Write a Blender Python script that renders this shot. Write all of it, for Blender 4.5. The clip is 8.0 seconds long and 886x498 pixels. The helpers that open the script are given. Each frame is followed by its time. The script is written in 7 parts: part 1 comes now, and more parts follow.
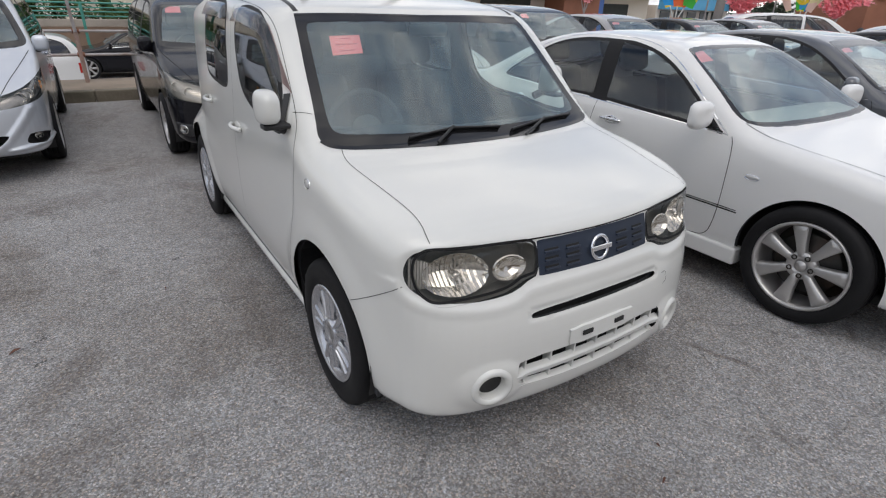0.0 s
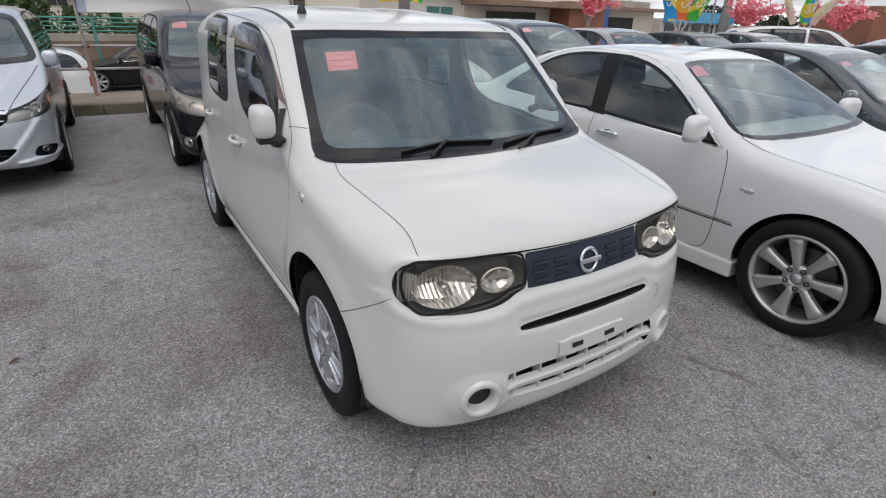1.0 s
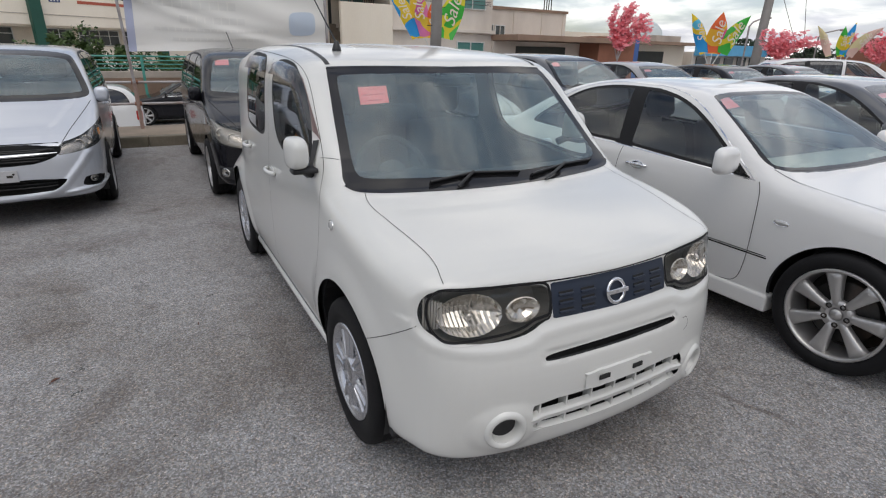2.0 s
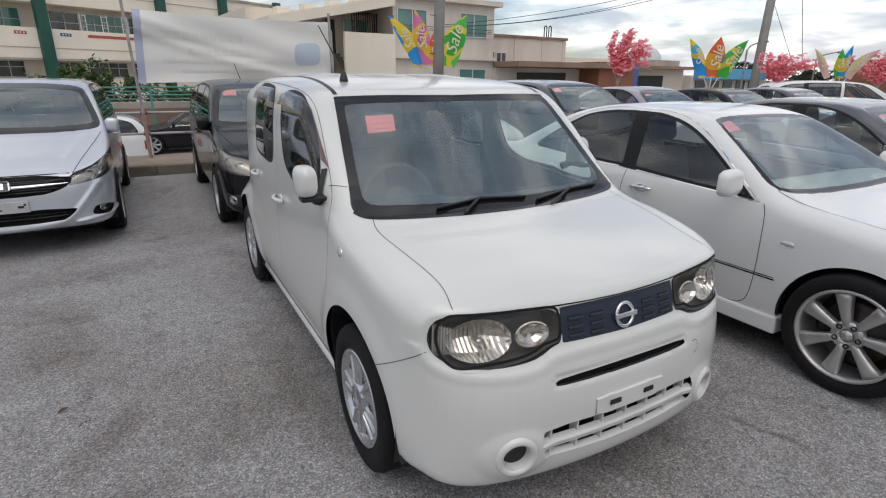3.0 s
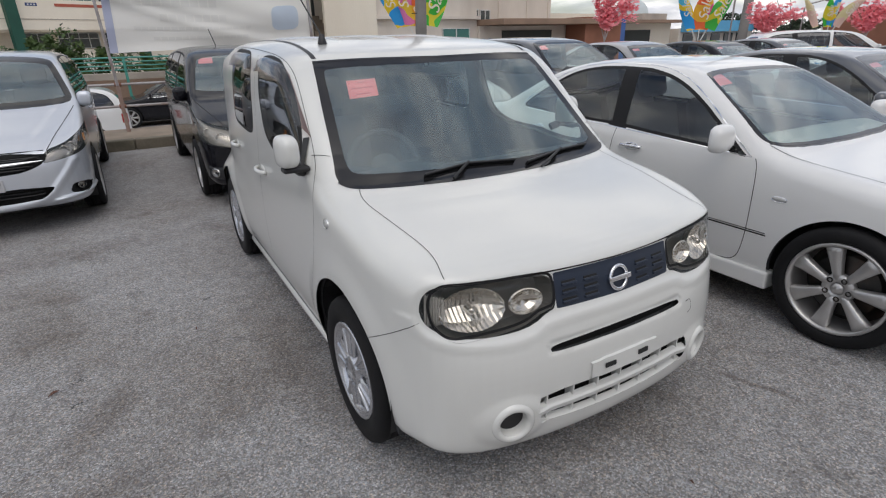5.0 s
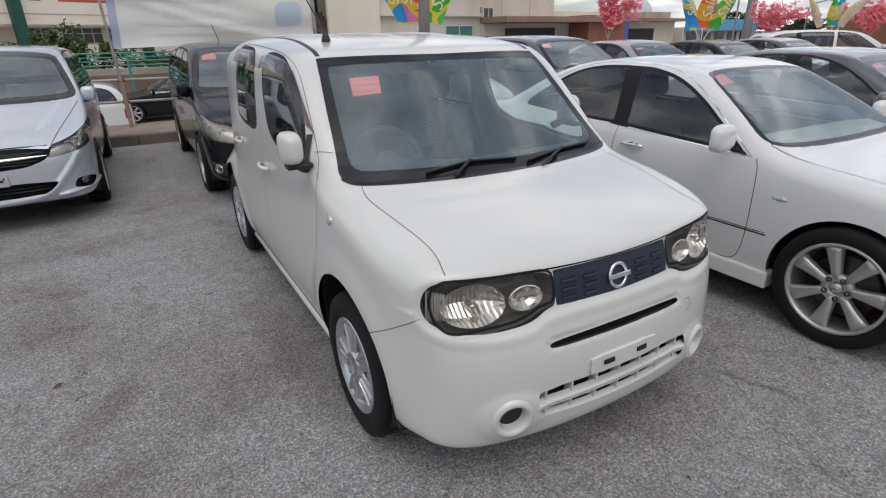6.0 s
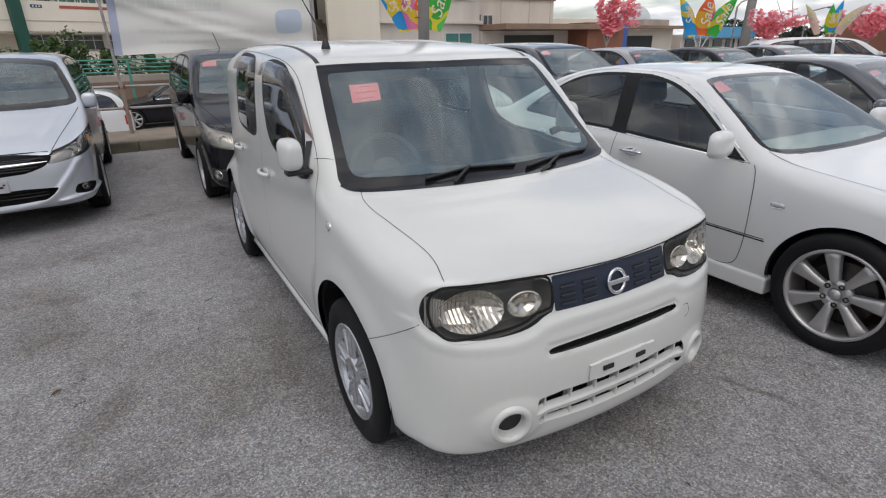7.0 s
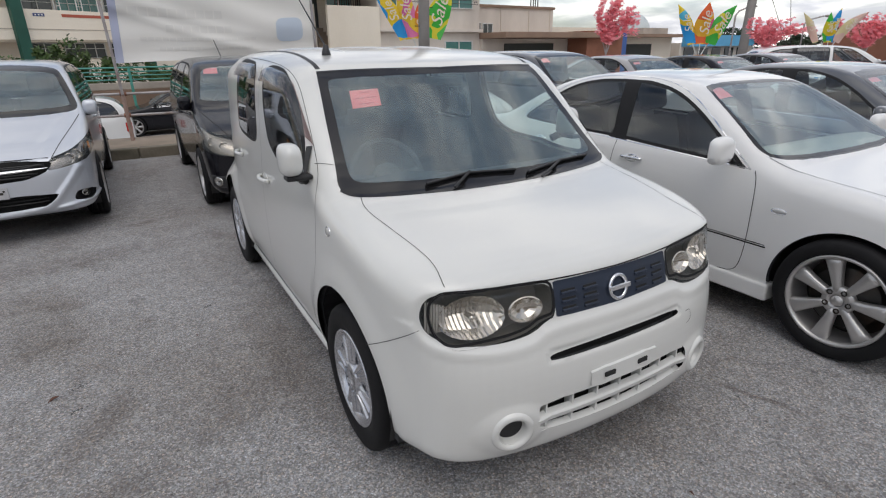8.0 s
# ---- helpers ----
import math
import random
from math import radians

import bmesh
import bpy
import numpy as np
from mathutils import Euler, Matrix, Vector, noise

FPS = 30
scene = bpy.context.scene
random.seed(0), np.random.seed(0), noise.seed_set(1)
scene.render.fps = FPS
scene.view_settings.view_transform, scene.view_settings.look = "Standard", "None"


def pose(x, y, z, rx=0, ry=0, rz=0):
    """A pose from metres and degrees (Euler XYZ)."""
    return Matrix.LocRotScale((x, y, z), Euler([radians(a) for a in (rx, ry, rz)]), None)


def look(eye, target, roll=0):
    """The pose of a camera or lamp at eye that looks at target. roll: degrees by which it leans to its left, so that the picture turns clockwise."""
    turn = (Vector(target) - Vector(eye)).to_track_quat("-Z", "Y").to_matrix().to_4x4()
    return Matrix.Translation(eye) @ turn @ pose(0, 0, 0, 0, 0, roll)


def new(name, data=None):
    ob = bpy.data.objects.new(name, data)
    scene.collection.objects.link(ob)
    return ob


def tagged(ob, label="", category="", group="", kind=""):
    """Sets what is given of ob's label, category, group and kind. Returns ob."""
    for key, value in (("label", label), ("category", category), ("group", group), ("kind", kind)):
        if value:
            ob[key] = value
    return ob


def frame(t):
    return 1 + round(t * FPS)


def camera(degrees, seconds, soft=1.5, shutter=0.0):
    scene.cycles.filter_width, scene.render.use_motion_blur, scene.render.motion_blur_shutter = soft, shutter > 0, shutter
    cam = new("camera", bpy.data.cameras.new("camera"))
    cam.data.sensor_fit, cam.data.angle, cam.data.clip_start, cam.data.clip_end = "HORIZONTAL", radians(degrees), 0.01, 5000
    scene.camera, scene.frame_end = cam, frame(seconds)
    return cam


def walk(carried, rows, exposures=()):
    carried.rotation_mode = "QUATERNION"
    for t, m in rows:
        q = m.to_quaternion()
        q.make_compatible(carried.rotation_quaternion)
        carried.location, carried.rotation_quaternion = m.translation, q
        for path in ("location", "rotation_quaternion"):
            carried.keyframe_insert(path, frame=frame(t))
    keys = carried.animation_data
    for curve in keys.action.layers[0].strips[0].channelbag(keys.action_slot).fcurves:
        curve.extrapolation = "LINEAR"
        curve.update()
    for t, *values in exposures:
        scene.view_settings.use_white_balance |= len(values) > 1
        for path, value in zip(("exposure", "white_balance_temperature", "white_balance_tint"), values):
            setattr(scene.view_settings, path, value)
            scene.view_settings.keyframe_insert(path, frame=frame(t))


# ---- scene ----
cam = camera(80.0, 8.0, soft=1.15)
walk(cam, [
    (0.0, look((-1.451, -1.081, 1.572), (1.0476, 2.6997, -0.5392), 1.786)),
    (0.5, look((-1.452, -1.091, 1.580), (1.0500, 2.7071, -0.4984), 1.585)),
    (1.0, look((-1.413, -1.128, 1.586), (1.0585, 2.7235, -0.4283), 1.614)),
    (1.5, look((-1.410, -1.146, 1.585), (0.9131, 2.8530, -0.3161), 1.628)),
    (3.0, look((-1.435, -1.154, 1.598), (0.8552, 3.0161, 0.0604), 0.247)),
    (3.5, look((-1.413, -1.139, 1.593), (0.9035, 3.0079, 0.0323), -0.670)),
    (4.0, look((-1.401, -1.120, 1.589), (0.9243, 2.9934, -0.0442), -1.289)),
    (4.5, look((-1.409, -1.111, 1.594), (0.9148, 2.9562, -0.1551), -1.433)),
    (5.0, look((-1.409, -1.112, 1.594), (0.9027, 2.9176, -0.2558), -1.449)),
    (6.5, look((-1.422, -1.134, 1.600), (0.8728, 2.8960, -0.2685), -0.933)),
    (7.0, look((-1.419, -1.134, 1.600), (0.8907, 2.9107, -0.2169), -1.045)),
    (7.5, look((-1.421, -1.135, 1.599), (0.8957, 2.9240, -0.1784), -1.063)),
    (8.0, look((-1.416, -1.127, 1.589), (0.9072, 2.9395, -0.1634), -1.036)),
], exposures=[(0.0, 0.29), (0.5, 0.29), (1.0, 0.27), (1.5, 0.22), (3.0, 0.19), (4.0, 0.21), (5.0, 0.20), (6.5, 0.20), (8.0, 0.23)])

# ---- sky, sun, exposure ----

SUN_ELEVATION, SUN_TURN = radians(62), radians(200)
world = bpy.data.worlds.new("sky")
scene.world = world
world.use_nodes = True
wn, wl = world.node_tree.nodes, world.node_tree.links
wn.clear()
w_out = wn.new("ShaderNodeOutputWorld")
w_back = wn.new("ShaderNodeBackground")
w_sky = wn.new("ShaderNodeTexSky")
w_sky.sky_type = "NISHITA"
w_sky.sun_disc = False
w_sky.sun_elevation, w_sky.sun_rotation = SUN_ELEVATION, SUN_TURN
w_sky.air_density, w_sky.dust_density = 1.0, 2.0
w_coord = wn.new("ShaderNodeTexCoord")
w_map = wn.new("ShaderNodeMapping")
w_map.inputs["Scale"].default_value = (1.0, 1.0, 4.2)
w_noise = wn.new("ShaderNodeTexNoise")
w_noise.inputs["Scale"].default_value = 2.6
w_noise.inputs["Detail"].default_value = 9
w_noise.inputs["Roughness"].default_value = 0.58
w_ramp = wn.new("ShaderNodeValToRGB")
w_ramp.color_ramp.elements[0].position, w_ramp.color_ramp.elements[1].position = 0.35, 0.60
w_shade = wn.new("ShaderNodeTexNoise")
w_shade.inputs["Scale"].default_value = 5.5
w_shade.inputs["Detail"].default_value = 8
w_shade.inputs["Distortion"].default_value = 0.5
w_cloud = wn.new("ShaderNodeMix")
w_cloud.data_type = "RGBA"
w_cloud.inputs["A"].default_value = (4.9, 4.97, 5.55, 1)
w_cloud.inputs["B"].default_value = (10.9, 10.6, 10.2, 1)
w_mix = wn.new("ShaderNodeMix")
w_mix.data_type = "RGBA"
wl.new(w_coord.outputs["Generated"], w_map.inputs["Vector"])
wl.new(w_map.outputs["Vector"], w_noise.inputs["Vector"])
wl.new(w_map.outputs["Vector"], w_shade.inputs["Vector"])
wl.new(w_noise.outputs["Fac"], w_ramp.inputs["Fac"])
w_soft = wn.new("ShaderNodeMapRange")
w_soft.interpolation_type = "SMOOTHSTEP"
w_soft.inputs["From Min"].default_value, w_soft.inputs["From Max"].default_value = 0.41, 0.60
wl.new(w_shade.outputs["Fac"], w_soft.inputs["Value"])
wl.new(w_soft.outputs["Result"], w_cloud.inputs["Factor"])
wl.new(w_ramp.outputs["Color"], w_mix.inputs["Factor"])
wl.new(w_sky.outputs["Color"], w_mix.inputs["A"])
wl.new(w_cloud.outputs["Result"], w_mix.inputs["B"])
# brighter cloud low over the shops, where the sun stands behind the overcast's edge
w_dot = wn.new("ShaderNodeVectorMath")
w_dot.operation = "DOT_PRODUCT"
w_dot.inputs[1].default_value = (0.88, 0.46, 0.12)
wl.new(w_coord.outputs["Generated"], w_dot.inputs[0])
w_glow = wn.new("ShaderNodeMapRange")
w_glow.inputs["From Min"].default_value, w_glow.inputs["From Max"].default_value = 0.72, 1.0
w_glow.inputs["To Min"].default_value, w_glow.inputs["To Max"].default_value = 1.0, 1.30
wl.new(w_dot.outputs["Value"], w_glow.inputs["Value"])
w_scale = wn.new("ShaderNodeVectorMath")
w_scale.operation = "SCALE"
wl.new(w_mix.outputs["Result"], w_scale.inputs[0])
wl.new(w_glow.outputs["Result"], w_scale.inputs["Scale"])
wl.new(w_scale.outputs["Vector"], w_back.inputs["Color"])
w_back.inputs["Strength"].default_value = 0.106
wl.new(w_back.outputs["Background"], w_out.inputs["Surface"])
sun = new("sun", bpy.data.lights.new("sun", "SUN"))
sun.data.energy, sun.data.angle, sun.data.color = 0.62, radians(45), (1.0, 0.965, 0.92)
sun.matrix_basis = look((30 * math.sin(SUN_TURN) * math.cos(SUN_ELEVATION), 30 * math.cos(SUN_TURN) * math.cos(SUN_ELEVATION), 30 * math.sin(SUN_ELEVATION)), (0, 0, 0))

# ---- mesh tools ----
def mesh_from(name, verts, faces, smooth=True):
    me = bpy.data.meshes.new(name)
    me.from_pydata(np.asarray(verts, float).tolist(), [], np.asarray(faces).tolist() if isinstance(faces, np.ndarray) else faces)
    if smooth:
        me.polygons.foreach_set("use_smooth", [True] * len(me.polygons))
    me.update()
    return me


def part_mesh(name, verts, faces, material, parent, label="", smooth=True, normals=None):
    ob = new(name, mesh_from(name, verts, faces, smooth))
    if normals is not None:
        ob.data.normals_split_custom_set_from_vertices(normals.tolist())
    ob.data.materials.append(material)
    if parent is not None:
        ob.parent = parent
    return tagged(ob, label)


def part(name, bm, material, parent, label="", smooth=False):
    me = bpy.data.meshes.new(name)
    bmesh.ops.recalc_face_normals(bm, faces=bm.faces)
    bm.to_mesh(me)
    bm.free()
    if smooth:
        me.polygons.foreach_set("use_smooth", [True] * len(me.polygons))
    me.materials.append(material)
    ob = new(name, me)
    if parent is not None:
        ob.parent = parent
    return tagged(ob, label)


def thing(name, label, category, m=None, group="", kind=""):
    ob = new(name)
    if m is not None:
        ob.matrix_basis = m
    return tagged(ob, label, category, group, kind)


def box(bm, x0, x1, y0, y1, z0, z1, bevel=0.0):
    made = bmesh.ops.create_cube(bm, size=1.0)["verts"]
    for v in made:
        v.co = Vector(((x0 + x1) / 2 + v.co.x * (x1 - x0), (y0 + y1) / 2 + v.co.y * (y1 - y0), (z0 + z1) / 2 + v.co.z * (z1 - z0)))
    if bevel:
        edges = {e for v in made for e in v.link_edges}
        bmesh.ops.bevel(bm, geom=list(edges), offset=bevel, segments=2, profile=0.5, affect="EDGES")
    return made


def boxed(x0, x1, y0, y1, z0, z1, bevel=0.0):
    bm = bmesh.new()
    box(bm, x0, x1, y0, y1, z0, z1, bevel)
    return bm


def tube(bm, points, radius, sides=8, closed=False, radius_end=None):
    """A round rod along points."""
    pts = [Vector(p) for p in points]
    n = len(pts)
    rings = []
    for i, p in enumerate(pts):
        a = pts[(i - 1) % n] if (i or closed) else pts[i]
        b = pts[(i + 1) % n] if (i < n - 1 or closed) else pts[i]
        d = (b - a).normalized()
        side = d.cross(Vector((0, 0, 1)))
        if side.length < 1e-3:
            side = Vector((1, 0, 0))
        side.normalize()
        up = side.cross(d)
        r = radius if radius_end is None else radius + (radius_end - radius) * i / max(1, n - 1)
        rings.append([bm.verts.new(p + r * (math.cos(t) * side + math.sin(t) * up)) for t in (2 * math.pi * k / sides for k in range(sides))])
    for i in range(n if closed else n - 1):
        u, w = rings[i], rings[(i + 1) % n]
        for k in range(sides):
            bm.faces.new((u[k], u[(k + 1) % sides], w[(k + 1) % sides], w[k]))
    if not closed:
        bm.faces.new(rings[0][::-1])
        bm.faces.new(rings[-1])
    return rings


def revolve(bm, profile, sides=48, axis="x", centre=(0, 0, 0)):
    """Turns a list of (radius, offset along the axis) round the axis."""
    rings = []
    for r, o in profile:
        ring = []
        for k in range(sides):
            t = 2 * math.pi * k / sides
            c, s = r * math.cos(t), r * math.sin(t)
            p = {"x": (o, c, s), "y": (c, o, s), "z": (c, s, o)}[axis]
            ring.append(bm.verts.new(Vector(p) + Vector(centre)))
        rings.append(ring)
    for u, w in zip(rings, rings[1:]):
        for k in range(sides):
            bm.faces.new((u[k], u[(k + 1) % sides], w[(k + 1) % sides], w[k]))
    return rings


# ---- rounded shells: three outlines, one for each view, blended into one skin ----
def rounded(points, rounds=2):
    """Corner cutting of a closed outline."""
    p = np.array(points, float)
    for _ in range(rounds):
        q = np.roll(p, -1, 0)
        p = np.stack([0.75 * p + 0.25 * q, 0.25 * p + 0.75 * q], 1).reshape(-1, 2)
    return p


def mirrored(half):
    """A closed outline from its half with first coordinate >= 0, from bottom to top."""
    return list(half) + [(-a, b) for a, b in reversed(half) if a > 1e-6]


def outline_distance(a, b, poly):
    """Signed distance of points to a closed outline, negative inside."""
    a, b = np.asarray(a, float), np.asarray(b, float)
    best, odd = np.full(a.shape, 1e9), np.zeros(a.shape, bool)
    for (x0, y0), (x1, y1) in zip(poly, np.roll(poly, -1, 0)):
        dx, dy = x1 - x0, y1 - y0
        t = np.clip(((a - x0) * dx + (b - y0) * dy) / (dx * dx + dy * dy + 1e-12), 0, 1)
        best = np.minimum(best, (a - x0 - t * dx) ** 2 + (b - y0 - t * dy) ** 2)
        if abs(dy) > 1e-12:
            odd ^= ((y0 > b) != (y1 > b)) & (a < dx * (b - y0) / dy + x0)
    return np.where(odd, -1.0, 1.0) * np.sqrt(best)


class Outline:
    """The signed distance to a closed outline, read from a fine table."""

    def __init__(self, poly, pad=0.30, h=0.006):
        self.poly = np.asarray(poly, float)
        self.lo, self.h = self.poly.min(0) - pad, h
        n = np.ceil((self.poly.max(0) + pad - self.lo) / h).astype(int) + 1
        A, B = np.meshgrid(self.lo[0] + h * np.arange(n[0]), self.lo[1] + h * np.arange(n[1]), indexing="ij")
        coarse = outline_distance(A[::3, ::3], B[::3, ::3], self.poly)
        near = np.abs(np.repeat(np.repeat(coarse, 3, 0), 3, 1)[:n[0], :n[1]])
        self.table = np.repeat(np.repeat(coarse, 3, 0), 3, 1)[:n[0], :n[1]].copy()
        close = near < pad
        self.table[close] = outline_distance(A[close], B[close], self.poly)

    def __call__(self, a, b):
        shape = self.table.shape
        u = np.clip((a - self.lo[0]) / self.h, 0, shape[0] - 1.001)
        v = np.clip((b - self.lo[1]) / self.h, 0, shape[1] - 1.001)
        i, j = u.astype(int), v.astype(int)
        u, v, t = u - i, v - j, self.table
        return (1 - u) * ((1 - v) * t[i, j] + v * t[i, j + 1]) + u * ((1 - v) * t[i + 1, j] + v * t[i + 1, j + 1])


def blend_max(a, b, k):
    h = np.maximum(k - np.abs(a - b), 0) / k
    return np.maximum(a, b) + h * h * k / 4


class Shell:
    """side: outline in (y, z); front: in (x, z); plan: in (x, y)."""

    def __init__(self, side, front, plan, k_side=0.10, k_plan=0.10, step=0.02, extra=None, bow=0.0):
        self.side, self.front, self.plan, self.bow = side, front, plan, bow
        self.by_side, self.by_front, self.by_plan = Outline(side), Outline(front), Outline(plan)
        self.k_side, self.k_plan, self.step, self.extra = k_side, k_plan, step, extra

    def set_back(self, x, y):
        """How far nose, bonnet and windscreen fall back towards the flanks."""
        t = np.clip(2.4 - y, 0, 1)
        return self.bow * (x / 0.75) ** 2 * t * t * (3 - 2 * t)

    def join(self, s, f, p, x, y, z):
        d = blend_max(blend_max(f, p, self.k_plan), s, self.k_side)
        return self.extra(d, x, y, z) if self.extra else d

    def value(self, p):
        x, y, z = p[:, 0], p[:, 1], p[:, 2]
        return self.join(self.by_side(y - self.set_back(x, y), z), self.by_front(x, z), self.by_plan(x, y), x, y, z)

    def slope(self, p, e=4e-3):
        return np.stack([(self.value(p + e * d) - self.value(p - e * d)) / (2 * e) for d in np.eye(3)], 1)

    def onto(self, p, rounds=3):
        for _ in range(rounds):
            g = self.slope(p)
            p = p - (self.value(p) / np.maximum((g * g).sum(1), 0.05))[:, None] * g
        return p

    def cast(self, eye, way, reach=8.0, n=700):
        """Where a ray first meets the skin."""
        way = np.array(way, float) / np.linalg.norm(way)
        d = np.linspace(0.05, reach, n)
        v = self.value(np.array(eye) + d[:, None] * way)
        hit = np.nonzero(v < 0)[0]
        if not len(hit):
            return None
        i = hit[0]
        a, b = d[max(i - 1, 0)], d[i]
        for _ in range(30):
            m = (a + b) / 2
            if self.value((np.array(eye) + m * way)[None])[0] < 0:
                b = m
            else:
                a = m
        return np.array(eye) + b * way

    def skin(self):
        h = self.step
        lo = np.array([self.plan[:, 0].min(), self.plan[:, 1].min(), self.side[:, 1].min()]) - 2.5 * h
        hi = np.array([self.plan[:, 0].max(), self.plan[:, 1].max(), self.side[:, 1].max()]) + 2.5 * h
        n = np.ceil((hi - lo) / h).astype(int) + 1
        ax = [lo[i] + h * np.arange(n[i]) for i in range(3)]
        if abs(lo[0] + hi[0]) < 1e-6:
            ax[0] = h * (np.arange(n[0]) - (n[0] - 1) / 2)
        if self.bow:
            X, Y, Z = np.meshgrid(*ax, indexing="ij")
            s = self.by_side(Y - self.set_back(X, Y), Z)
        else:
            Y, Z = np.meshgrid(ax[1], ax[2], indexing="ij")
            s = self.by_side(Y, Z)[None]
        X, Z = np.meshgrid(ax[0], ax[2], indexing="ij")
        f = self.by_front(X, Z)[:, None]
        X, Y = np.meshgrid(ax[0], ax[1], indexing="ij")
        p = self.by_plan(X, Y)[:, :, None]
        v = self.join(s, f, p, ax[0][:, None, None], ax[1][None, :, None], ax[2][None, None, :])
        inside = v < 0
        c = inside[:-1, :-1, :-1]
        count = np.zeros(c.shape, int)
        for i in (0, 1):
            for j in (0, 1):
                for k in (0, 1):
                    count += inside[i:i + c.shape[0], j:j + c.shape[1], k:k + c.shape[2]]
        live = (count > 0) & (count < 8)
        index = np.full(c.shape, -1)
        cells = np.argwhere(live)
        index[live] = np.arange(len(cells))
        verts = np.stack([ax[i][cells[:, i]] + h / 2 for i in range(3)], 1)
        verts = self.onto(verts, 4)
        faces = []
        for axis in range(3):
            a = [slice(None)] * 3
            b = [slice(None)] * 3
            a[axis], b[axis] = slice(0, -1), slice(1, None)
            cross = inside[tuple(a)] != inside[tuple(b)]
            i = np.argwhere(cross)
            o = [(axis + 1) % 3, (axis + 2) % 3]
            ok = (i[:, o[0]] > 0) & (i[:, o[1]] > 0) & (i[:, o[0]] < n[o[0]] - 1) & (i[:, o[1]] < n[o[1]] - 1)
            i = i[ok]
            turn = inside[tuple(i.T)]
            quad = []
            for d0, d1 in ((-1, -1), (0, -1), (0, 0), (-1, 0)):
                j = i.copy()
                j[:, o[0]] += d0
                j[:, o[1]] += d1
                quad.append(index[tuple(j.T)])
            q = np.stack(quad, 1)
            q[~turn] = q[~turn][:, ::-1]
            faces.append(q)
        return verts, np.concatenate(faces)

    def cut(self, verts, faces, regions):
        """Parts the skin along the outlines. regions: (name, g, mask): g(points) is negative inside, mask(points) says where it counts.
        The last region that claims a face has it; the rest is named 'body'. Gives name -> (verts, triangles)."""
        tri = faces[:, [0, 1, 2, 0, 2, 3]].reshape(-1, 3)
        for name, g, mask in regions:
            d = g(verts)
            pick = np.nonzero((np.abs(d) < 0.25 * self.step) & mask(verts))[0]
            p = verts[pick]
            for _ in range(2):
                e = 2e-3
                gr = np.stack([(g(p + e * q) - g(p - e * q)) / (2 * e) for q in np.eye(3)], 1)
                m = np.maximum((gr * gr).sum(1), 0.2)
                p = self.onto(p - (g(p) / m)[:, None] * gr, 1)
            ok = np.abs(g(p)) < 0.1 * self.step
            verts[pick[ok]] = p[ok]
            d = g(verts)
            d[np.abs(d) < 0.11 * self.step] = 0.0
            sg = np.sign(d).astype(int)
            inside = mask(verts)
            t = sg[tri]
            split = (t.max(1) > 0) & (t.min(1) < 0) & inside[tri].all(1)
            keep, work = tri[~split], tri[split]
            made = [keep]
            # turn each triangle so that the corner alone on its side comes first (or the corner on the line)
            t = sg[work]
            zero = (t == 0).any(1)
            first = np.where(zero, np.argmax(t == 0, 1), np.argmax(t == -np.sign(t.sum(1))[:, None], 1))
            work = work[np.arange(len(work))[:, None], (first[:, None] + np.arange(3)) % 3]
            lone, line = work[~zero], work[zero]
            edges = np.concatenate([lone[:, [0, 1]], lone[:, [0, 2]], line[:, [1, 2]]])
            if len(edges):
                key = np.sort(edges, 1)
                uniq, inv = np.unique(key, axis=0, return_inverse=True)
                inv = inv.ravel()
                da, db = d[uniq[:, 0]], d[uniq[:, 1]]
                f = (da / (da - db))[:, None]
                fresh = verts[uniq[:, 0]] * (1 - f) + verts[uniq[:, 1]] * f
                ids = inv + len(verts)
                verts = np.concatenate([verts, fresh])
                n = len(lone)
                ab, ac, q = ids[:n], ids[n:2 * n], ids[2 * n:]
                made += [np.stack([lone[:, 0], ab, ac], 1), np.stack([ab, lone[:, 1], lone[:, 2]], 1), np.stack([ab, lone[:, 2], ac], 1),
                         np.stack([line[:, 0], line[:, 1], q], 1), np.stack([line[:, 0], q, line[:, 2]], 1)]
            tri = np.concatenate(made)
        mid = verts[tri].mean(1)
        owner = np.zeros(len(tri), int)
        for i, (name, g, mask) in enumerate(regions):
            owner[(g(mid) < 0) & mask(mid)] = i + 1
        out = {}
        for i, name in enumerate(["body"] + [r[0] for r in regions]):
            t = tri[owner == i]
            if len(t):
                used, inv = np.unique(t, return_inverse=True)
                v, t = verts[used], inv.reshape(-1, 3)
                if name in out:
                    v0, t0 = out[name]
                    v, t = np.concatenate([v0, v]), np.concatenate([t0, t + len(v0)])
                out[name] = (v, t)
        return out

    def ribbon(self, points, width, lift=0.001, closed=False, spacing=0.02):
        """A narrow strip on the skin along points."""
        p = np.array(points, float)
        if closed:
            p = np.concatenate([p, p[:1]])
        elif len(p) > 2:
            for _ in range(2):
                q = np.stack([0.75 * p[:-1] + 0.25 * p[1:], 0.25 * p[:-1] + 0.75 * p[1:]], 1).reshape(-1, 3)
                p = np.concatenate([p[:1], q[1:-1], p[-1:]])
        fine = [p[0]]
        for u, w in zip(p, p[1:]):
            m = max(1, int(np.linalg.norm(w - u) / spacing))
            fine += [u + (w - u) * k / m for k in range(1, m + 1)]
        p = self.onto(np.array(fine), 4)
        nn = self.slope(p)
        nn /= np.linalg.norm(nn, axis=1)[:, None]
        d = np.gradient(p, axis=0)
        side = np.cross(nn, d)
        side /= np.linalg.norm(side, axis=1)[:, None] + 1e-9
        w = np.broadcast_to(np.asarray(width, float), (len(p),))[:, None] / 2
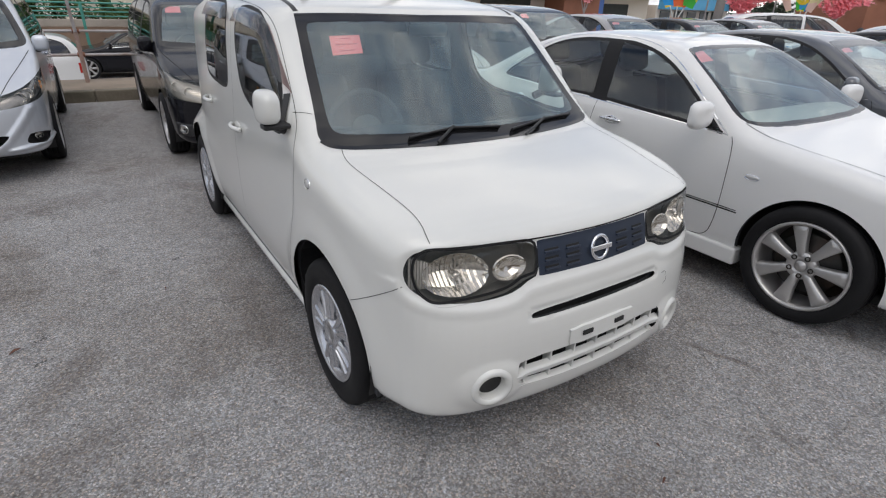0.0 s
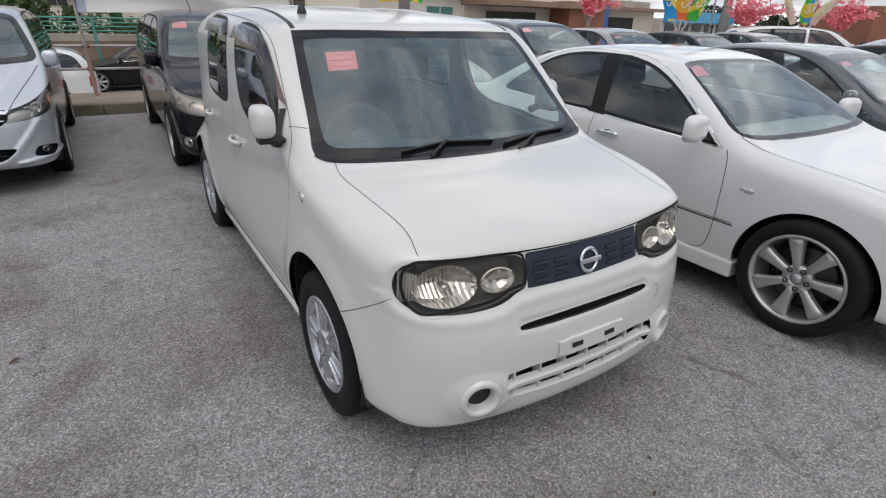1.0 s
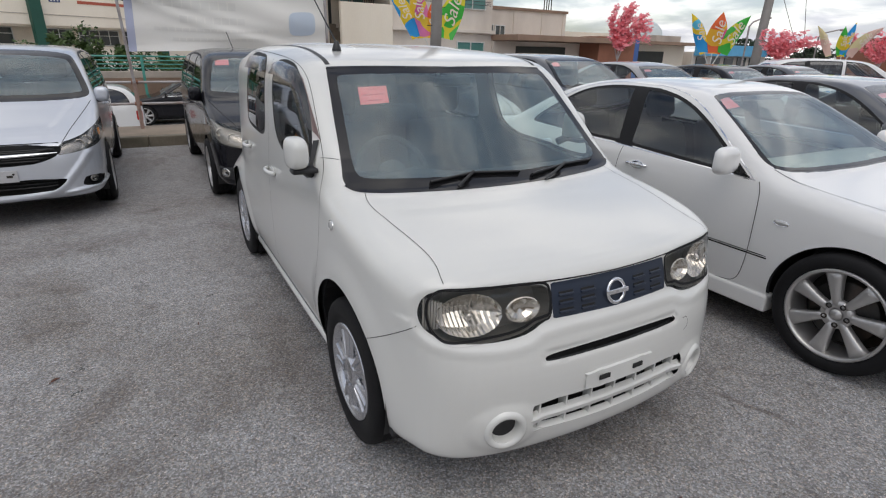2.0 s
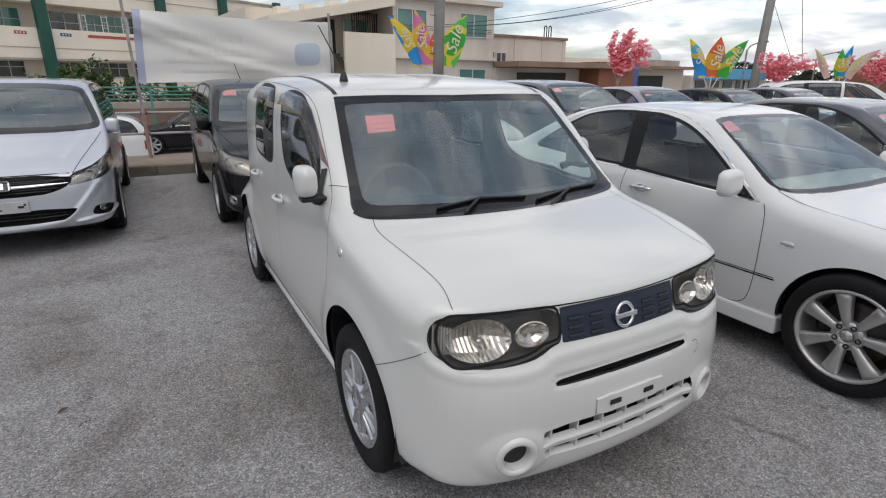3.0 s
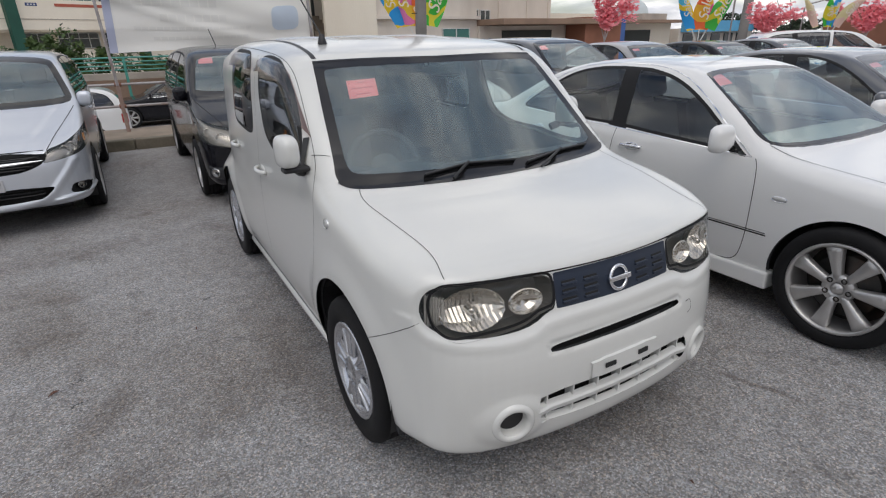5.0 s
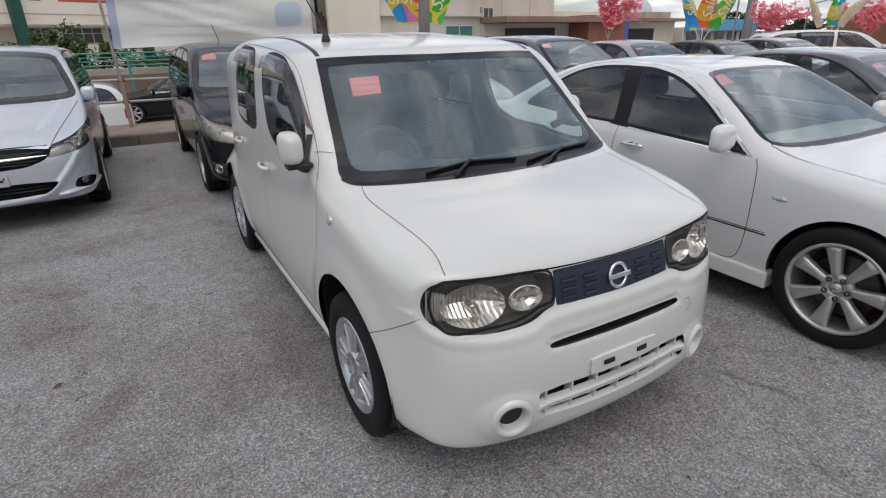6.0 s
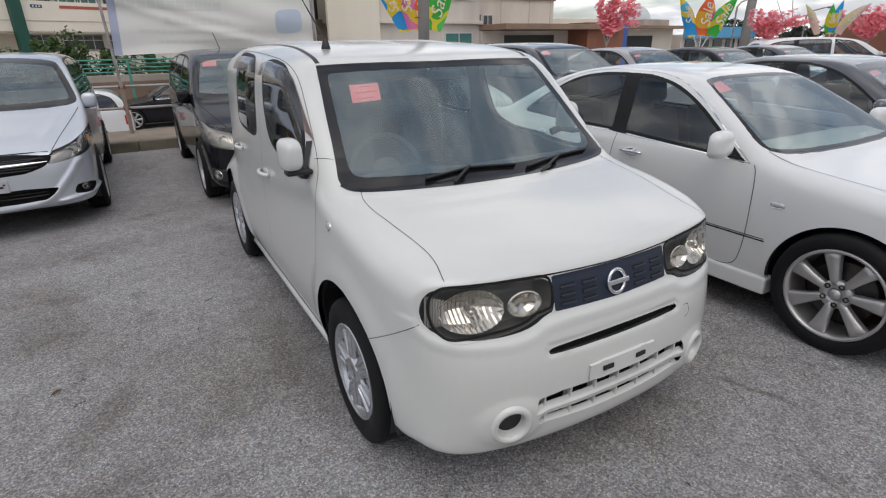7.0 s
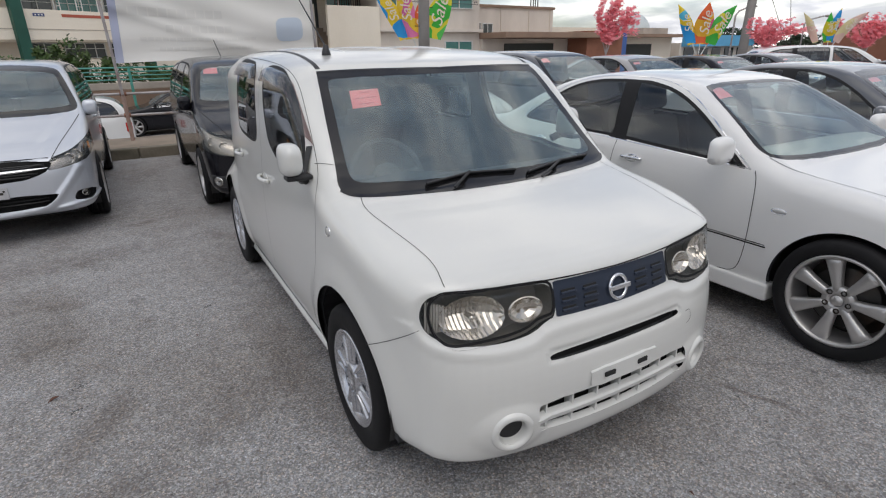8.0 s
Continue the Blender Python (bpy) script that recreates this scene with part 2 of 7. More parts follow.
        a, b = self.onto(p - side * w, 2) + nn * lift, self.onto(p + side * w, 2) + nn * lift
        verts = np.concatenate([a, b])
        m = len(p)
        return verts, [(i, i + 1, m + i + 1, m + i) for i in range(m - 1)]


def circle_outline(cy, cz, r, n=48):
    t = np.linspace(0, 2 * np.pi, n, endpoint=False)
    return np.stack([cy + r * np.cos(t), cz + r * np.sin(t)], 1)

# ---- materials ----
def material(name, base, rough=0.5, metal=0.0, grain=0.0, grain_scale=60.0, stain=0.0, stain_scale=1.5, bump=0.0, coat=0.0, spec=0.5, stain_to=None, stretch=(1, 1, 1), per_object=0.0, coat_rough=0.04):
    """A surface with fine grain and broad stains."""
    m = bpy.data.materials.new(name)
    m.use_nodes = True
    n, l = m.node_tree.nodes, m.node_tree.links
    b = n["Principled BSDF"]
    b.inputs["Base Color"].default_value = (*base, 1)
    b.inputs["Roughness"].default_value, b.inputs["Metallic"].default_value = rough, metal
    b.inputs["Coat Weight"].default_value, b.inputs["Coat Roughness"].default_value = coat, coat_rough
    b.inputs["Specular IOR Level"].default_value = spec
    colour = None
    if grain or stain or bump or per_object:
        co, mp = n.new("ShaderNodeTexCoord"), n.new("ShaderNodeMapping")
        mp.inputs["Scale"].default_value = stretch
        l.new(co.outputs["Object"], mp.inputs["Vector"])
        fine, broad = n.new("ShaderNodeTexNoise"), n.new("ShaderNodeTexNoise")
        fine.inputs["Scale"].default_value, fine.inputs["Detail"].default_value = grain_scale, 4
        broad.inputs["Scale"].default_value, broad.inputs["Detail"].default_value = stain_scale, 5
        l.new(mp.outputs["Vector"], fine.inputs["Vector"])
        l.new(mp.outputs["Vector"], broad.inputs["Vector"])
        lo, hi = [max(0, c * (1 - grain)) for c in base], [min(1, c * (1 + grain)) for c in base]
        one = n.new("ShaderNodeMix")
        one.data_type = "RGBA"
        one.inputs["A"].default_value, one.inputs["B"].default_value = (*lo, 1), (*hi, 1)
        l.new(fine.outputs["Fac"], one.inputs["Factor"])
        two = n.new("ShaderNodeMix")
        two.data_type = "RGBA"
        ramp = n.new("ShaderNodeValToRGB")
        ramp.color_ramp.elements[0].position, ramp.color_ramp.elements[1].position = 0.42, 0.72
        ramp.color_ramp.elements[1].color = (stain, stain, stain, 1)
        l.new(broad.outputs["Fac"], ramp.inputs["Fac"])
        l.new(ramp.outputs["Color"], two.inputs["Factor"])
        two.inputs["B"].default_value = (*(stain_to or [c * 0.45 for c in base]), 1)
        l.new(one.outputs["Result"], two.inputs["A"])
        colour = two.outputs["Result"]
        if per_object:
            info, val = n.new("ShaderNodeObjectInfo"), n.new("ShaderNodeHueSaturation")
            ma = n.new("ShaderNodeMapRange")
            ma.inputs["To Min"].default_value, ma.inputs["To Max"].default_value = 1 - per_object, 1 + per_object
            l.new(info.outputs["Random"], ma.inputs["Value"])
            l.new(ma.outputs["Result"], val.inputs["Value"])
            l.new(colour, val.inputs["Color"])
            colour = val.outputs["Color"]
        l.new(colour, b.inputs["Base Color"])
        if bump:
            bp = n.new("ShaderNodeBump")
            bp.inputs["Strength"].default_value, bp.inputs["Distance"].default_value = bump, 0.01
            l.new(fine.outputs["Fac"], bp.inputs["Height"])
            l.new(bp.outputs["Normal"], b.inputs["Normal"])
    return m


def glass_material(name, tint, gloss=0.02, ior=1.75, dust=0.0):
    """A thin tinted pane: it lets light through and mirrors by Fresnel."""
    m = bpy.data.materials.new(name)
    m.use_nodes = True
    n, l = m.node_tree.nodes, m.node_tree.links
    n.remove(n["Principled BSDF"])
    out = n["Material Output"]
    clear, shine, mix, fres = n.new("ShaderNodeBsdfTransparent"), n.new("ShaderNodeBsdfGlossy"), n.new("ShaderNodeMixShader"), n.new("ShaderNodeLayerWeight")
    clear.inputs["Color"].default_value = (*tint, 1)
    shine.inputs["Roughness"].default_value = gloss
    shine.inputs["Color"].default_value = (0.95, 0.97, 1.0, 1)
    low = ((ior - 1) / (ior + 1)) ** 2
    power, scale = n.new("ShaderNodeMath"), n.new("ShaderNodeMath")
    power.operation, scale.operation = "POWER", "MULTIPLY_ADD"
    power.inputs[1].default_value = 5.0
    scale.inputs[1].default_value, scale.inputs[2].default_value = 1 - low, low
    l.new(fres.outputs["Facing"], power.inputs[0])
    l.new(power.outputs["Value"], scale.inputs[0])
    l.new(scale.outputs["Value"], mix.inputs["Fac"])
    l.new(clear.outputs["BSDF"], mix.inputs[1])
    l.new(shine.outputs["BSDF"], mix.inputs[2])
    top = mix
    # teal-grey diffuse layer: the sky's reflected haze, painted onto the pane
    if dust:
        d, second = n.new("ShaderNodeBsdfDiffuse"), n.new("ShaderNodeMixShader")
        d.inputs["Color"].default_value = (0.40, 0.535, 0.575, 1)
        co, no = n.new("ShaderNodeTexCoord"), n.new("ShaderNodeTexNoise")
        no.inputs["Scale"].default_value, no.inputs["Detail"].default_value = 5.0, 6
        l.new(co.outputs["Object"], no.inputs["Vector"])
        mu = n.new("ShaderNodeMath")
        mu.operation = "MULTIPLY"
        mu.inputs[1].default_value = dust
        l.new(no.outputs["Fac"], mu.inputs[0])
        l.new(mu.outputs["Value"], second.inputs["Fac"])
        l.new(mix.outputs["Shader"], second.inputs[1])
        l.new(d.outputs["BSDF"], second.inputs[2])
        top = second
    l.new(top.outputs["Shader"], out.inputs["Surface"])
    return m


def paint(name, base, metal=0.0, rough=0.28, flake=0.04, spec=0.5, coat_rough=0.04):
    return material(name, base, rough, metal, grain=flake, grain_scale=900, stain=0.10, stain_scale=2.2, coat=1.0, spec=spec, coat_rough=coat_rough, stain_to=[c * 0.8 for c in base])


# ground marks; the one at (-0.25, -0.30) paints the compact's bumper shade
STAINS_AND_SHADE = ((-1.80, 1.42, 0.30, 0.13, 60, 0.55), (-1.82, 0.85, 0.34, 0.20, 20, 0.60), (0.965, -0.02, 0.26, 0.035, -75, 0.75), (-2.15, 2.6, 0.55, 0.25, 80, 0.35), (-2.0, 4.0, 0.9, 0.3, 10, 0.35),
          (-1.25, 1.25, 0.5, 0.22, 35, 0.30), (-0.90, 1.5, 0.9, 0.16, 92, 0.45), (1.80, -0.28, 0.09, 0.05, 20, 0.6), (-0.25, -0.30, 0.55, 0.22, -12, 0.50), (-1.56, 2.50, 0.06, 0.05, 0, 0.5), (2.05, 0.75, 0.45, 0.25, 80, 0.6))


def asphalt_material():
    m = bpy.data.materials.new("asphalt")
    m.use_nodes = True
    n, l = m.node_tree.nodes, m.node_tree.links
    b = n["Principled BSDF"]
    b.inputs["Roughness"].default_value = 0.85
    co = n.new("ShaderNodeTexCoord")
    stones = n.new("ShaderNodeTexVoronoi")
    stones.inputs["Scale"].default_value = 125
    bend, shake = n.new("ShaderNodeMix"), n.new("ShaderNodeTexNoise")
    bend.data_type, bend.blend_type = "RGBA", "LINEAR_LIGHT"
    bend.inputs["Factor"].default_value = 0.009
    shake.inputs["Scale"].default_value, shake.inputs["Detail"].default_value = 180, 2
    l.new(co.outputs["Object"], shake.inputs["Vector"])
    l.new(co.outputs["Object"], bend.inputs["A"])
    l.new(shake.outputs["Color"], bend.inputs["B"])
    l.new(bend.outputs["Result"], stones.inputs["Vector"])
    grit = n.new("ShaderNodeTexNoise")
    grit.inputs["Scale"].default_value, grit.inputs["Detail"].default_value = 160, 3
    l.new(co.outputs["Object"], grit.inputs["Vector"])
    broad = n.new("ShaderNodeTexNoise")
    broad.inputs["Scale"].default_value, broad.inputs["Detail"].default_value = 0.9, 6
    l.new(co.outputs["Object"], broad.inputs["Vector"])
    mid = n.new("ShaderNodeTexNoise")
    mid.inputs["Scale"].default_value, mid.inputs["Detail"].default_value = 9, 5
    l.new(co.outputs["Object"], mid.inputs["Vector"])
    # each stone has its own grey
    sr = n.new("ShaderNodeValToRGB")
    e = sr.color_ramp.elements
    e[0].position, e[0].color = 0.0, (0.225, 0.223, 0.221, 1)
    e[1].position, e[1].color = 1.0, (0.74, 0.73, 0.715, 1)
    k = sr.color_ramp.elements.new(0.50)
    k.color = (0.45, 0.446, 0.442, 1)
    k = sr.color_ramp.elements.new(0.86)
    k.color = (0.57, 0.565, 0.56, 1)
    sep = n.new("ShaderNodeSeparateColor")
    l.new(stones.outputs["Color"], sep.inputs["Color"])
    l.new(sep.outputs["Red"], sr.inputs["Fac"])
    # some stones lean to brown, some to blue-grey
    tone = n.new("ShaderNodeValToRGB")
    tone.color_ramp.elements[0].color = (1.10, 0.98, 0.86, 1)
    tone.color_ramp.elements[1].color = (0.93, 0.99, 1.07, 1)
    mid_tone = tone.color_ramp.elements.new(0.35)
    mid_tone.color = (1, 1, 1, 1)
    l.new(sep.outputs["Green"], tone.inputs["Fac"])
    hue = n.new("ShaderNodeMix")
    hue.data_type, hue.blend_type = "RGBA", "MULTIPLY"
    hue.inputs["Factor"].default_value = 1.0
    l.new(sr.outputs["Color"], hue.inputs["A"])
    l.new(tone.outputs["Color"], hue.inputs["B"])
    # binder between stones
    gap = n.new("ShaderNodeValToRGB")
    gap.color_ramp.elements[0].position, gap.color_ramp.elements[1].position = 0.46, 0.80
    l.new(stones.outputs["Distance"], gap.inputs["Fac"])
    body = n.new("ShaderNodeMix")
    body.data_type = "RGBA"
    body.inputs["B"].default_value = (0.23, 0.226, 0.222, 1)
    l.new(gap.outputs["Color"], body.inputs["Factor"])
    l.new(hue.outputs["Result"], body.inputs["A"])
    wear = n.new("ShaderNodeMix")
    wear.data_type, wear.blend_type = "RGBA", "MULTIPLY"
    wear.inputs["Factor"].default_value = 1.0
    wr = n.new("ShaderNodeValToRGB")
    wr.color_ramp.elements[0].position, wr.color_ramp.elements[0].color = 0.30, (0.85, 0.805, 0.77, 1)
    wr.color_ramp.elements[1].position, wr.color_ramp.elements[1].color = 0.66, (1.12, 1.12, 1.13, 1)
    l.new(broad.outputs["Fac"], wr.inputs["Fac"])
    l.new(body.outputs["Result"], wear.inputs["A"])
    l.new(wr.outputs["Color"], wear.inputs["B"])
    wear2 = n.new("ShaderNodeMix")
    wear2.data_type, wear2.blend_type = "RGBA", "MULTIPLY"
    wear2.inputs["Factor"].default_value = 1.0
    wr2 = n.new("ShaderNodeValToRGB")
    wr2.color_ramp.elements[0].position, wr2.color_ramp.elements[0].color = 0.25, (0.86, 0.855, 0.85, 1)
    wr2.color_ramp.elements[1].position, wr2.color_ramp.elements[1].color = 0.6, (1.05, 1.05, 1.05, 1)
    l.new(mid.outputs["Fac"], wr2.inputs["Fac"])
    l.new(wear.outputs["Result"], wear2.inputs["A"])
    l.new(wr2.outputs["Color"], wear2.inputs["B"])
    # scattered pale chips, tarry blotches and fine cracks
    chips = n.new("ShaderNodeTexVoronoi")
    chips.inputs["Scale"].default_value = 42
    l.new(co.outputs["Object"], chips.inputs["Vector"])
    cr = n.new("ShaderNodeValToRGB")
    cr.color_ramp.elements[0].position, cr.color_ramp.elements[0].color = 0.13, (1, 1, 1, 1)
    cr.color_ramp.elements[1].position, cr.color_ramp.elements[1].color = 0.17, (0, 0, 0, 1)
    l.new(chips.outputs["Distance"], cr.inputs["Fac"])
    cs = n.new("ShaderNodeSeparateColor")
    l.new(chips.outputs["Color"], cs.inputs["Color"])
    pickm = n.new("ShaderNodeMath")
    pickm.operation = "GREATER_THAN"
    pickm.inputs[1].default_value = 0.72
    l.new(cs.outputs["Green"], pickm.inputs[0])
    both = n.new("ShaderNodeMath")
    both.operation = "MULTIPLY"
    l.new(pickm.outputs["Value"], both.inputs[0])
    l.new(cr.outputs["Color"], both.inputs[1])
    pale = n.new("ShaderNodeMix")
    pale.data_type = "RGBA"
    pale.inputs["B"].default_value = (0.80, 0.78, 0.75, 1)
    l.new(both.outputs["Value"], pale.inputs["Factor"])
    l.new(wear2.outputs["Result"], pale.inputs["A"])
    blot = n.new("ShaderNodeTexNoise")
    blot.inputs["Scale"].default_value, blot.inputs["Detail"].default_value, blot.inputs["Distortion"].default_value = 1.7, 8, 0.6
    l.new(co.outputs["Object"], blot.inputs["Vector"])
    br = n.new("ShaderNodeValToRGB")
    br.color_ramp.elements[0].position, br.color_ramp.elements[0].color = 0.27, (0.70, 0.67, 0.64, 1)
    br.color_ramp.elements[1].position, br.color_ramp.elements[1].color = 0.44, (1, 1, 1, 1)
    l.new(blot.outputs["Fac"], br.inputs["Fac"])
    tar = n.new("ShaderNodeMix")
    tar.data_type, tar.blend_type = "RGBA", "MULTIPLY"
    tar.inputs["Factor"].default_value = 1.0
    l.new(pale.outputs["Result"], tar.inputs["A"])
    l.new(br.outputs["Color"], tar.inputs["B"])
    crack = n.new("ShaderNodeTexVoronoi")
    crack.feature = "DISTANCE_TO_EDGE"
    crack.inputs["Scale"].default_value = 0.9
    warp = n.new("ShaderNodeMix")
    warp.data_type, warp.blend_type = "RGBA", "LINEAR_LIGHT"
    warp.inputs["Factor"].default_value = 0.12
    wn2 = n.new("ShaderNodeTexNoise")
    wn2.inputs["Scale"].default_value, wn2.inputs["Detail"].default_value = 4, 4
    l.new(co.outputs["Object"], wn2.inputs["Vector"])
    l.new(co.outputs["Object"], warp.inputs["A"])
    l.new(wn2.outputs["Color"], warp.inputs["B"])
    l.new(warp.outputs["Result"], crack.inputs["Vector"])
    kr = n.new("ShaderNodeValToRGB")
    kr.color_ramp.elements[0].position, kr.color_ramp.elements[0].color = 0.0015, (0.45, 0.44, 0.43, 1)
    kr.color_ramp.elements[1].position, kr.color_ramp.elements[1].color = 0.006, (1, 1, 1, 1)
    l.new(crack.outputs["Distance"], kr.inputs["Fac"])
    fin = n.new("ShaderNodeMix")
    fin.data_type, fin.blend_type = "RGBA", "MULTIPLY"
    l.new(mid.outputs["Fac"], fin.inputs["Factor"])
    l.new(tar.outputs["Result"], fin.inputs["A"])
    l.new(kr.outputs["Color"], fin.inputs["B"])
    # dark pits where stones have come out, and fine sand between them
    pits, pr = n.new("ShaderNodeTexNoise"), n.new("ShaderNodeValToRGB")
    pits.inputs["Scale"].default_value, pits.inputs["Detail"].default_value, pits.inputs["Roughness"].default_value = 62, 5, 0.62
    pr.color_ramp.elements[0].position, pr.color_ramp.elements[0].color = 0.34, (0.48, 0.47, 0.46, 1)
    pr.color_ramp.elements[1].position, pr.color_ramp.elements[1].color = 0.43, (1, 1, 1, 1)
    sand, sd = n.new("ShaderNodeTexNoise"), n.new("ShaderNodeValToRGB")
    sand.inputs["Scale"].default_value, sand.inputs["Detail"].default_value = 330, 3
    sd.color_ramp.elements[0].position, sd.color_ramp.elements[0].color = 0.30, (0.80, 0.80, 0.80, 1)
    sd.color_ramp.elements[1].position, sd.color_ramp.elements[1].color = 0.70, (1.17, 1.17, 1.17, 1)
    last = fin.outputs["Result"]
    for field, ramp in ((pits, pr), (sand, sd)):
        l.new(co.outputs["Object"], field.inputs["Vector"])
        l.new(field.outputs["Fac"], ramp.inputs["Fac"])
        times = n.new("ShaderNodeMix")
        times.data_type, times.blend_type = "RGBA", "MULTIPLY"
        times.inputs["Factor"].default_value = 1.0
        l.new(last, times.inputs["A"])
        l.new(ramp.outputs["Color"], times.inputs["B"])
        last = times.outputs["Result"]
    # old brown oil and rust stains, painted bumper shade and darker patches by the sills, each with its place, length,
    # breadth, turn and depth
    fray, pull = n.new("ShaderNodeTexNoise"), n.new("ShaderNodeMix")
    fray.inputs["Scale"].default_value, fray.inputs["Detail"].default_value = 5.0, 7
    pull.data_type, pull.blend_type = "RGBA", "LINEAR_LIGHT"
    pull.inputs["Factor"].default_value = 0.10
    l.new(co.outputs["Object"], fray.inputs["Vector"])
    l.new(co.outputs["Object"], pull.inputs["A"])
    l.new(fray.outputs["Color"], pull.inputs["B"])
    for x, y, long, broad_, turn, depth in STAINS_AND_SHADE:
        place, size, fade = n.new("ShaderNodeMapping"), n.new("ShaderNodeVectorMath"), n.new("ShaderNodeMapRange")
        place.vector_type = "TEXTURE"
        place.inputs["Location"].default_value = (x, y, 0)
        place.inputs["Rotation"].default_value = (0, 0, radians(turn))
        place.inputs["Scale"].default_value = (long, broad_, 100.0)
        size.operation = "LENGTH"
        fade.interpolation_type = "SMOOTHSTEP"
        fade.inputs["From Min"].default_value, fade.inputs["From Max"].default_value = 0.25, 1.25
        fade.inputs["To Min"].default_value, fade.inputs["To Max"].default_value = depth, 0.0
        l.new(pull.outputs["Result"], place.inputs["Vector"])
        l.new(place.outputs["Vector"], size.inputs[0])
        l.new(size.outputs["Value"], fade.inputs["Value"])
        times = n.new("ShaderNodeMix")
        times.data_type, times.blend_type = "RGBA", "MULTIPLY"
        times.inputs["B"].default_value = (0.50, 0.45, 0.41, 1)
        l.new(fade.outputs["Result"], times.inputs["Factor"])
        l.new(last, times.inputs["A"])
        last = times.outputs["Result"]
    l.new(last, b.inputs["Base Color"])
    bp = n.new("ShaderNodeBump")
    bp.inputs["Strength"].default_value, bp.inputs["Distance"].default_value = 0.9, 0.007
    bp.invert = True
    l.new(stones.outputs["Distance"], bp.inputs["Height"])
    bp2 = n.new("ShaderNodeBump")
    bp2.inputs["Strength"].default_value, bp2.inputs["Distance"].default_value = 0.4, 0.004
    l.new(grit.outputs["Fac"], bp2.inputs["Height"])
    l.new(bp.outputs["Normal"], bp2.inputs["Normal"])
    l.new(bp2.outputs["Normal"], b.inputs["Normal"])
    return m


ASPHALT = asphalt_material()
WHITE_PEARL = paint("white_pearl_paint", (0.70, 0.705, 0.675), rough=0.34, coat_rough=0.13)
WHITE_SEDAN = paint("white_paint", (0.76, 0.76, 0.745), rough=0.3, coat_rough=0.08)
SILVER = paint("silver_paint", (0.62, 0.65, 0.70), metal=0.45, rough=0.40, coat_rough=0.10)
BLACK_PAINT = paint("black_paint", (0.008, 0.008, 0.011), rough=0.22, spec=0.15)
BLACK_PAINT.node_tree.nodes["Principled BSDF"].inputs["Coat Weight"].default_value = 0.4
DARK_GREY_PAINT = paint("dark_grey_paint", (0.11, 0.115, 0.125), metal=0.5, rough=0.3)
BEIGE_PAINT = paint("champagne_paint", (0.42, 0.41, 0.40), metal=0.5, rough=0.32)
GLASS = glass_material("window_glass", (0.91, 0.97, 0.945))
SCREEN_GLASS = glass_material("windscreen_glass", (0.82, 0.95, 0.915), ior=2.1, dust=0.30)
DARK_GLASS = glass_material("privacy_glass", (0.10, 0.11, 0.115))
LAMP_GLASS = glass_material("lamp_lens", (0.93, 0.90, 0.86), ior=1.5, dust=0.05)
SMOKE = glass_material("smoked_visor", (0.42, 0.29, 0.26), gloss=0.10, ior=1.7, dust=0.10)
FRIT = material("black_ceramic_border", (0.012, 0.012, 0.013), 0.12, spec=0.6)
RUBBER = material("tyre_rubber", (0.007, 0.007, 0.008), 0.75, grain=0.3, grain_scale=80, stain=0.2, stain_scale=7, stain_to=(0.026, 0.025, 0.024), bump=0.1, spec=0.3)
BLACK_PLASTIC = material("black_plastic", (0.02, 0.02, 0.021), 0.45, grain=0.2, grain_scale=300, bump=0.05)
DARK_TRIM = material("dark_interior_trim", (0.035, 0.037, 0.04), 0.7, grain=0.15, grain_scale=150, bump=0.05)
SEAT_CLOTH = material("dark_seat_cloth", (0.045, 0.047, 0.05), 0.9, grain=0.3, grain_scale=220, bump=0.1)
SEAM = material("panel_gap", (0.02, 0.02, 0.02), 0.8)
CHROME = material("chrome", (0.85, 0.86, 0.88), 0.06, 1.0)
ALLOY = material("alloy_wheel", (0.56, 0.55, 0.54), 0.33, 0.7, grain=0.05, grain_scale=200, stain=0.25, stain_scale=9, stain_to=(0.38, 0.36, 0.33))
WHEEL_COVER = material("silver_wheel_cover", (0.60, 0.61, 0.64), 0.26, 0.85, grain=0.04, grain_scale=200, stain=0.3, stain_scale=9, stain_to=(0.3, 0.3, 0.3))
DARK_METAL = material("dark_metal", (0.06, 0.058, 0.055), 0.5, 0.8, grain=0.3, grain_scale=60, stain=0.5, stain_scale=8, stain_to=(0.09, 0.05, 0.03))
PINK_PAPER = material("pink_paper", (0.95, 0.22, 0.24), 0.8, grain=0.05, grain_scale=90)
BLUE_PLASTIC = material("dark_blue_plastic", (0.022, 0.032, 0.055), 0.42, grain=0.15, grain_scale=300, stain=0.3, stain_scale=6, stain_to=(0.05, 0.055, 0.065))
LAMP_BODY = material("smoked_lamp_housing", (0.20, 0.195, 0.185), 0.30, 0.4, grain=0.2, grain_scale=40)
MIRROR = material("lamp_reflector", (0.74, 0.73, 0.70), 0.16, 1.0, grain=0.04, grain_scale=30)
FROSTED = material("clear_ribbed_plastic", (0.55, 0.55, 0.54), 0.22, 0.35, grain=0.12, grain_scale=120, bump=0.1)
INK = material("faded_marker_ink", (0.62, 0.10, 0.13), 0.8)
WEATHERSTRIP = material("matt_black_weatherstrip", (0.012, 0.012, 0.013), 0.6, grain=0.2, grain_scale=120, spec=0.3)
GREY_PLASTIC = material("pale_grey_trim", (0.42, 0.41, 0.38), 0.6, grain=0.1, grain_scale=150)
CONCRETE = material("weathered_concrete", (0.29, 0.235, 0.18), 0.9, grain=0.2, grain_scale=45, stain=0.8, stain_scale=1.6, stain_to=(0.17, 0.135, 0.10), bump=0.3)
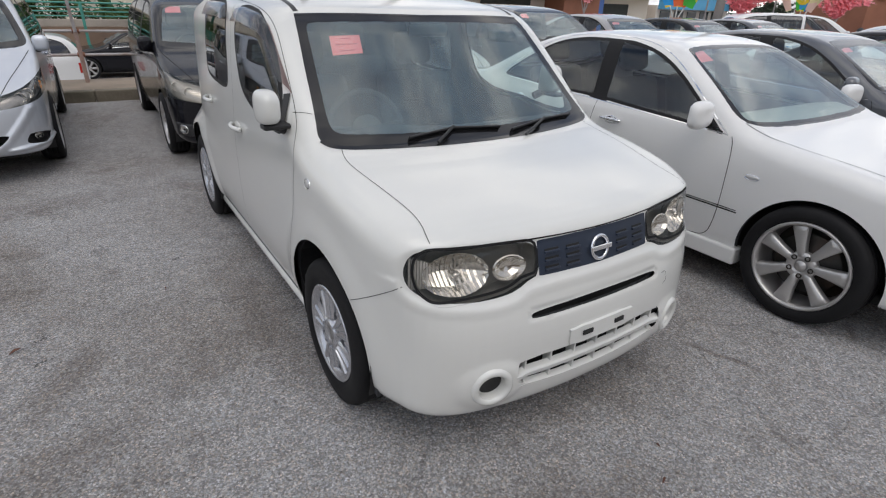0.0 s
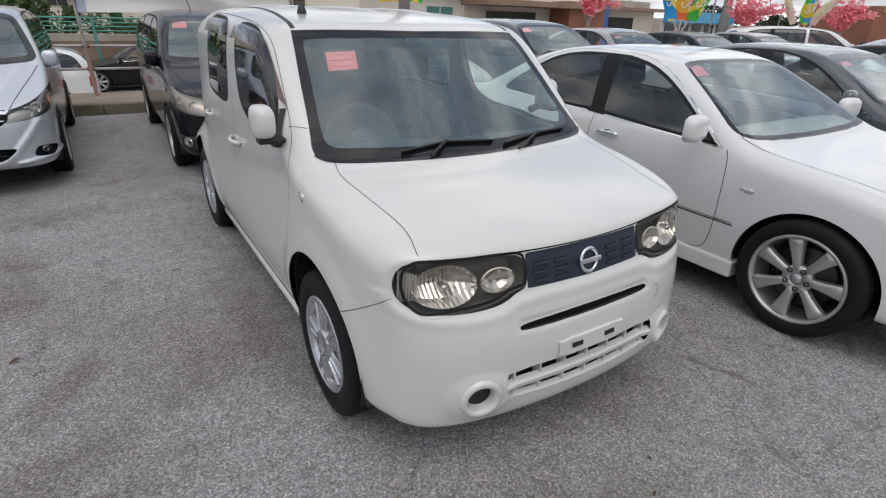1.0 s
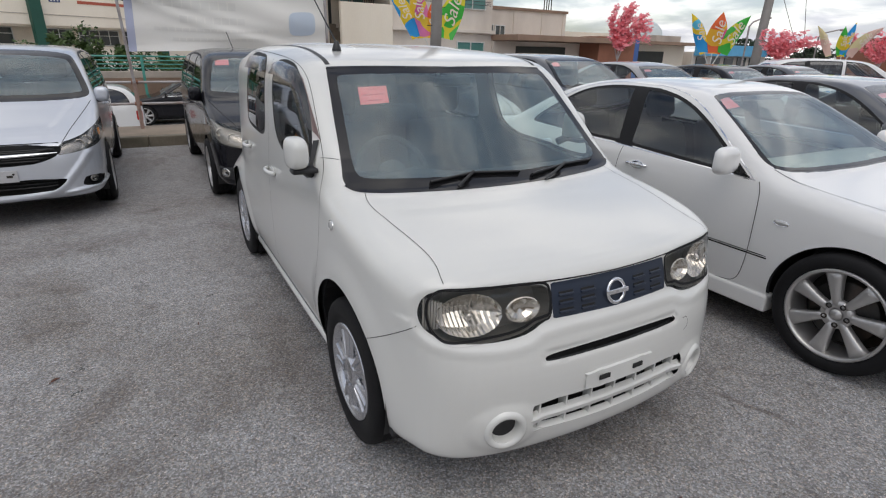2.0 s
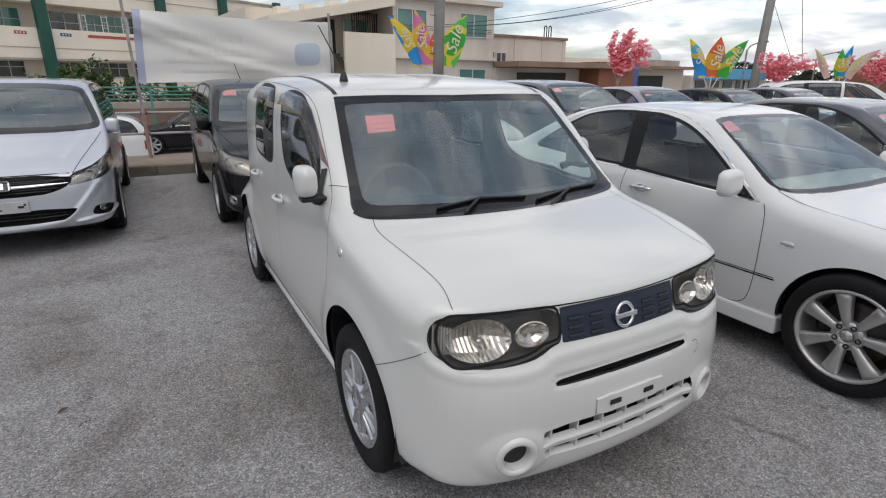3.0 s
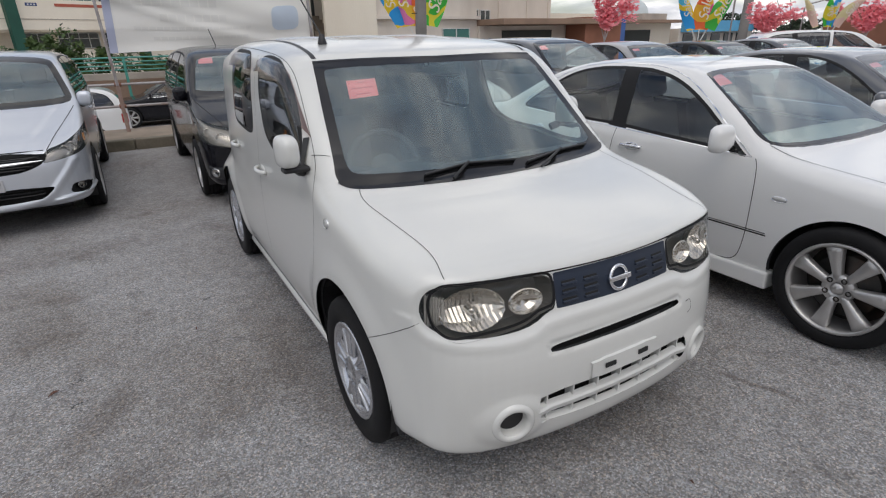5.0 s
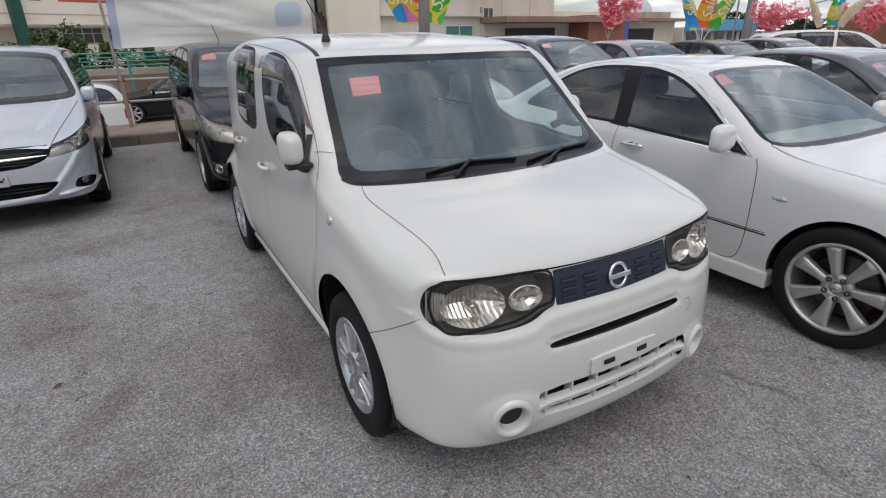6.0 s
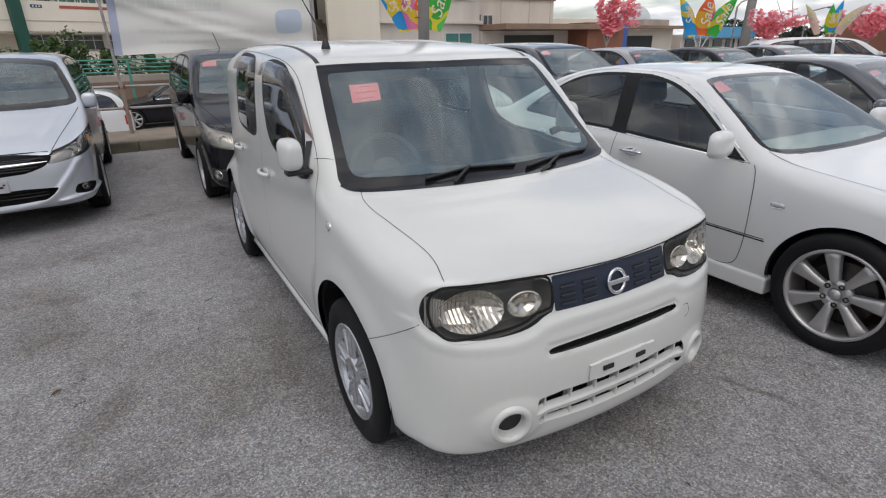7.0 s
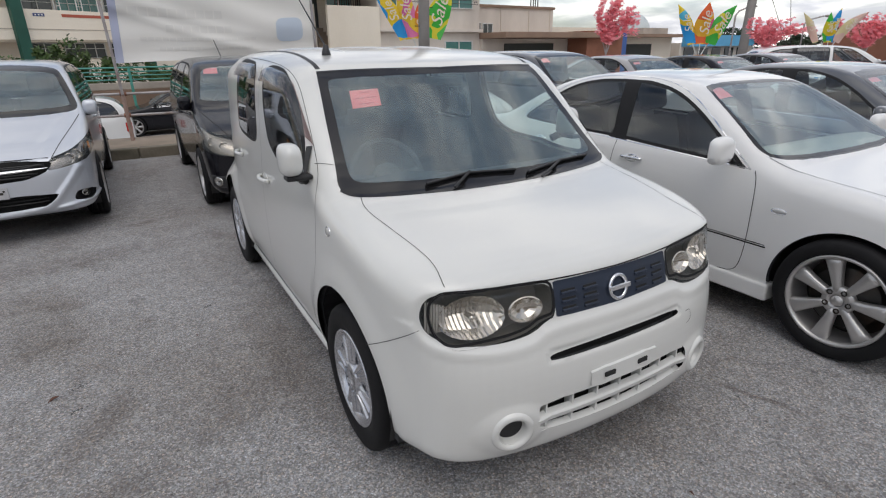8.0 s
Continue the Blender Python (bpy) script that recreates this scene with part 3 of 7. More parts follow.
KERB_STONE = material("mossy_concrete_kerb", (0.20, 0.175, 0.135), 0.9, grain=0.25, grain_scale=40, stain=0.8, stain_scale=2.2, stain_to=(0.085, 0.08, 0.055), bump=0.3)
POLE_CONCRETE = material("concrete_pole", (0.30, 0.285, 0.27), 0.85, grain=0.12, grain_scale=50, stain=0.5, stain_scale=2, stain_to=(0.2, 0.185, 0.17), bump=0.15)
GALVANISED = material("galvanised_pipe", (0.42, 0.40, 0.40), 0.5, 0.5, grain=0.15, grain_scale=60, stain=0.7, stain_scale=4, stain_to=(0.22, 0.14, 0.10))
RUST = material("rusty_steel", (0.26, 0.12, 0.075), 0.85, 0.2, grain=0.4, grain_scale=50, stain=0.6, stain_scale=6, stain_to=(0.12, 0.06, 0.04), bump=0.3)
CREAM_WALL = material("cream_painted_wall", (0.85, 0.775, 0.65), 0.85, grain=0.05, grain_scale=20, stain=0.35, stain_scale=0.5, stain_to=(0.68, 0.59, 0.47), stretch=(1, 1, 0.3), bump=0.05)
BEIGE_WALL = material("beige_painted_wall", (0.72, 0.65, 0.57), 0.85, grain=0.05, grain_scale=18, stain=0.45, stain_scale=0.6, stain_to=(0.40, 0.34, 0.29), stretch=(1, 1, 0.3), bump=0.05)
BROWN_WALL = material("red_brown_wall", (0.30, 0.125, 0.075), 0.85, grain=0.08, grain_scale=20, stain=0.4, stain_scale=0.8)
TAN_ROOF = material("tan_fascia", (0.48, 0.42, 0.36), 0.85, grain=0.1, grain_scale=15, stain=0.5, stain_scale=0.7)
GREEN_PAINT = material("dark_green_paint", (0.012, 0.085, 0.058), 0.5, grain=0.1, grain_scale=30, stain=0.3, stain_scale=1.0)
TEAL_PAINT = material("sea_green_fence_paint", (0.07, 0.30, 0.24), 0.5, grain=0.12, grain_scale=40, stain=0.4, stain_scale=3)
# cream wall taken darker: the recesses' shade is put into this colour
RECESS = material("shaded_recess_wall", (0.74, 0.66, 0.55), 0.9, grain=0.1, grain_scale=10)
ROOM = material("dark_room", (0.06, 0.065, 0.06), 0.9, grain=0.2, grain_scale=3)
WHITE_FRAME = material("white_window_frame", (0.66, 0.66, 0.63), 0.5, grain=0.05, grain_scale=40)
TEAL_PANE = material("green_tinted_pane", (0.09, 0.235, 0.21), 0.06, grain=0.3, grain_scale=1.2, spec=0.8)
DARK_PANE = material("dark_pane", (0.05, 0.06, 0.06), 0.06, grain=0.4, grain_scale=1.5, spec=0.8)
BANNER = material("white_banner_cloth", (0.85, 0.835, 0.79), 0.85, grain=0.03, grain_scale=200, stain=0.12, stain_scale=1.2, stain_to=(0.6, 0.58, 0.54))
FAINT = material("print_showing_through", (0.79, 0.778, 0.74), 0.85)
FAINT_BLUE = material("blue_print_showing_through", (0.60, 0.68, 0.78), 0.85)
BLUE_STRIPE = material("blue_grey_cloth_edge", (0.45, 0.48, 0.62), 0.8)
BLOSSOM = material("pink_plastic_blossom", (1.0, 0.43, 0.48), 0.5, grain=0.06, grain_scale=12)
TWIG = material("red_brown_twig", (0.20, 0.07, 0.065), 0.8)
WHITE_PETAL = material("white_petal", (0.80, 0.78, 0.72), 0.7)
WORN_POST = material("worn_pale_steel_post", (0.36, 0.26, 0.22), 0.8, 0.1, grain=0.3, grain_scale=50, stain=0.7, stain_scale=5, stain_to=(0.22, 0.11, 0.08), bump=0.2)
LEAF = material("broad_leaf", (0.055, 0.10, 0.025), 0.55, grain=0.5, grain_scale=4, stain=0.5, stain_scale=2.5, stain_to=(0.10, 0.14, 0.03))
FAR_LEAF = material("distant_foliage", (0.035, 0.055, 0.028), 0.7, grain=0.5, grain_scale=1.0)
BARK = material("bark", (0.09, 0.065, 0.045), 0.9, grain=0.3, grain_scale=30, bump=0.3)
SHOP_BLUE = material("sky_blue_sign_panel", (0.10, 0.38, 0.62), 0.5, grain=0.1, grain_scale=3)
YELLOW_SIGN = material("yellow_sign", (0.65, 0.42, 0.06), 0.5, grain=0.1, grain_scale=5)
RED_STRIP = material("brick_red_strip", (0.42, 0.10, 0.06), 0.7, grain=0.1, grain_scale=10)
BLUE_STRIP = material("navy_strip", (0.05, 0.07, 0.18), 0.7, grain=0.1, grain_scale=10)
WHITE_TILE = material("white_paint_mark", (0.7, 0.7, 0.68), 0.7)
DOME = material("pale_dome", (0.55, 0.60, 0.60), 0.5, grain=0.05, grain_scale=8)
WIRE = material("black_cable", (0.02, 0.02, 0.022), 0.6)
TAIL_RED = material("red_tail_lamp", (0.45, 0.02, 0.015), 0.15, coat=1.0)
AMBER = material("amber_lens", (0.75, 0.28, 0.05), 0.2)
BLUE_STEEL = material("blue_painted_steel", (0.05, 0.12, 0.35), 0.5)
PLATE_GREY = material("worn_grey_plate_holder", (0.50, 0.50, 0.51), 0.5, 0.0, grain=0.15, grain_scale=90, stain=0.3, stain_scale=9)
LAMP_BRIGHT = material("grey_lamp_housing", (0.34, 0.34, 0.345), 0.25, 0.6, grain=0.2, grain_scale=14)

LAMP_PALE = material("pale_lamp_housing", (0.46, 0.45, 0.42), 0.22, 0.4, grain=0.2, grain_scale=14)
BROWN_EDGE = material("brown_painted_edge", (0.30, 0.20, 0.14), 0.8, grain=0.1, grain_scale=15, stain=0.5, stain_scale=0.7)


def let_through(m, amount):
    """Thin cloth or plastic: part of the light comes through from behind."""
    n, l = m.node_tree.nodes, m.node_tree.links
    b, out = n["Principled BSDF"], n["Material Output"]
    t, mix = n.new("ShaderNodeBsdfTranslucent"), n.new("ShaderNodeMixShader")
    mix.inputs["Fac"].default_value = amount
    colour = b.inputs["Base Color"]
    t.inputs["Color"].default_value = colour.default_value
    if colour.is_linked:
        l.new(colour.links[0].from_socket, t.inputs["Color"])
    l.new(b.outputs["BSDF"], mix.inputs[1])
    l.new(t.outputs["BSDF"], mix.inputs[2])
    l.new(mix.outputs["Shader"], out.inputs["Surface"])
    return m


for cloth, amount in ((BANNER, 0.1), (FAINT, 0.1), (FAINT_BLUE, 0.1), (BLOSSOM, 0.5)):
    let_through(cloth, amount)

# ---- ground: the lot, a kerb drop behind it and the street below, out to the horizon ----
LEVEL, EDGE, LOW, FAR = -0.016, 13.2, -0.95, 2500.0
gb = bmesh.new()
xs = [-FAR, -60, -20, -8, 0, 8, 8.06, 20, 60, FAR]
ys = [(-FAR, LEVEL), (-60, LEVEL), (-15, LEVEL), (-4, LEVEL), (4, LEVEL), (9, LEVEL), (EDGE, LEVEL), (EDGE + 0.06, LOW), (20, LOW), (60, LOW), (FAR, LOW)]
grid = [[gb.verts.new((x, y - (2.3 if 13 < y < 14 and x < 8.03 else 0), z)) for x in xs] for y, z in ys]
for a, b in zip(grid, grid[1:]):
    for i in range(len(xs) - 1):
        gb.faces.new((a[i], a[i + 1], b[i + 1], b[i]))
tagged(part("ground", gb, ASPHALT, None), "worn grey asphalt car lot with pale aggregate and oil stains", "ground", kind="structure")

# unseen plain wall added behind the camera to keep low sky light off the car fronts
unseen_wall = thing("unseen_wall", "plain weathered concrete wall behind the lot", "wall", pose(0, -13.0, LEVEL), kind="structure")
part("wall_face", boxed(-60, 60, -0.2, 0.0, 0.0, 4.6), CONCRETE, unseen_wall)
part("coping", boxed(-60, 60, -0.25, 0.05, 4.604, 4.74, 0.02), CONCRETE, unseen_wall)

# ---- wheels ----
def tyre_mesh(bm, radius, rim, width, sides=56):
    """Axis along x, the outer face at +x."""
    h = width / 2
    s = radius - rim
    prof = [(rim - 0.012, h * 0.55), (rim + 0.002, h * 0.80), (rim + 0.10 * s, h * 0.93), (rim + 0.40 * s, h), (rim + 0.72 * s, h * 0.97), (rim + 0.90 * s, h * 0.88), (radius - 0.004, h * 0.74), (radius, h * 0.60),
            (radius, h * 0.42), (radius - 0.007, h * 0.41), (radius - 0.007, h * 0.36), (radius, h * 0.35), (radius, h * 0.05), (radius - 0.007, h * 0.04), (radius - 0.007, -h * 0.04), (radius, -h * 0.05),
            (radius, -h * 0.35), (radius - 0.007, -h * 0.36), (radius - 0.007, -h * 0.41), (radius, -h * 0.42), (radius, -h * 0.6), (radius - 0.02, -h * 0.85), (rim + 0.4 * s, -h), (rim, -h * 0.8)]
    revolve(bm, prof, sides)


def spoke_mesh(a, r0, r1, w0, w1, x_out, x_in, dish=0.0, fan=1.0):
    """One raised spoke at the angle a, from radius r0 to r1 round the x axis."""
    bm = bmesh.new()
    rows = []
    for i in range(6):
        f = i / 5
        r, w = r0 + (r1 - r0) * f, w0 + (w1 - w0) * f ** fan
        cy, cz = math.cos(a), math.sin(a)
        xo = x_out + dish * (1 - f) ** 2
        ring = []
        for s, x in ((-0.5, x_in), (-0.5, xo - 0.009), (-0.34, xo - 0.001), (0.0, xo + 0.002), (0.34, xo - 0.001), (0.5, xo - 0.009), (0.5, x_in)):
            ring.append(bm.verts.new((x, r * cy - s * w * cz, r * cz + s * w * cy)))
        rows.append(ring)
    for u, v in zip(rows, rows[1:]):
        for j in range(6):
            bm.faces.new((u[j], u[j + 1], v[j + 1], v[j]))
    bm.faces.new(rows[0])
    bm.faces.new(rows[-1][::-1])
    return bm


def wheel(parent, x, y, radius, rim, width, side, style, turn=0.0, z=None):
    """side: +1 with its face towards +x, -1 towards -x."""
    hub = new("wheel")
    hub.parent = parent
    hub.matrix_basis = pose(x, y, radius if z is None else z, 0, 0, 0 if side > 0 else 180) @ pose(0, 0, 0, turn, 0, 0)
    bm = bmesh.new()
    tyre_mesh(bm, radius, rim, width)
    part("tyre", bm, RUBBER, hub, "black rubber tyre", True)
    h = width / 2
    bm = bmesh.new()
    revolve(bm, [(rim + 0.004, h * 0.80), (rim + 0.004, h * 0.92), (rim - 0.004, h * 0.96), (rim - 0.014, h * 0.90), (rim - 0.018, h * 0.5), (rim - 0.03, -h * 0.8)], 56)
    part("rim", bm, WHEEL_COVER if style == "cover" else ALLOY, hub, "", True)
    bm = bmesh.new()
    revolve(bm, [(rim - 0.02, -h * 0.60), (rim * 0.70, -h * 0.62), (rim * 0.69, h * 0.02), (rim * 0.66, h * 0.06), (0.09, h * 0.06), (0.085, h * 0.14), (0.0005, h * 0.14)], 40)
    part("brake_disc", bm, DARK_METAL, hub, "rusty dark brake disc", True)
    if style == "cover":
        out = h * 0.84
        bm = bmesh.new()
        revolve(bm, [(rim - 0.002, out - 0.006), (rim - 0.010, out + 0.006), (rim - 0.022, out + 0.004), (rim - 0.034, out - 0.014)], 56)
        part("cover_ring", bm, WHEEL_COVER, hub, "", True)
        for k in range(5):
            a = 0.3 + 2 * math.pi * k / 5
            part("spoke", spoke_mesh(a, 0.045, rim - 0.018, 0.060, 0.168, out - 0.004, out - 0.03, 0.004), WHEEL_COVER, hub)
            for d in (-0.17, 0.17):
                part("spoke_ridge", spoke_mesh(a + d, 0.075, rim - 0.026, 0.016, 0.034, out + 0.006, out - 0.01, 0.004), WHEEL_COVER, hub)
            part("spoke_valley", spoke_mesh(a + math.pi / 5, 0.10, rim - 0.02, 0.034, 0.060, out - 0.016, out - 0.034), WHEEL_COVER, hub)
        bm = bmesh.new()
        revolve(bm, [(0.066, out - 0.02), (0.060, out + 0.006), (0.034, out + 0.010), (0.032, out + 0.006), (0.0005, out + 0.008)], 32)
        part("hub_cap", bm, WHEEL_COVER, hub, "", True)
    else:
        out = h * 0.80
        n = 7 if style == "seven" else 5
        for k in range(n):
            part("spoke", spoke_mesh(0.22 + 2 * math.pi * k / n, 0.05, rim - 0.012, 0.042 if n == 7 else 0.06, 0.090 if n == 7 else 0.09, out, out - 0.045, -0.010, 1.7 if n == 7 else 1.0), ALLOY, hub, "", True)
        bm = bmesh.new()
        revolve(bm, [(0.080, out - 0.045), (0.076, out - 0.010), (0.036, out - 0.008), (0.034, out - 0.016), (0.0005, out - 0.016)], 32)
        part("hub", bm, ALLOY, hub, "", True)
        for k in range(5):
            a = 0.4 + 2 * math.pi * k / 5
            bm = bmesh.new()
            revolve(bm, [(0.015, out - 0.02), (0.015, out - 0.003), (0.010, out - 0.002), (0.008, out - 0.012), (0.0005, out - 0.012)], 10, centre=(0, 0.057 * math.cos(a), 0.057 * math.sin(a)))
            part("wheel_nut", bm, DARK_METAL, hub)
        bm = bmesh.new()
        revolve(bm, [(0.031, out - 0.014), (0.028, out - 0.004), (0.0005, out - 0.001)], 24)
        part("hub_cap", bm, ALLOY, hub, "", True)
    return hub


# ---- car bodies ----
def side_region(poly, pillar=0.3, side=0):
    """Inside an outline seen from the side; ahead of the doors only what lies further out than the pillar counts."""
    field = Outline(poly, 0.1)
    g = lambda p: field(p[:, 1], p[:, 2])
    mask = lambda p: (np.abs(p[:, 0]) if side == 0 else p[:, 0] * side) > np.where(p[:, 1] < 1.6, pillar, 0.3)
    return g, mask


def front_region(poly, y_from, y_to, z_from=0.0):
    field = Outline(poly, 0.1)
    g = lambda p: field(p[:, 0], p[:, 2])
    mask = lambda p: (p[:, 1] > y_from) & (p[:, 1] < y_to) & (p[:, 2] > z_from)
    return g, mask


def inset(poly, d):
    """The outline moved inwards by about d."""
    p = np.array(poly)
    a, b = np.roll(p, 1, 0), np.roll(p, -1, 0)
    t = b - a
    nrm = np.stack([t[:, 1], -t[:, 0]], 1) / (np.linalg.norm(t, axis=1)[:, None] + 1e-9)
    area = (p[:, 0] * b[:, 1] - b[:, 0] * p[:, 1]).sum()
    return p - nrm * d * (1 if area > 0 else -1)


def car_body(root, shell, axles, arch, windows, screen, rear, materials, trim_lift=0.03, well=(0.50, 0.80), clear=None, more=(), lamp_depth=0.0, pillars=(), housing=None, bowls=(-0.14, 0.20), pillar=0.3):
    """Skin, glass, inner trim and wheel wells of a car. windows: list of (name, outline, material); screen and rear: outlines."""
    body_paint, label = materials
    regions = []
    for name, outline, mat in windows:
        flank = {"near": -1, "kerb": 1}.get(name.split("_")[0], 0)
        g, m = side_region(outline, pillar, flank)
        regions.append((name + "_seal", g, m))
        g, m = side_region(inset(outline, 0.02), pillar, flank)
        regions.append((name, g, m))
    for k, outline in enumerate(pillars):
        g, m = side_region(outline)
        regions.insert(0, (f"pillar_{k}_seal", g, m))
    ymid = (shell.side[:, 0].min() + shell.side[:, 0].max()) / 2
    if screen is not None:
        g, m = front_region(screen, -99, ymid, 0.7)
        regions.append(("windscreen_border", g, m))
        g, m = front_region(inset(screen, 0.055) if clear is None else clear, -99, ymid, 0.7)
        regions.append(("windscreen", g, m))
    if rear is not None:
        g, m = front_region(rear, ymid + 0.4, 99, 0.7)
        regions.append(("rear_window", g, m))
    for i, (y, z) in enumerate(axles):
        poly = circle_outline(y, z, arch)
        g = lambda p, c=(y, z): np.hypot(p[:, 1] - c[0], p[:, 2] - c[1]) - arch
        regions.append(("hole", g, lambda p: np.abs(p[:, 0]) > 0.45))
    regions += list(more)
    verts, faces = shell.skin()
    cut = shell.cut(verts, faces, regions)
    v, t = cut["body"]
    facing = lambda p: (lambda n: n / (np.linalg.norm(n, axis=1)[:, None] + 1e-9))(shell.slope(p))
    nn = facing(v)
    part_mesh("body", v, t, body_paint, root, label, normals=nn)
    part_mesh("inner_trim", v - nn * trim_lift, t[:, ::-1], DARK_TRIM, root, "dark cabin lining")
    low, tip, end = shell.side[:, 1].min(), shell.side[:, 0].min(), shell.side[:, 0].max()
    part("floor_pan", boxed(-0.60, 0.60, tip + 0.34, end - 0.45, low - 0.045, low + 0.02, 0.012), SEAM, root, "dark underbody")
    kinds = {name: mat for name, _, mat in windows}
    for name, (v, t) in cut.items():
        if name in ("body", "hole"):
            continue
        base = name.split(".")[0]
        if name.startswith("headlamp_lens"):
            lens = part_mesh("headlamp_lens", v, t, LAMP_GLASS, root, "clear headlamp lens", normals=facing(v))
            lens.visible_shadow = False
            if lamp_depth:
                c = v.mean(0)
                part_mesh("headlamp_housing", c + (v - c) * 0.985 - facing(v) * lamp_depth, t, housing or LAMP_BRIGHT, lens, "silvery headlamp housing")
                for f in bowls:
                    span = np.ptp(v[:, 0]) * f
                    near = v[np.abs(v[:, 0] - c[0] - span) < 0.035]
                    if not len(near):
                        continue
                    size = min(0.85, 0.40 * np.ptp(near[:, 2]) / 0.054)
                    q = near.mean(0)[None]
                    q = q[0] - facing(q)[0] * lamp_depth * 0.8
                    bm = bmesh.new()
                    revolve(bm, [(a * size, b) for a, b in ((0.050, 0.012), (0.054, -0.006), (0.049, -0.008), (0.040, 0.0), (0.024, 0.010), (0.0005, 0.014))], 20, "y", tuple(q))
                    part("lamp_bowl", bm, MIRROR, lens, "", True)
        elif name == "grille":
            part_mesh("grille", v, t, BLUE_PLASTIC, root, "dark blue plastic grille panel", normals=facing(v))
        elif name.endswith("_seal"):
            for side in (-1, 1):
                h = t[v[t].mean(1)[:, 0] * side > 0]
                if not len(h):
                    continue
                used, inv = np.unique(h, return_inverse=True)
                part_mesh("window_seal", v[used], inv.reshape(-1, 3), WEATHERSTRIP, root, "black rubber window seal", normals=facing(v[used]))
        elif name == "windscreen_border":
            part_mesh("windscreen_border", v, t, FRIT, root, "black ceramic windscreen border", normals=facing(v))
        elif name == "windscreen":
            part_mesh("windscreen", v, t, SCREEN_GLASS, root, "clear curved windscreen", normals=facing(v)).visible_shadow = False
        elif name == "rear_window":
            part_mesh("rear_window", v, t, DARK_GLASS, root).visible_shadow = False
        else:
            half = t[(v[t].mean(1)[:, 0] < 0)], t[(v[t].mean(1)[:, 0] > 0)]
            for h in half:
                if len(h):
                    used, inv = np.unique(h, return_inverse=True)
                    part_mesh("side_window", v[used], inv.reshape(-1, 3), kinds[name], root, normals=facing(v[used])).visible_shadow = False
    for y, z in axles:
        for s in (-1, 1):
            bm = bmesh.new()
            n = 20
            ring = []
            for k in range(n + 1):
                a = math.pi * (-0.12 + 1.24 * k / n)
                c, q = y + (arch + 0.012) * math.cos(a), z + (arch + 0.012) * math.sin(a)
                ring.append((bm.verts.new((s * well[0], c, q)), bm.verts.new((s * well[1], c, q))))
            for u, w in zip(ring, ring[1:]):
                bm.faces.new((u[0], u[1], w[1], w[0]))
            bm.faces.new([r[0] for r in ring])
            part("wheel_well", bm, BLACK_PLASTIC, root, "dark wheel arch liner")
    return cut


def oval(points, rounds=3):
    return rounded(points, rounds)


# ---- the boxy white compact ----
CUBE_SIDE = rounded([(0.20, 0.175), (0.05, 0.19), (-0.002, 0.27), (-0.022, 0.42), (-0.008, 0.56), (0.05, 0.69), (0.09, 0.86), (0.15, 0.905), (0.45, 0.975), (0.72, 1.015), (0.82, 1.06), (1.10, 1.31), (1.34, 1.52), (1.52, 1.57), (2.00, 1.63), (2.60, 1.645),
                     (3.30, 1.635), (3.70, 1.59), (3.82, 1.50), (3.88, 1.10), (3.90, 0.70), (3.90, 0.40), (3.85, 0.24), (3.70, 0.20)])
CUBE_FRONT = rounded(mirrored([(0.0, 0.17), (0.70, 0.17), (0.765, 0.22), (0.806, 0.33), (0.834, 0.46), (0.846, 0.62), (0.847, 0.80), (0.836, 0.94), (0.818, 1.08), (0.805, 1.22), (0.79, 1.36), (0.77, 1.47), (0.735, 1.555), (0.66, 1.61), (0.50, 1.64), (0.30, 1.65), (0.0, 1.652)]))
CUBE_PLAN = rounded(mirrored([(0.0, -0.025), (0.30, -0.015), (0.50, 0.022), (0.65, 0.10), (0.755, 0.24), (0.815, 0.43), (0.843, 0.70), (0.848, 1.20), (0.848, 2.80), (0.838, 3.30), (0.80, 3.62), (0.72, 3.80), (0.55, 3.89), (0.0, 3.905)]))
LAMP = rounded([(-0.7334, 0.7819), (-0.7221, 0.8345), (-0.6893, 0.8621), (-0.6333, 0.8680), (-0.5183, 0.8632), (-0.383, 0.8558), (-0.2815, 0.8471), (-0.2822, 0.7305), (-0.3232, 0.7246), (-0.3853, 0.6915), (-0.4869, 0.6811), (-0.6191, 0.6856), (-0.6835, 0.7041), (-0.7224, 0.7337)], 2)
GRILLE = np.array([(-0.2815, 0.7279), (0, 0.724), (0.2815, 0.7279), (0.2812, 0.8500), (0, 0.8495), (-0.2812, 0.8500)])
FACE = rounded([(-0.7435, 0.7732), (-0.7276, 0.8398), (-0.6869, 0.8628), (-0.5166, 0.8629), (-0.2877, 0.8488), (0, 0.847), (0.2877, 0.8488), (0.5166, 0.8629), (0.6869, 0.8628), (0.7276, 0.8398), (0.7435, 0.7732), (0.728, 0.7174), (0.6727, 0.686), (0.4867, 0.6687), (0.3841, 0.6783), (0.3215, 0.7152), (0, 0.714), (-0.3215, 0.7152), (-0.3841, 0.6783), (-0.4867, 0.6687), (-0.6727, 0.686), (-0.728, 0.7174)], 2)
SLOT = rounded([(-0.3353, 0.599), (-0.3213, 0.6142), (-0, 0.622), (0.3213, 0.6142), (0.3353, 0.599), (0.3249, 0.5873), (0, 0.59), (-0.3249, 0.5873)], 2)
INTAKE = rounded([(-0.378, 0.4439), (0, 0.44), (0.378, 0.4439), (0.390, 0.3966), (0.374, 0.3293), (0.1955, 0.3132), (-0, 0.312), (-0.1955, 0.3132), (-0.374, 0.3293), (-0.390, 0.3966)], 1)
FOG = circle_outline(-0.482, 0.358, 0.052, 32)
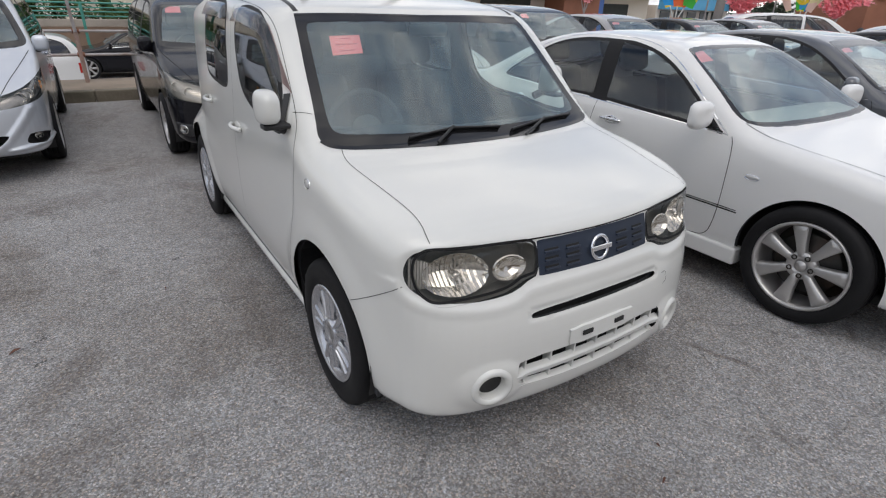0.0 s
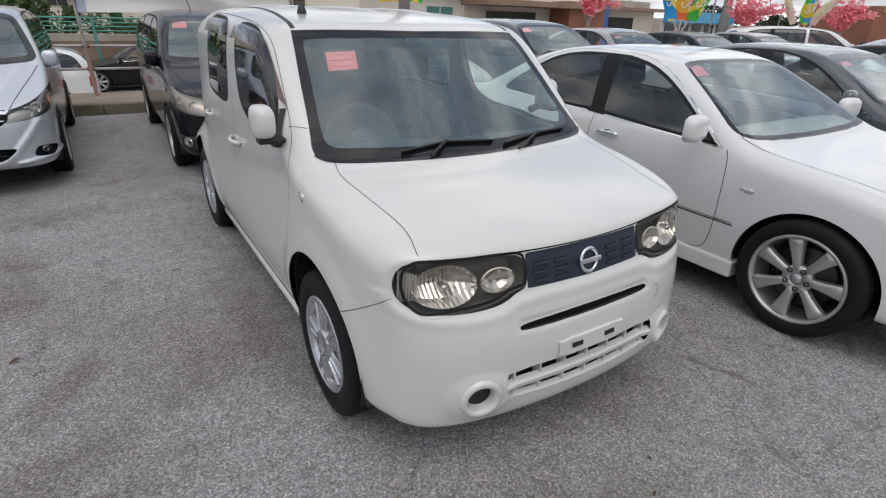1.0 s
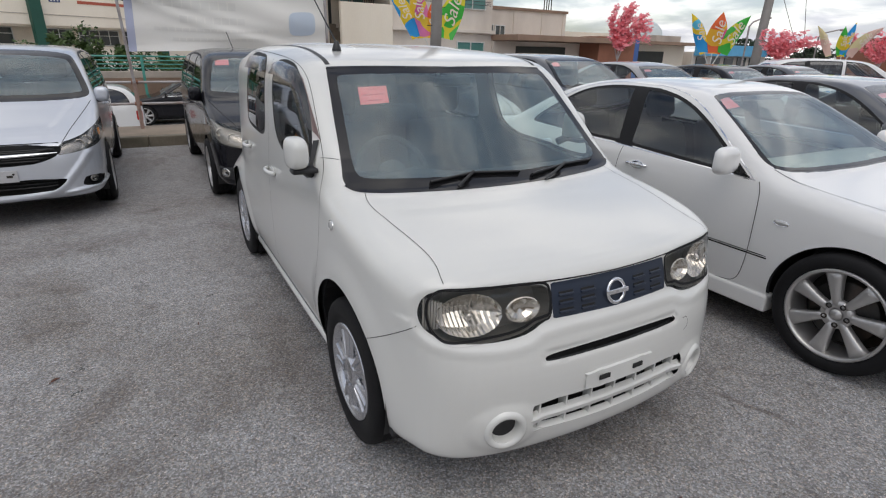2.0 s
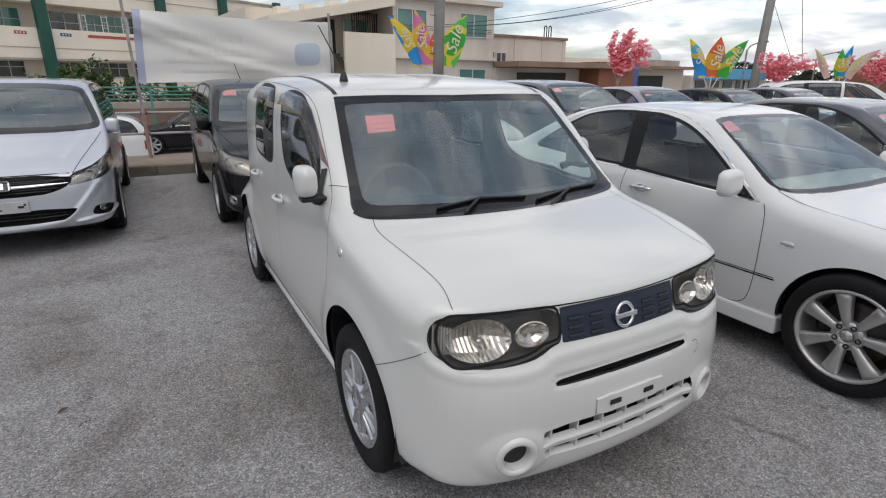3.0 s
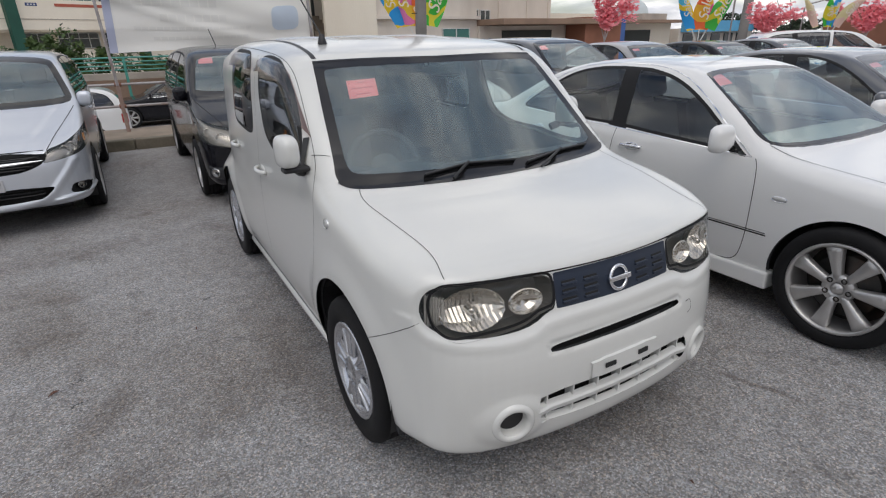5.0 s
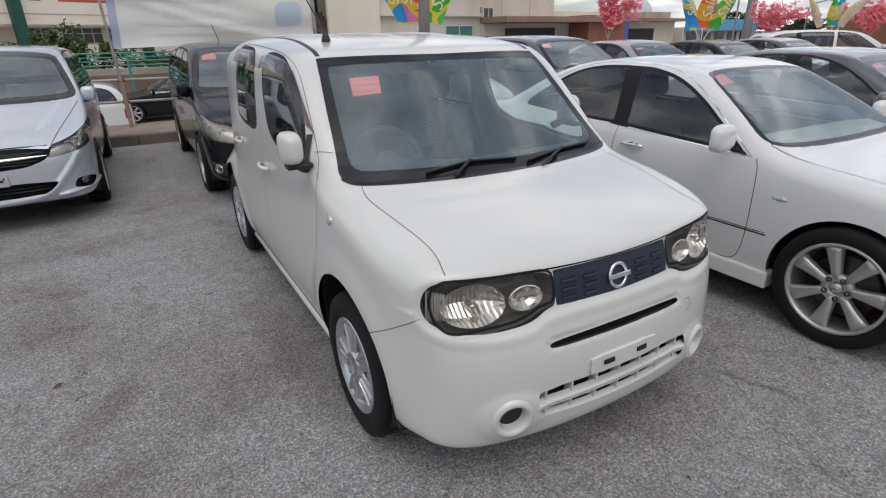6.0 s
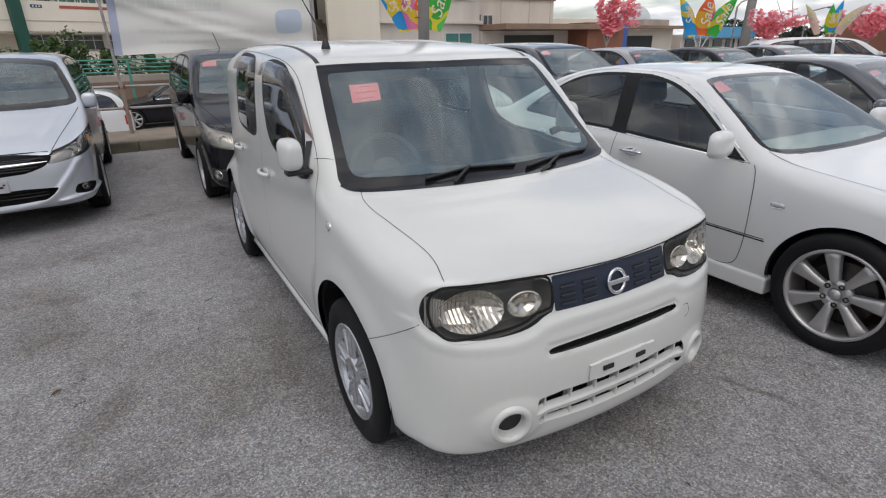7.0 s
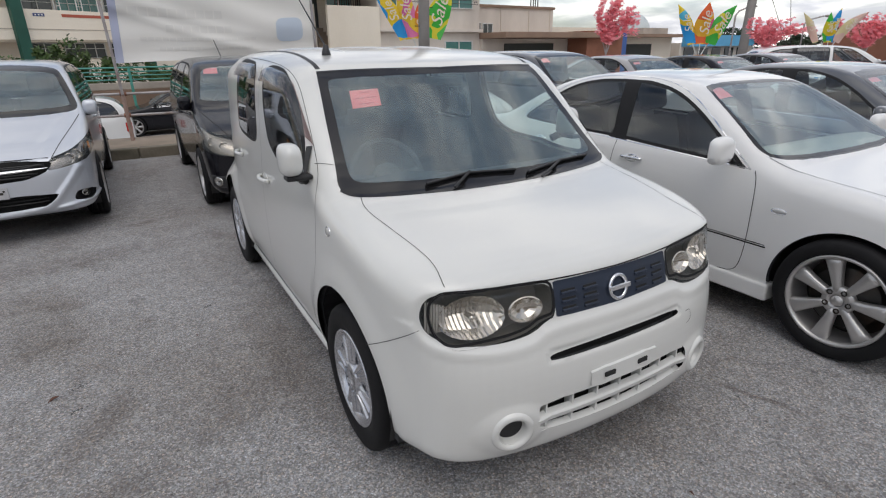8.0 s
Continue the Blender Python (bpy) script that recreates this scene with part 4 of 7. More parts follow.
PLATE = rounded([(-0.1692, 0.4454), (-0.1693, 0.5126), (0.1693, 0.5126), (0.1692, 0.4454)], 1)
face_field, slot_field, plate_field = Outline(FACE, 0.15), Outline(SLOT, 0.15), Outline(PLATE, 0.15)


def ease(t):
    t = np.clip(t, 0, 1)
    return t * t * (3 - 2 * t)


def cube_relief(d, x, y, z):
    """Sunken lamps and grille, the lipped bumper slot, swollen wheel arches and the fog lamp pods."""
    x, y, z = np.broadcast_arrays(x, y, z)
    out = np.array(d, float)
    nose = (y < 0.55) & (z < 1.0) & (np.abs(out) < 0.12)
    a, b, yy = x[nose], z[nose], y[nose]
    f = face_field(a, b)
    out[nose] += 0.009 * ease(0.5 - f / 0.034) * ease((0.36 - yy) / 0.14)
    out[nose] -= 0.003 * ease(1 - np.abs(f - 0.024) / 0.028) * (b < 0.76) * ease((0.40 - yy) / 0.1)
    s = slot_field(a, b - 0.004)
    out[nose] += 0.006 * ease(1 - (s - 0.002) / 0.018)
    p = plate_field(a, b)
    out[nose] -= 0.004 * ease(0.5 - p / 0.008)
    pod = np.hypot((np.abs(a) - 0.478) / 1.35, b - 0.356)
    out[nose] -= 0.012 * ease((0.115 - pod) / 0.05)
    # the upper body draws in towards the rear
    far = (np.abs(x) > 0.4) & (y > 2.15) & (np.abs(out) < 0.35)
    out[far] += 0.043 * (y[far] - 2.15) ** 2 * ease((z[far] - 0.64) / 0.18) * ease((1.66 - z[far]) / 0.14) * ease((np.abs(x[far]) - 0.4) / 0.3)
    for cy in (0.735, 3.255):
        near = (np.abs(x) > 0.6) & (np.abs(y - cy) < 0.6) & (z < 0.95) & (np.abs(out) < 0.12)
        r = np.hypot(y[near] - cy, z[near] - 0.345)
        out[near] -= 0.012 * ease((0.50 - r) / 0.12)
    return out


CUBE = Shell(CUBE_SIDE, CUBE_FRONT, CUBE_PLAN, 0.10, 0.06, 0.0145, cube_relief, 0.10)
cube = thing("compact_car", "boxy white compact car with a pink price sheet", "car")
FRONT_DOOR = oval([(1.09, 1.05), (1.14, 1.20), (1.225, 1.30), (1.34, 1.41), (1.455, 1.485), (1.57, 1.525), (1.77, 1.54), (1.895, 1.53), (1.908, 1.42), (1.86, 1.28), (1.79, 1.15), (1.62, 1.09), (1.30, 1.045)], 2)
REAR_DOOR = oval([(2.055, 1.17), (2.065, 1.32), (2.10, 1.49), (2.17, 1.548), (2.33, 1.560), (2.69, 1.57), (2.71, 1.53), (2.715, 1.40), (2.69, 1.17), (2.62, 1.125), (2.40, 1.112), (2.10, 1.105)], 2)
SCREEN = oval(mirrored([(0.0, 1.030), (0.43, 1.032), (0.58, 1.035), (0.675, 1.041), (0.722, 1.054), (0.733, 1.08), (0.718, 1.12), (0.699, 1.20), (0.680, 1.30), (0.655, 1.41), (0.634, 1.50), (0.615, 1.511), (0.42, 1.512), (0.0, 1.511)]), 2)
SCREEN_CLEAR = oval(mirrored([(0.0, 1.070), (0.36, 1.073), (0.56, 1.079), (0.648, 1.083), (0.672, 1.105), (0.664, 1.16), (0.648, 1.24), (0.624, 1.36), (0.604, 1.462), (0.585, 1.48), (0.30, 1.485), (0.0, 1.486)]), 2)


def holes(name, poly, y_to):
    field = Outline(poly, 0.1)
    return name, (lambda p: field(p[:, 0], p[:, 2])), (lambda p: p[:, 1] < y_to)


LAMP_R = LAMP * (-1, 1)
cube_cut = car_body(cube, CUBE, [(0.735, 0.345), (3.255, 0.345)], 0.362, [("near_front", FRONT_DOOR, GLASS), ("near_rear", REAR_DOOR, DARK_GLASS), ("kerb_front", FRONT_DOOR + (0.20, 0) * (FRONT_DOOR[:, :1] > 1.5) - (0, 0.028), GLASS), ("kerb_rear", REAR_DOOR * (0.9, 1) + (0.40, 0), DARK_GLASS)], SCREEN, None, (WHITE_PEARL, "glossy white pearl bodywork"), clear=SCREEN_CLEAR, pillar=0.70,
                    more=[holes("headlamp_lens", LAMP, 0.5), holes("headlamp_lens_b", LAMP_R, 0.5), holes("grille", GRILLE, 0.3), holes("hole", SLOT, 0.3), holes("hole", INTAKE, 0.3), holes("hole", FOG, 0.3), holes("hole", FOG * (-1, 1), 0.3)])
for y in (0.722, 3.253):
    for s in (-1, 1):
        wheel(cube, s * 0.735, y, 0.318, 0.208, 0.175, s, "cover", 20, 0.302)


def at_skin(shell, p, lift=0.0):
    """A pose on the skin near p, its z axis along the outward normal, its y axis upwards."""
    q = shell.onto(np.array([p], float), 4)
    n = shell.slope(q)[0]
    n = Vector(n / np.linalg.norm(n))
    up = Vector((0, 0, 1)) if abs(n.z) < 0.9 else Vector((0, 1, 0))
    x = up.cross(n).normalized()
    y = n.cross(x)
    m = Matrix((x, y, n)).transposed().to_4x4()
    m.translation = Vector(q[0]) + n * lift
    return m


def seams(shell, root, lines, width=0.005, mat=None, both=True, label="", name="panel_gap"):
    for line in lines:
        for s in ((1, -1) if both else (1,)):
            v, f = shell.ribbon([(s * x, y, z) for x, y, z in line], width, 0.0012)
            part_mesh(name, v, f, mat or SEAM, root, label)


seams(CUBE, cube, [
    [(-0.6658, 0.854, 1.0399), (-0.6857, 0.7694, 1.0127), (-0.6639, 0.5612, 0.9783), (-0.6352, 0.3731, 0.9403), (-0.635, 0.2919, 0.92), (-0.6517, 0.222, 0.8937), (-0.6472, 0.1994, 0.8635)],
    [(-0.8259, 0.4886, 0.5848), (-0.7888, 0.3472, 0.6601), (-0.7353, 0.2332, 0.7383)],
    [(-0.696, 2.80, 1.574), (-0.701, 2.485, 1.573), (-0.721, 1.942, 1.556), (-0.726, 1.621, 1.540), (-0.74, 1.379, 1.503), (-0.753, 1.24, 1.418), (-0.778, 1.10, 1.286), (-0.802, 1.01, 1.163), (-0.821, 0.979, 0.999), (-0.828, 0.985, 0.872), (-0.831, 1.05, 0.661), (-0.83, 1.14, 0.42), (-0.81, 1.18, 0.33)],
    [(-0.781, 1.0667, 1.1532), (-0.7193, 1.0135, 1.1504)],
    [(-0.74, 1.985, 1.54), (-0.80, 1.97, 1.20), (-0.83, 1.97, 0.80), (-0.82, 2.0, 0.36)],
], 0.0024, label="thin dark panel gap")
seams(CUBE, cube, [[(-0.6444, 0.2004, 0.8667), (-0.5775, 0.1768, 0.8658), (-0.3995, 0.1389, 0.858), (-0.1935, 0.1089, 0.8549), (0, 0.0999, 0.853)]], 0.005, FRIT, label="dark gap under the bonnet edge")
seams(CUBE, cube, [[(-0.6127, 1.4342, 1.5203), (-0.6107, 1.5703, 1.5574), (-0.5914, 1.8277, 1.587), (-0.5681, 2.4001, 1.6074), (-0.5626, 3.2982, 1.5858)]], 0.022, BLACK_PLASTIC, label="black roof gutter strip", name="roof_strip")

seams(CUBE, cube, [[(-0.727, 0.91, 1.066), (-0.706, 0.882, 1.050), (-0.664, 0.857, 1.042), (-0.566, 0.826, 1.037), (-0.425, 0.794, 1.034), (-0.22, 0.762, 1.031), (0.0, 0.754, 1.030)]], 0.020, FRIT, label="black cowl strip under the windscreen", name="cowl_strip")

seams(CUBE, cube, [[(-0.628, 1.414, 1.508), (-0.60, 1.408, 1.512), (-0.417, 1.385, 1.513), (-0.20, 1.36, 1.512), (0.0, 1.350, 1.511)]], 0.014, FRIT, label="black strip along the windscreen's upper edge", name="header_strip")

# grille panel: louvres, badge ring
for sx in (-1, 1):
    for i, cx in enumerate((0.224, 0.128)):
        for j, cz in enumerate((0.815, 0.783, 0.751)):
            m = at_skin(CUBE, (sx * cx, 0.08, cz - 0.004 * (i == 1)), 0.001)
            w = 0.032
            bm = bmesh.new()
            box(bm, -w, w, -0.010, -0.001, -0.006, 0.007, 0.003)
            bm.transform(m)
            part("louvre", bm, BLUE_PLASTIC, cube)
            bm = bmesh.new()
            box(bm, -w * 0.92, w * 0.92, -0.002, 0.007, -0.006, 0.0008, 0.0)
            bm.transform(m)
            part("louvre_opening", bm, SEAM, cube)
m = at_skin(CUBE, (0.0, 0.07, 0.781), 0.006)
bm = bmesh.new()
tube(bm, [m @ Vector((0.041 * math.cos(t), 0.043 * math.sin(t), 0)) for t in (2 * math.pi * k / 36 for k in range(36))], 0.0075, 8, True)
badge = part("badge_ring", bm, CHROME, cube, "chrome ring badge", True)
bm = bmesh.new()
box(bm, -0.054, 0.054, -0.0095, 0.0095, -0.001, 0.012, 0.003)
bm.transform(m)
part("badge_bar", bm, CHROME, badge, "plain chrome bar")

# headlamps: dark bucket, reflectors, bulbs behind the clear lens
for sx in (-1, 1):
    outline = LAMP if sx < 0 else LAMP_R
    rows = []
    for depth, shrink in ((0.0, 1.0), (0.02, 0.99), (0.075, 0.86)):
        c = outline.mean(0)
        ring = c + (outline - c) * shrink
        pts = CUBE.onto(np.stack([ring[:, 0], np.full(len(ring), 0.12), ring[:, 1]], 1), 6)
        nn = np.array([0.25 * sx, -1, 0.15])
        nn = nn / np.linalg.norm(nn)
        rows.append(pts - nn * depth - (0.002 if depth == 0 else 0))
    n = len(outline)
    verts = np.concatenate(rows + [rows[-1].mean(0)[None]])
    faces = [(r * n + k, r * n + (k + 1) % n, (r + 1) * n + (k + 1) % n, (r + 1) * n + k) for r in range(2) for k in range(n)]
    faces += [(2 * n + k, 2 * n + (k + 1) % n, 3 * n) for k in range(n)]
    rim = np.stack([outline[:, 0], np.full(n, 0.15), outline[:, 1]], 1)
    v, f = CUBE.ribbon(rim, 0.010, 0.0015, True)
    lamp = part_mesh("headlamp", verts, faces, LAMP_BODY, cube, "smoked headlamp with a fluted reflector", False)
    part_mesh("lamp_gasket", v, f, WEATHERSTRIP, lamp, "black rubber lamp gasket")
    # main reflector: an oval bowl of upright bright flutes
    nu, nv = 26, 7
    mid = CUBE.onto(np.array([[sx * 0.575, 0.14, 0.772]]), 5)[0]
    grid = []
    for i in range(nu + 1):
        u = 1.96 * i / nu - 0.98
        for j in range(nv + 1):
            w = (2 * j / nv - 1) * math.sqrt(1 - u * u)
            cx, cz = 0.575 + 0.112 * u, 0.772 + 0.072 * w
            y0 = CUBE.onto(np.array([[sx * cx, 0.14, cz]]), 5)[0][1]
            rim = max(y0 + 0.012, mid[1] - 0.02 + 0.3 * (cx - 0.575))
            grid.append((sx * cx, rim + 0.070 * (1 - u * u - w * w) + 0.0045 * (i % 2) + 0.003 * (j % 2), cz))
    fs = [(i * (nv + 1) + j, (i + 1) * (nv + 1) + j, (i + 1) * (nv + 1) + j + 1, i * (nv + 1) + j + 1) for i in range(nu) for j in range(nv)]
    part_mesh("reflector", grid, fs, MIRROR, lamp, "bright fluted reflector", False)
    bm = bmesh.new()
    revolve(bm, [(0.013, 0.055), (0.013, 0.022), (0.010, 0.016), (0.0005, 0.014)], 16, "y", (mid[0], mid[1], mid[2] - 0.004))
    part("bulb_cap", bm, MIRROR, lamp, "", True)
    m = at_skin(CUBE, (sx * 0.396, 0.10, 0.778), -0.012)
    bm = bmesh.new()
    revolve(bm, [(0.043, 0.002), (0.046, 0.008), (0.042, 0.010), (0.034, -0.004), (0.018, -0.016), (0.0005, -0.020)], 24, "z")
    bm.transform(m @ Matrix.Diagonal((1.45, 0.98, 1, 1)))
    part("side_lamp", bm, MIRROR, lamp, "small oval reflector")
    m = at_skin(CUBE, (sx * 0.697, 0.20, 0.782), -0.020)
    bm = bmesh.new()
    for k in range(7):
        box(bm, -0.036 + 0.0095 * k, -0.028 + 0.0095 * k, -0.062 + 0.002 * k, 0.050 - 0.002 * k, -0.012, 0.004, 0.002)
    bm.transform(m)
    part("turn_lamp", bm, FROSTED, lamp, "clear ribbed turn signal")

for s in (-1, 1):
    part("side_sill", boxed(min(s * 0.72, s * 0.792), max(s * 0.72, s * 0.792), 1.12, 2.88, 0.20, 0.255, 0.022), WHITE_PEARL, cube, "white side sill", True)

# bumper slot, intake, plate holder, fog lamps
bm = boxed(-0.40, 0.40, 0.080, 0.22, 0.56, 0.64)
part("slot_recess", bm, SEAM, cube)
bm = boxed(-0.47, 0.47, 0.125, 0.26, 0.24, 0.52)
part("intake_recess", bm, SEAM, cube)


def bumper_blade(z_of, depth, thick, x1, n=40):
    """A curved white bar across the intake."""
    xs = np.linspace(-x1, x1, n)
    front = CUBE.onto(np.stack([xs, np.full(n, 0.02), [z_of(x) for x in xs]], 1), 4)
    verts, faces = [], []
    for (x, y, z), xx in zip(front, xs):
        zz = z_of(xx)
        verts += [(x, y + 0.004, zz + thick / 2), (x, y - 0.002, zz + thick * 0.2), (x, y + 0.002, zz - thick / 2), (x, y + depth, zz - thick / 2 + 0.004), (x, y + depth, zz + thick / 2 + 0.008)]
    for i in range(n - 1):
        for k in range(5):
            faces.append((i * 5 + k, i * 5 + (k + 1) % 5, (i + 1) * 5 + (k + 1) % 5, (i + 1) * 5 + k))
    faces += [tuple(range(5)), tuple(5 * (n - 1) + k for k in range(4, -1, -1))]
    return verts, faces


step_up = lambda x: 0.376 - 0.02 * x * x
v, f = bumper_blade(lambda x: float(step_up(x)), 0.024, 0.026, 0.392)
part_mesh("intake_bar", v, f, WHITE_PEARL, cube, "white bar across the lower intake", False)
for k, x in enumerate(np.linspace(-0.345, 0.345, 7)):
    y = CUBE.onto(np.array([[x, 0.02, 0.37]]), 4)[0][1]
    bm = boxed(x - 0.004, x + 0.004, y + 0.010, y + 0.05, 0.315, 0.462, 0.001)
    part("intake_rib", bm, WHITE_PEARL, cube)
v, f = bumper_blade(lambda x: 0.312 + 0.10 * x * x, 0.022, 0.010, 0.372)
part_mesh("intake_lip", v, f, WHITE_PEARL, cube, "", False)
xs = np.linspace(-0.168, 0.168, 29)
rows = [CUBE.onto(np.stack([xs, np.full(29, 0.02), np.full(29, z)], 1), 4) + (0, lift, 0) for z, lift in ((0.4490, 0.004), (0.452, -0.009), (0.509, -0.009), (0.512, 0.004))]
part_mesh("plate_panel", np.concatenate(rows), [(r * 29 + k, r * 29 + k + 1, (r + 1) * 29 + k + 1, (r + 1) * 29 + k) for r in range(3) for k in range(28)], WHITE_PEARL, cube, "raised blank plate panel", False)
for sx in (-1, 1):
    m = at_skin(CUBE, (sx * 0.084, 0.01, 0.485), 0.0105)
    bm = bmesh.new()
    box(bm, -0.025, 0.025, -0.009, 0.009, -0.004, 0.0015, 0.001)
    bm.transform(m)
    part("plate_bracket_slot", bm, SEAM, cube, "dark slot in the empty plate holder")
    m = at_skin(CUBE, (sx * 0.482, 0.05, 0.358), 0.0)
    bm = bmesh.new()
    revolve(bm, [(0.082, -0.008), (0.076, 0.004), (0.066, 0.009), (0.057, 0.006), (0.051, -0.006), (0.046, -0.035)], 40, "z")
    bm.transform(m)
    fog = part("fog_lamp_bezel", bm, WHITE_PEARL, cube, "white ring round an empty fog lamp socket", True)
    bm = bmesh.new()
    revolve(bm, [(0.050, -0.030), (0.040, -0.034), (0.0005, -0.036)], 32, "z")
    bm.transform(m)
    part("fog_lamp_socket", bm, BLACK_PLASTIC, fog, "black blanking cap", True)
seams(CUBE, cube, [[(0.3743, 0.0437, 0.5895), (0.4082, 0.0498, 0.5932), (0.4147, 0.0424, 0.5491), (0.3807, 0.0353, 0.5386)]], 0.002, SEAM, False, name="tow_cap_edge")

# raised ribs along the roof
for x in (-0.34, 0.0, 0.34):
    line = CUBE.onto(np.array([(x, y, 1.63) for y in np.linspace(1.75, 3.45, 24)]), 4)
    bm = bmesh.new()
    tube(bm, [tuple(q - np.array((0, 0, 0.010 + 0.012 * (abs(k - 11.5) / 11.5) ** 8))) for k, q in enumerate(line)], 0.019, 10)
    part("roof_rib", bm, WHITE_PEARL, cube, "", True)

# wipers, aerial, price sheet, mirrors, handles, side blinkers, wind visors
for pts, pivot in (([(-0.382, 0.823, 1.053), (-0.163, 0.833, 1.070), (0.083, 0.812, 1.060)], (-0.268, 0.776, 1.035)), ([(0.139, 0.791, 1.047), (0.377, 0.842, 1.066), (0.586, 0.880, 1.064)], (0.192, 0.750, 1.027))):
    p = CUBE.onto(np.array(pts), 4)
    nn = np.array([0, -0.65, 0.76])
    bm = bmesh.new()
    tube(bm, [tuple(q + nn * 0.016) for q in p], 0.0055, 6)
    wiper = part("wiper", bm, BLACK_PLASTIC, cube, "black windscreen wiper")
    bm = bmesh.new()
    tube(bm, [tuple(q + nn * 0.005) for q in p], 0.005, 6)
    part("wiper_blade", bm, RUBBER, wiper)
    bm = bmesh.new()
    tube(bm, [Vector(CUBE.onto(np.array([pivot]), 4)[0] + nn * 0.010), Vector(p[1] + nn * 0.026), Vector(p[1] + nn * 0.02)], 0.0065, 6)
    part("wiper_arm", bm, BLACK_PLASTIC, wiper)
bm = bmesh.new()
base = CUBE.onto(np.array([[-0.477, 1.70, 1.61]]), 4)[0]
revolve(bm, [(0.024, 0.0), (0.022, 0.012), (0.012, 0.045), (0.0005, 0.05)], 16, "z", tuple(base))
aerial = part("aerial_base", bm, BLACK_PLASTIC, cube, "black aerial foot", True)
bm = bmesh.new()
tube(bm, [tuple(base + np.array((0, 0, 0.04))), tuple(base + np.array((-0.05, 0.24, 0.29)))], 0.0045, 6, radius_end=0.003)
part("aerial_rod", bm, BLACK_PLASTIC, aerial)


def price_sheet(shell, parent, corners, bars=True, inside=-0.004):
    """A pink paper behind the windscreen with a scrawl of plain bars."""
    c = shell.onto(np.array(corners, float), 4)
    nn = shell.slope(c)
    c = c + inside * nn / np.linalg.norm(nn, axis=1)[:, None]
    n = 6
    grid = [[(c[0] * (1 - u) + c[1] * u) * (1 - v) + (c[3] * (1 - u) + c[2] * u) * v for u in np.linspace(0, 1, n)] for v in np.linspace(0, 1, n)]
    flat = [q for row in grid for q in row]
    faces = [(i * n + j, i * n + j + 1, (i + 1) * n + j + 1, (i + 1) * n + j) for i in range(n - 1) for j in range(n - 1)]
    sheet = part_mesh("price_sheet", flat, faces, PINK_PAPER, parent, "bright pink paper price sheet")
    if bars:
        at = lambda u, v: (c[0] * (1 - u) + c[1] * u) * (1 - v) + (c[3] * (1 - u) + c[2] * u) * v
        nrm = np.cross(c[1] - c[0], c[3] - c[0])
        nrm /= np.linalg.norm(nrm)
        if nrm[1] > 0:
            nrm = -nrm
        for u0, u1, v0, v1 in ((0.34, 0.66, 0.15, 0.20), (0.14, 0.30, 0.44, 0.52), (0.35, 0.49, 0.44, 0.52), (0.54, 0.67, 0.44, 0.52), (0.72, 0.86, 0.44, 0.52), (0.25, 0.76, 0.78, 0.84)):
            q = [at(u0, v0), at(u1, v0), at(u1, v1), at(u0, v1)]
            if v1 - v0 > 0.1:
                w = 0.22
                lines = [(at(u0, v0), at(u1, v0), at(u1, v0 + 0.05), at(u0, v0 + 0.05)), (at(u0, v1 - 0.05), at(u1, v1 - 0.05), at(u1, v1), at(u0, v1)), (at(u0, v0), at(u0 + 0.03, v0), at(u0 + 0.03, v1), at(u0, v1))]
            else:
                lines = [q]
            vs, fs = [], []
            for L in lines:
                fs.append(tuple(range(len(vs), len(vs) + 4)))
                vs += [p + nrm * 0.0015 for p in L]
            part_mesh("scrawl_bar", vs, fs, INK, sheet, "", False)
    return sheet


price_sheet(CUBE, cube, [(-0.5215, 1.2841, 1.4287), (-0.3846, 1.2684, 1.4344), (-0.4037, 1.1912, 1.3643), (-0.5397, 1.2041, 1.3556)])


def door_mirror(root, x, y, z, s, paint_mat, size=(0.085, 0.07, 0.095), stalk=(0.0, 0.0, -0.06), foot=None, turn=-8):
    """s: side of the car. The housing is a soft block, flat towards the rear."""
    bm = bmesh.new()
    bmesh.ops.create_uvsphere(bm, u_segments=32, v_segments=20, radius=1.0)
    for v in bm.verts:
        q = v.co
        q.x = math.copysign(abs(q.x) ** 0.62, q.x) * size[0]
        q.z = math.copysign(abs(q.z) ** 0.62, q.z) * size[2]
        q.y = math.copysign(abs(q.y) ** 0.8, q.y) * size[1]
        if q.y > 0.02:
            q.y = 0.02 + (q.y - 0.02) * 0.25
    bm.transform(Matrix.Translation((x, y, z)) @ pose(0, 0, 0, 0, 0, turn * s))
    mirror = part("door_mirror", bm, paint_mat, root, "body-coloured door mirror", True)
    bm = bmesh.new()
    box(bm, -size[0] * 0.78, size[0] * 0.78, 0.022, 0.02 + (size[1] - 0.02) * 0.25 + 0.002, -size[2] * 0.74, size[2] * 0.74, 0.003)
    bm.transform(Matrix.Translation((x, y, z)) @ pose(0, 0, 0, 0, 0, turn * s))
    part("mirror_glass", bm, CHROME, mirror)
    bm = bmesh.new()
    tube(bm, [(x - s * size[0] * 0.2, y + 0.01, z - size[2] * 0.86), (x - s * (size[0] + 0.03), y + 0.03, z + stalk[2])], 0.022, 10)
    part("mirror_foot", bm, foot or BLACK_PLASTIC, mirror)
    return mirror


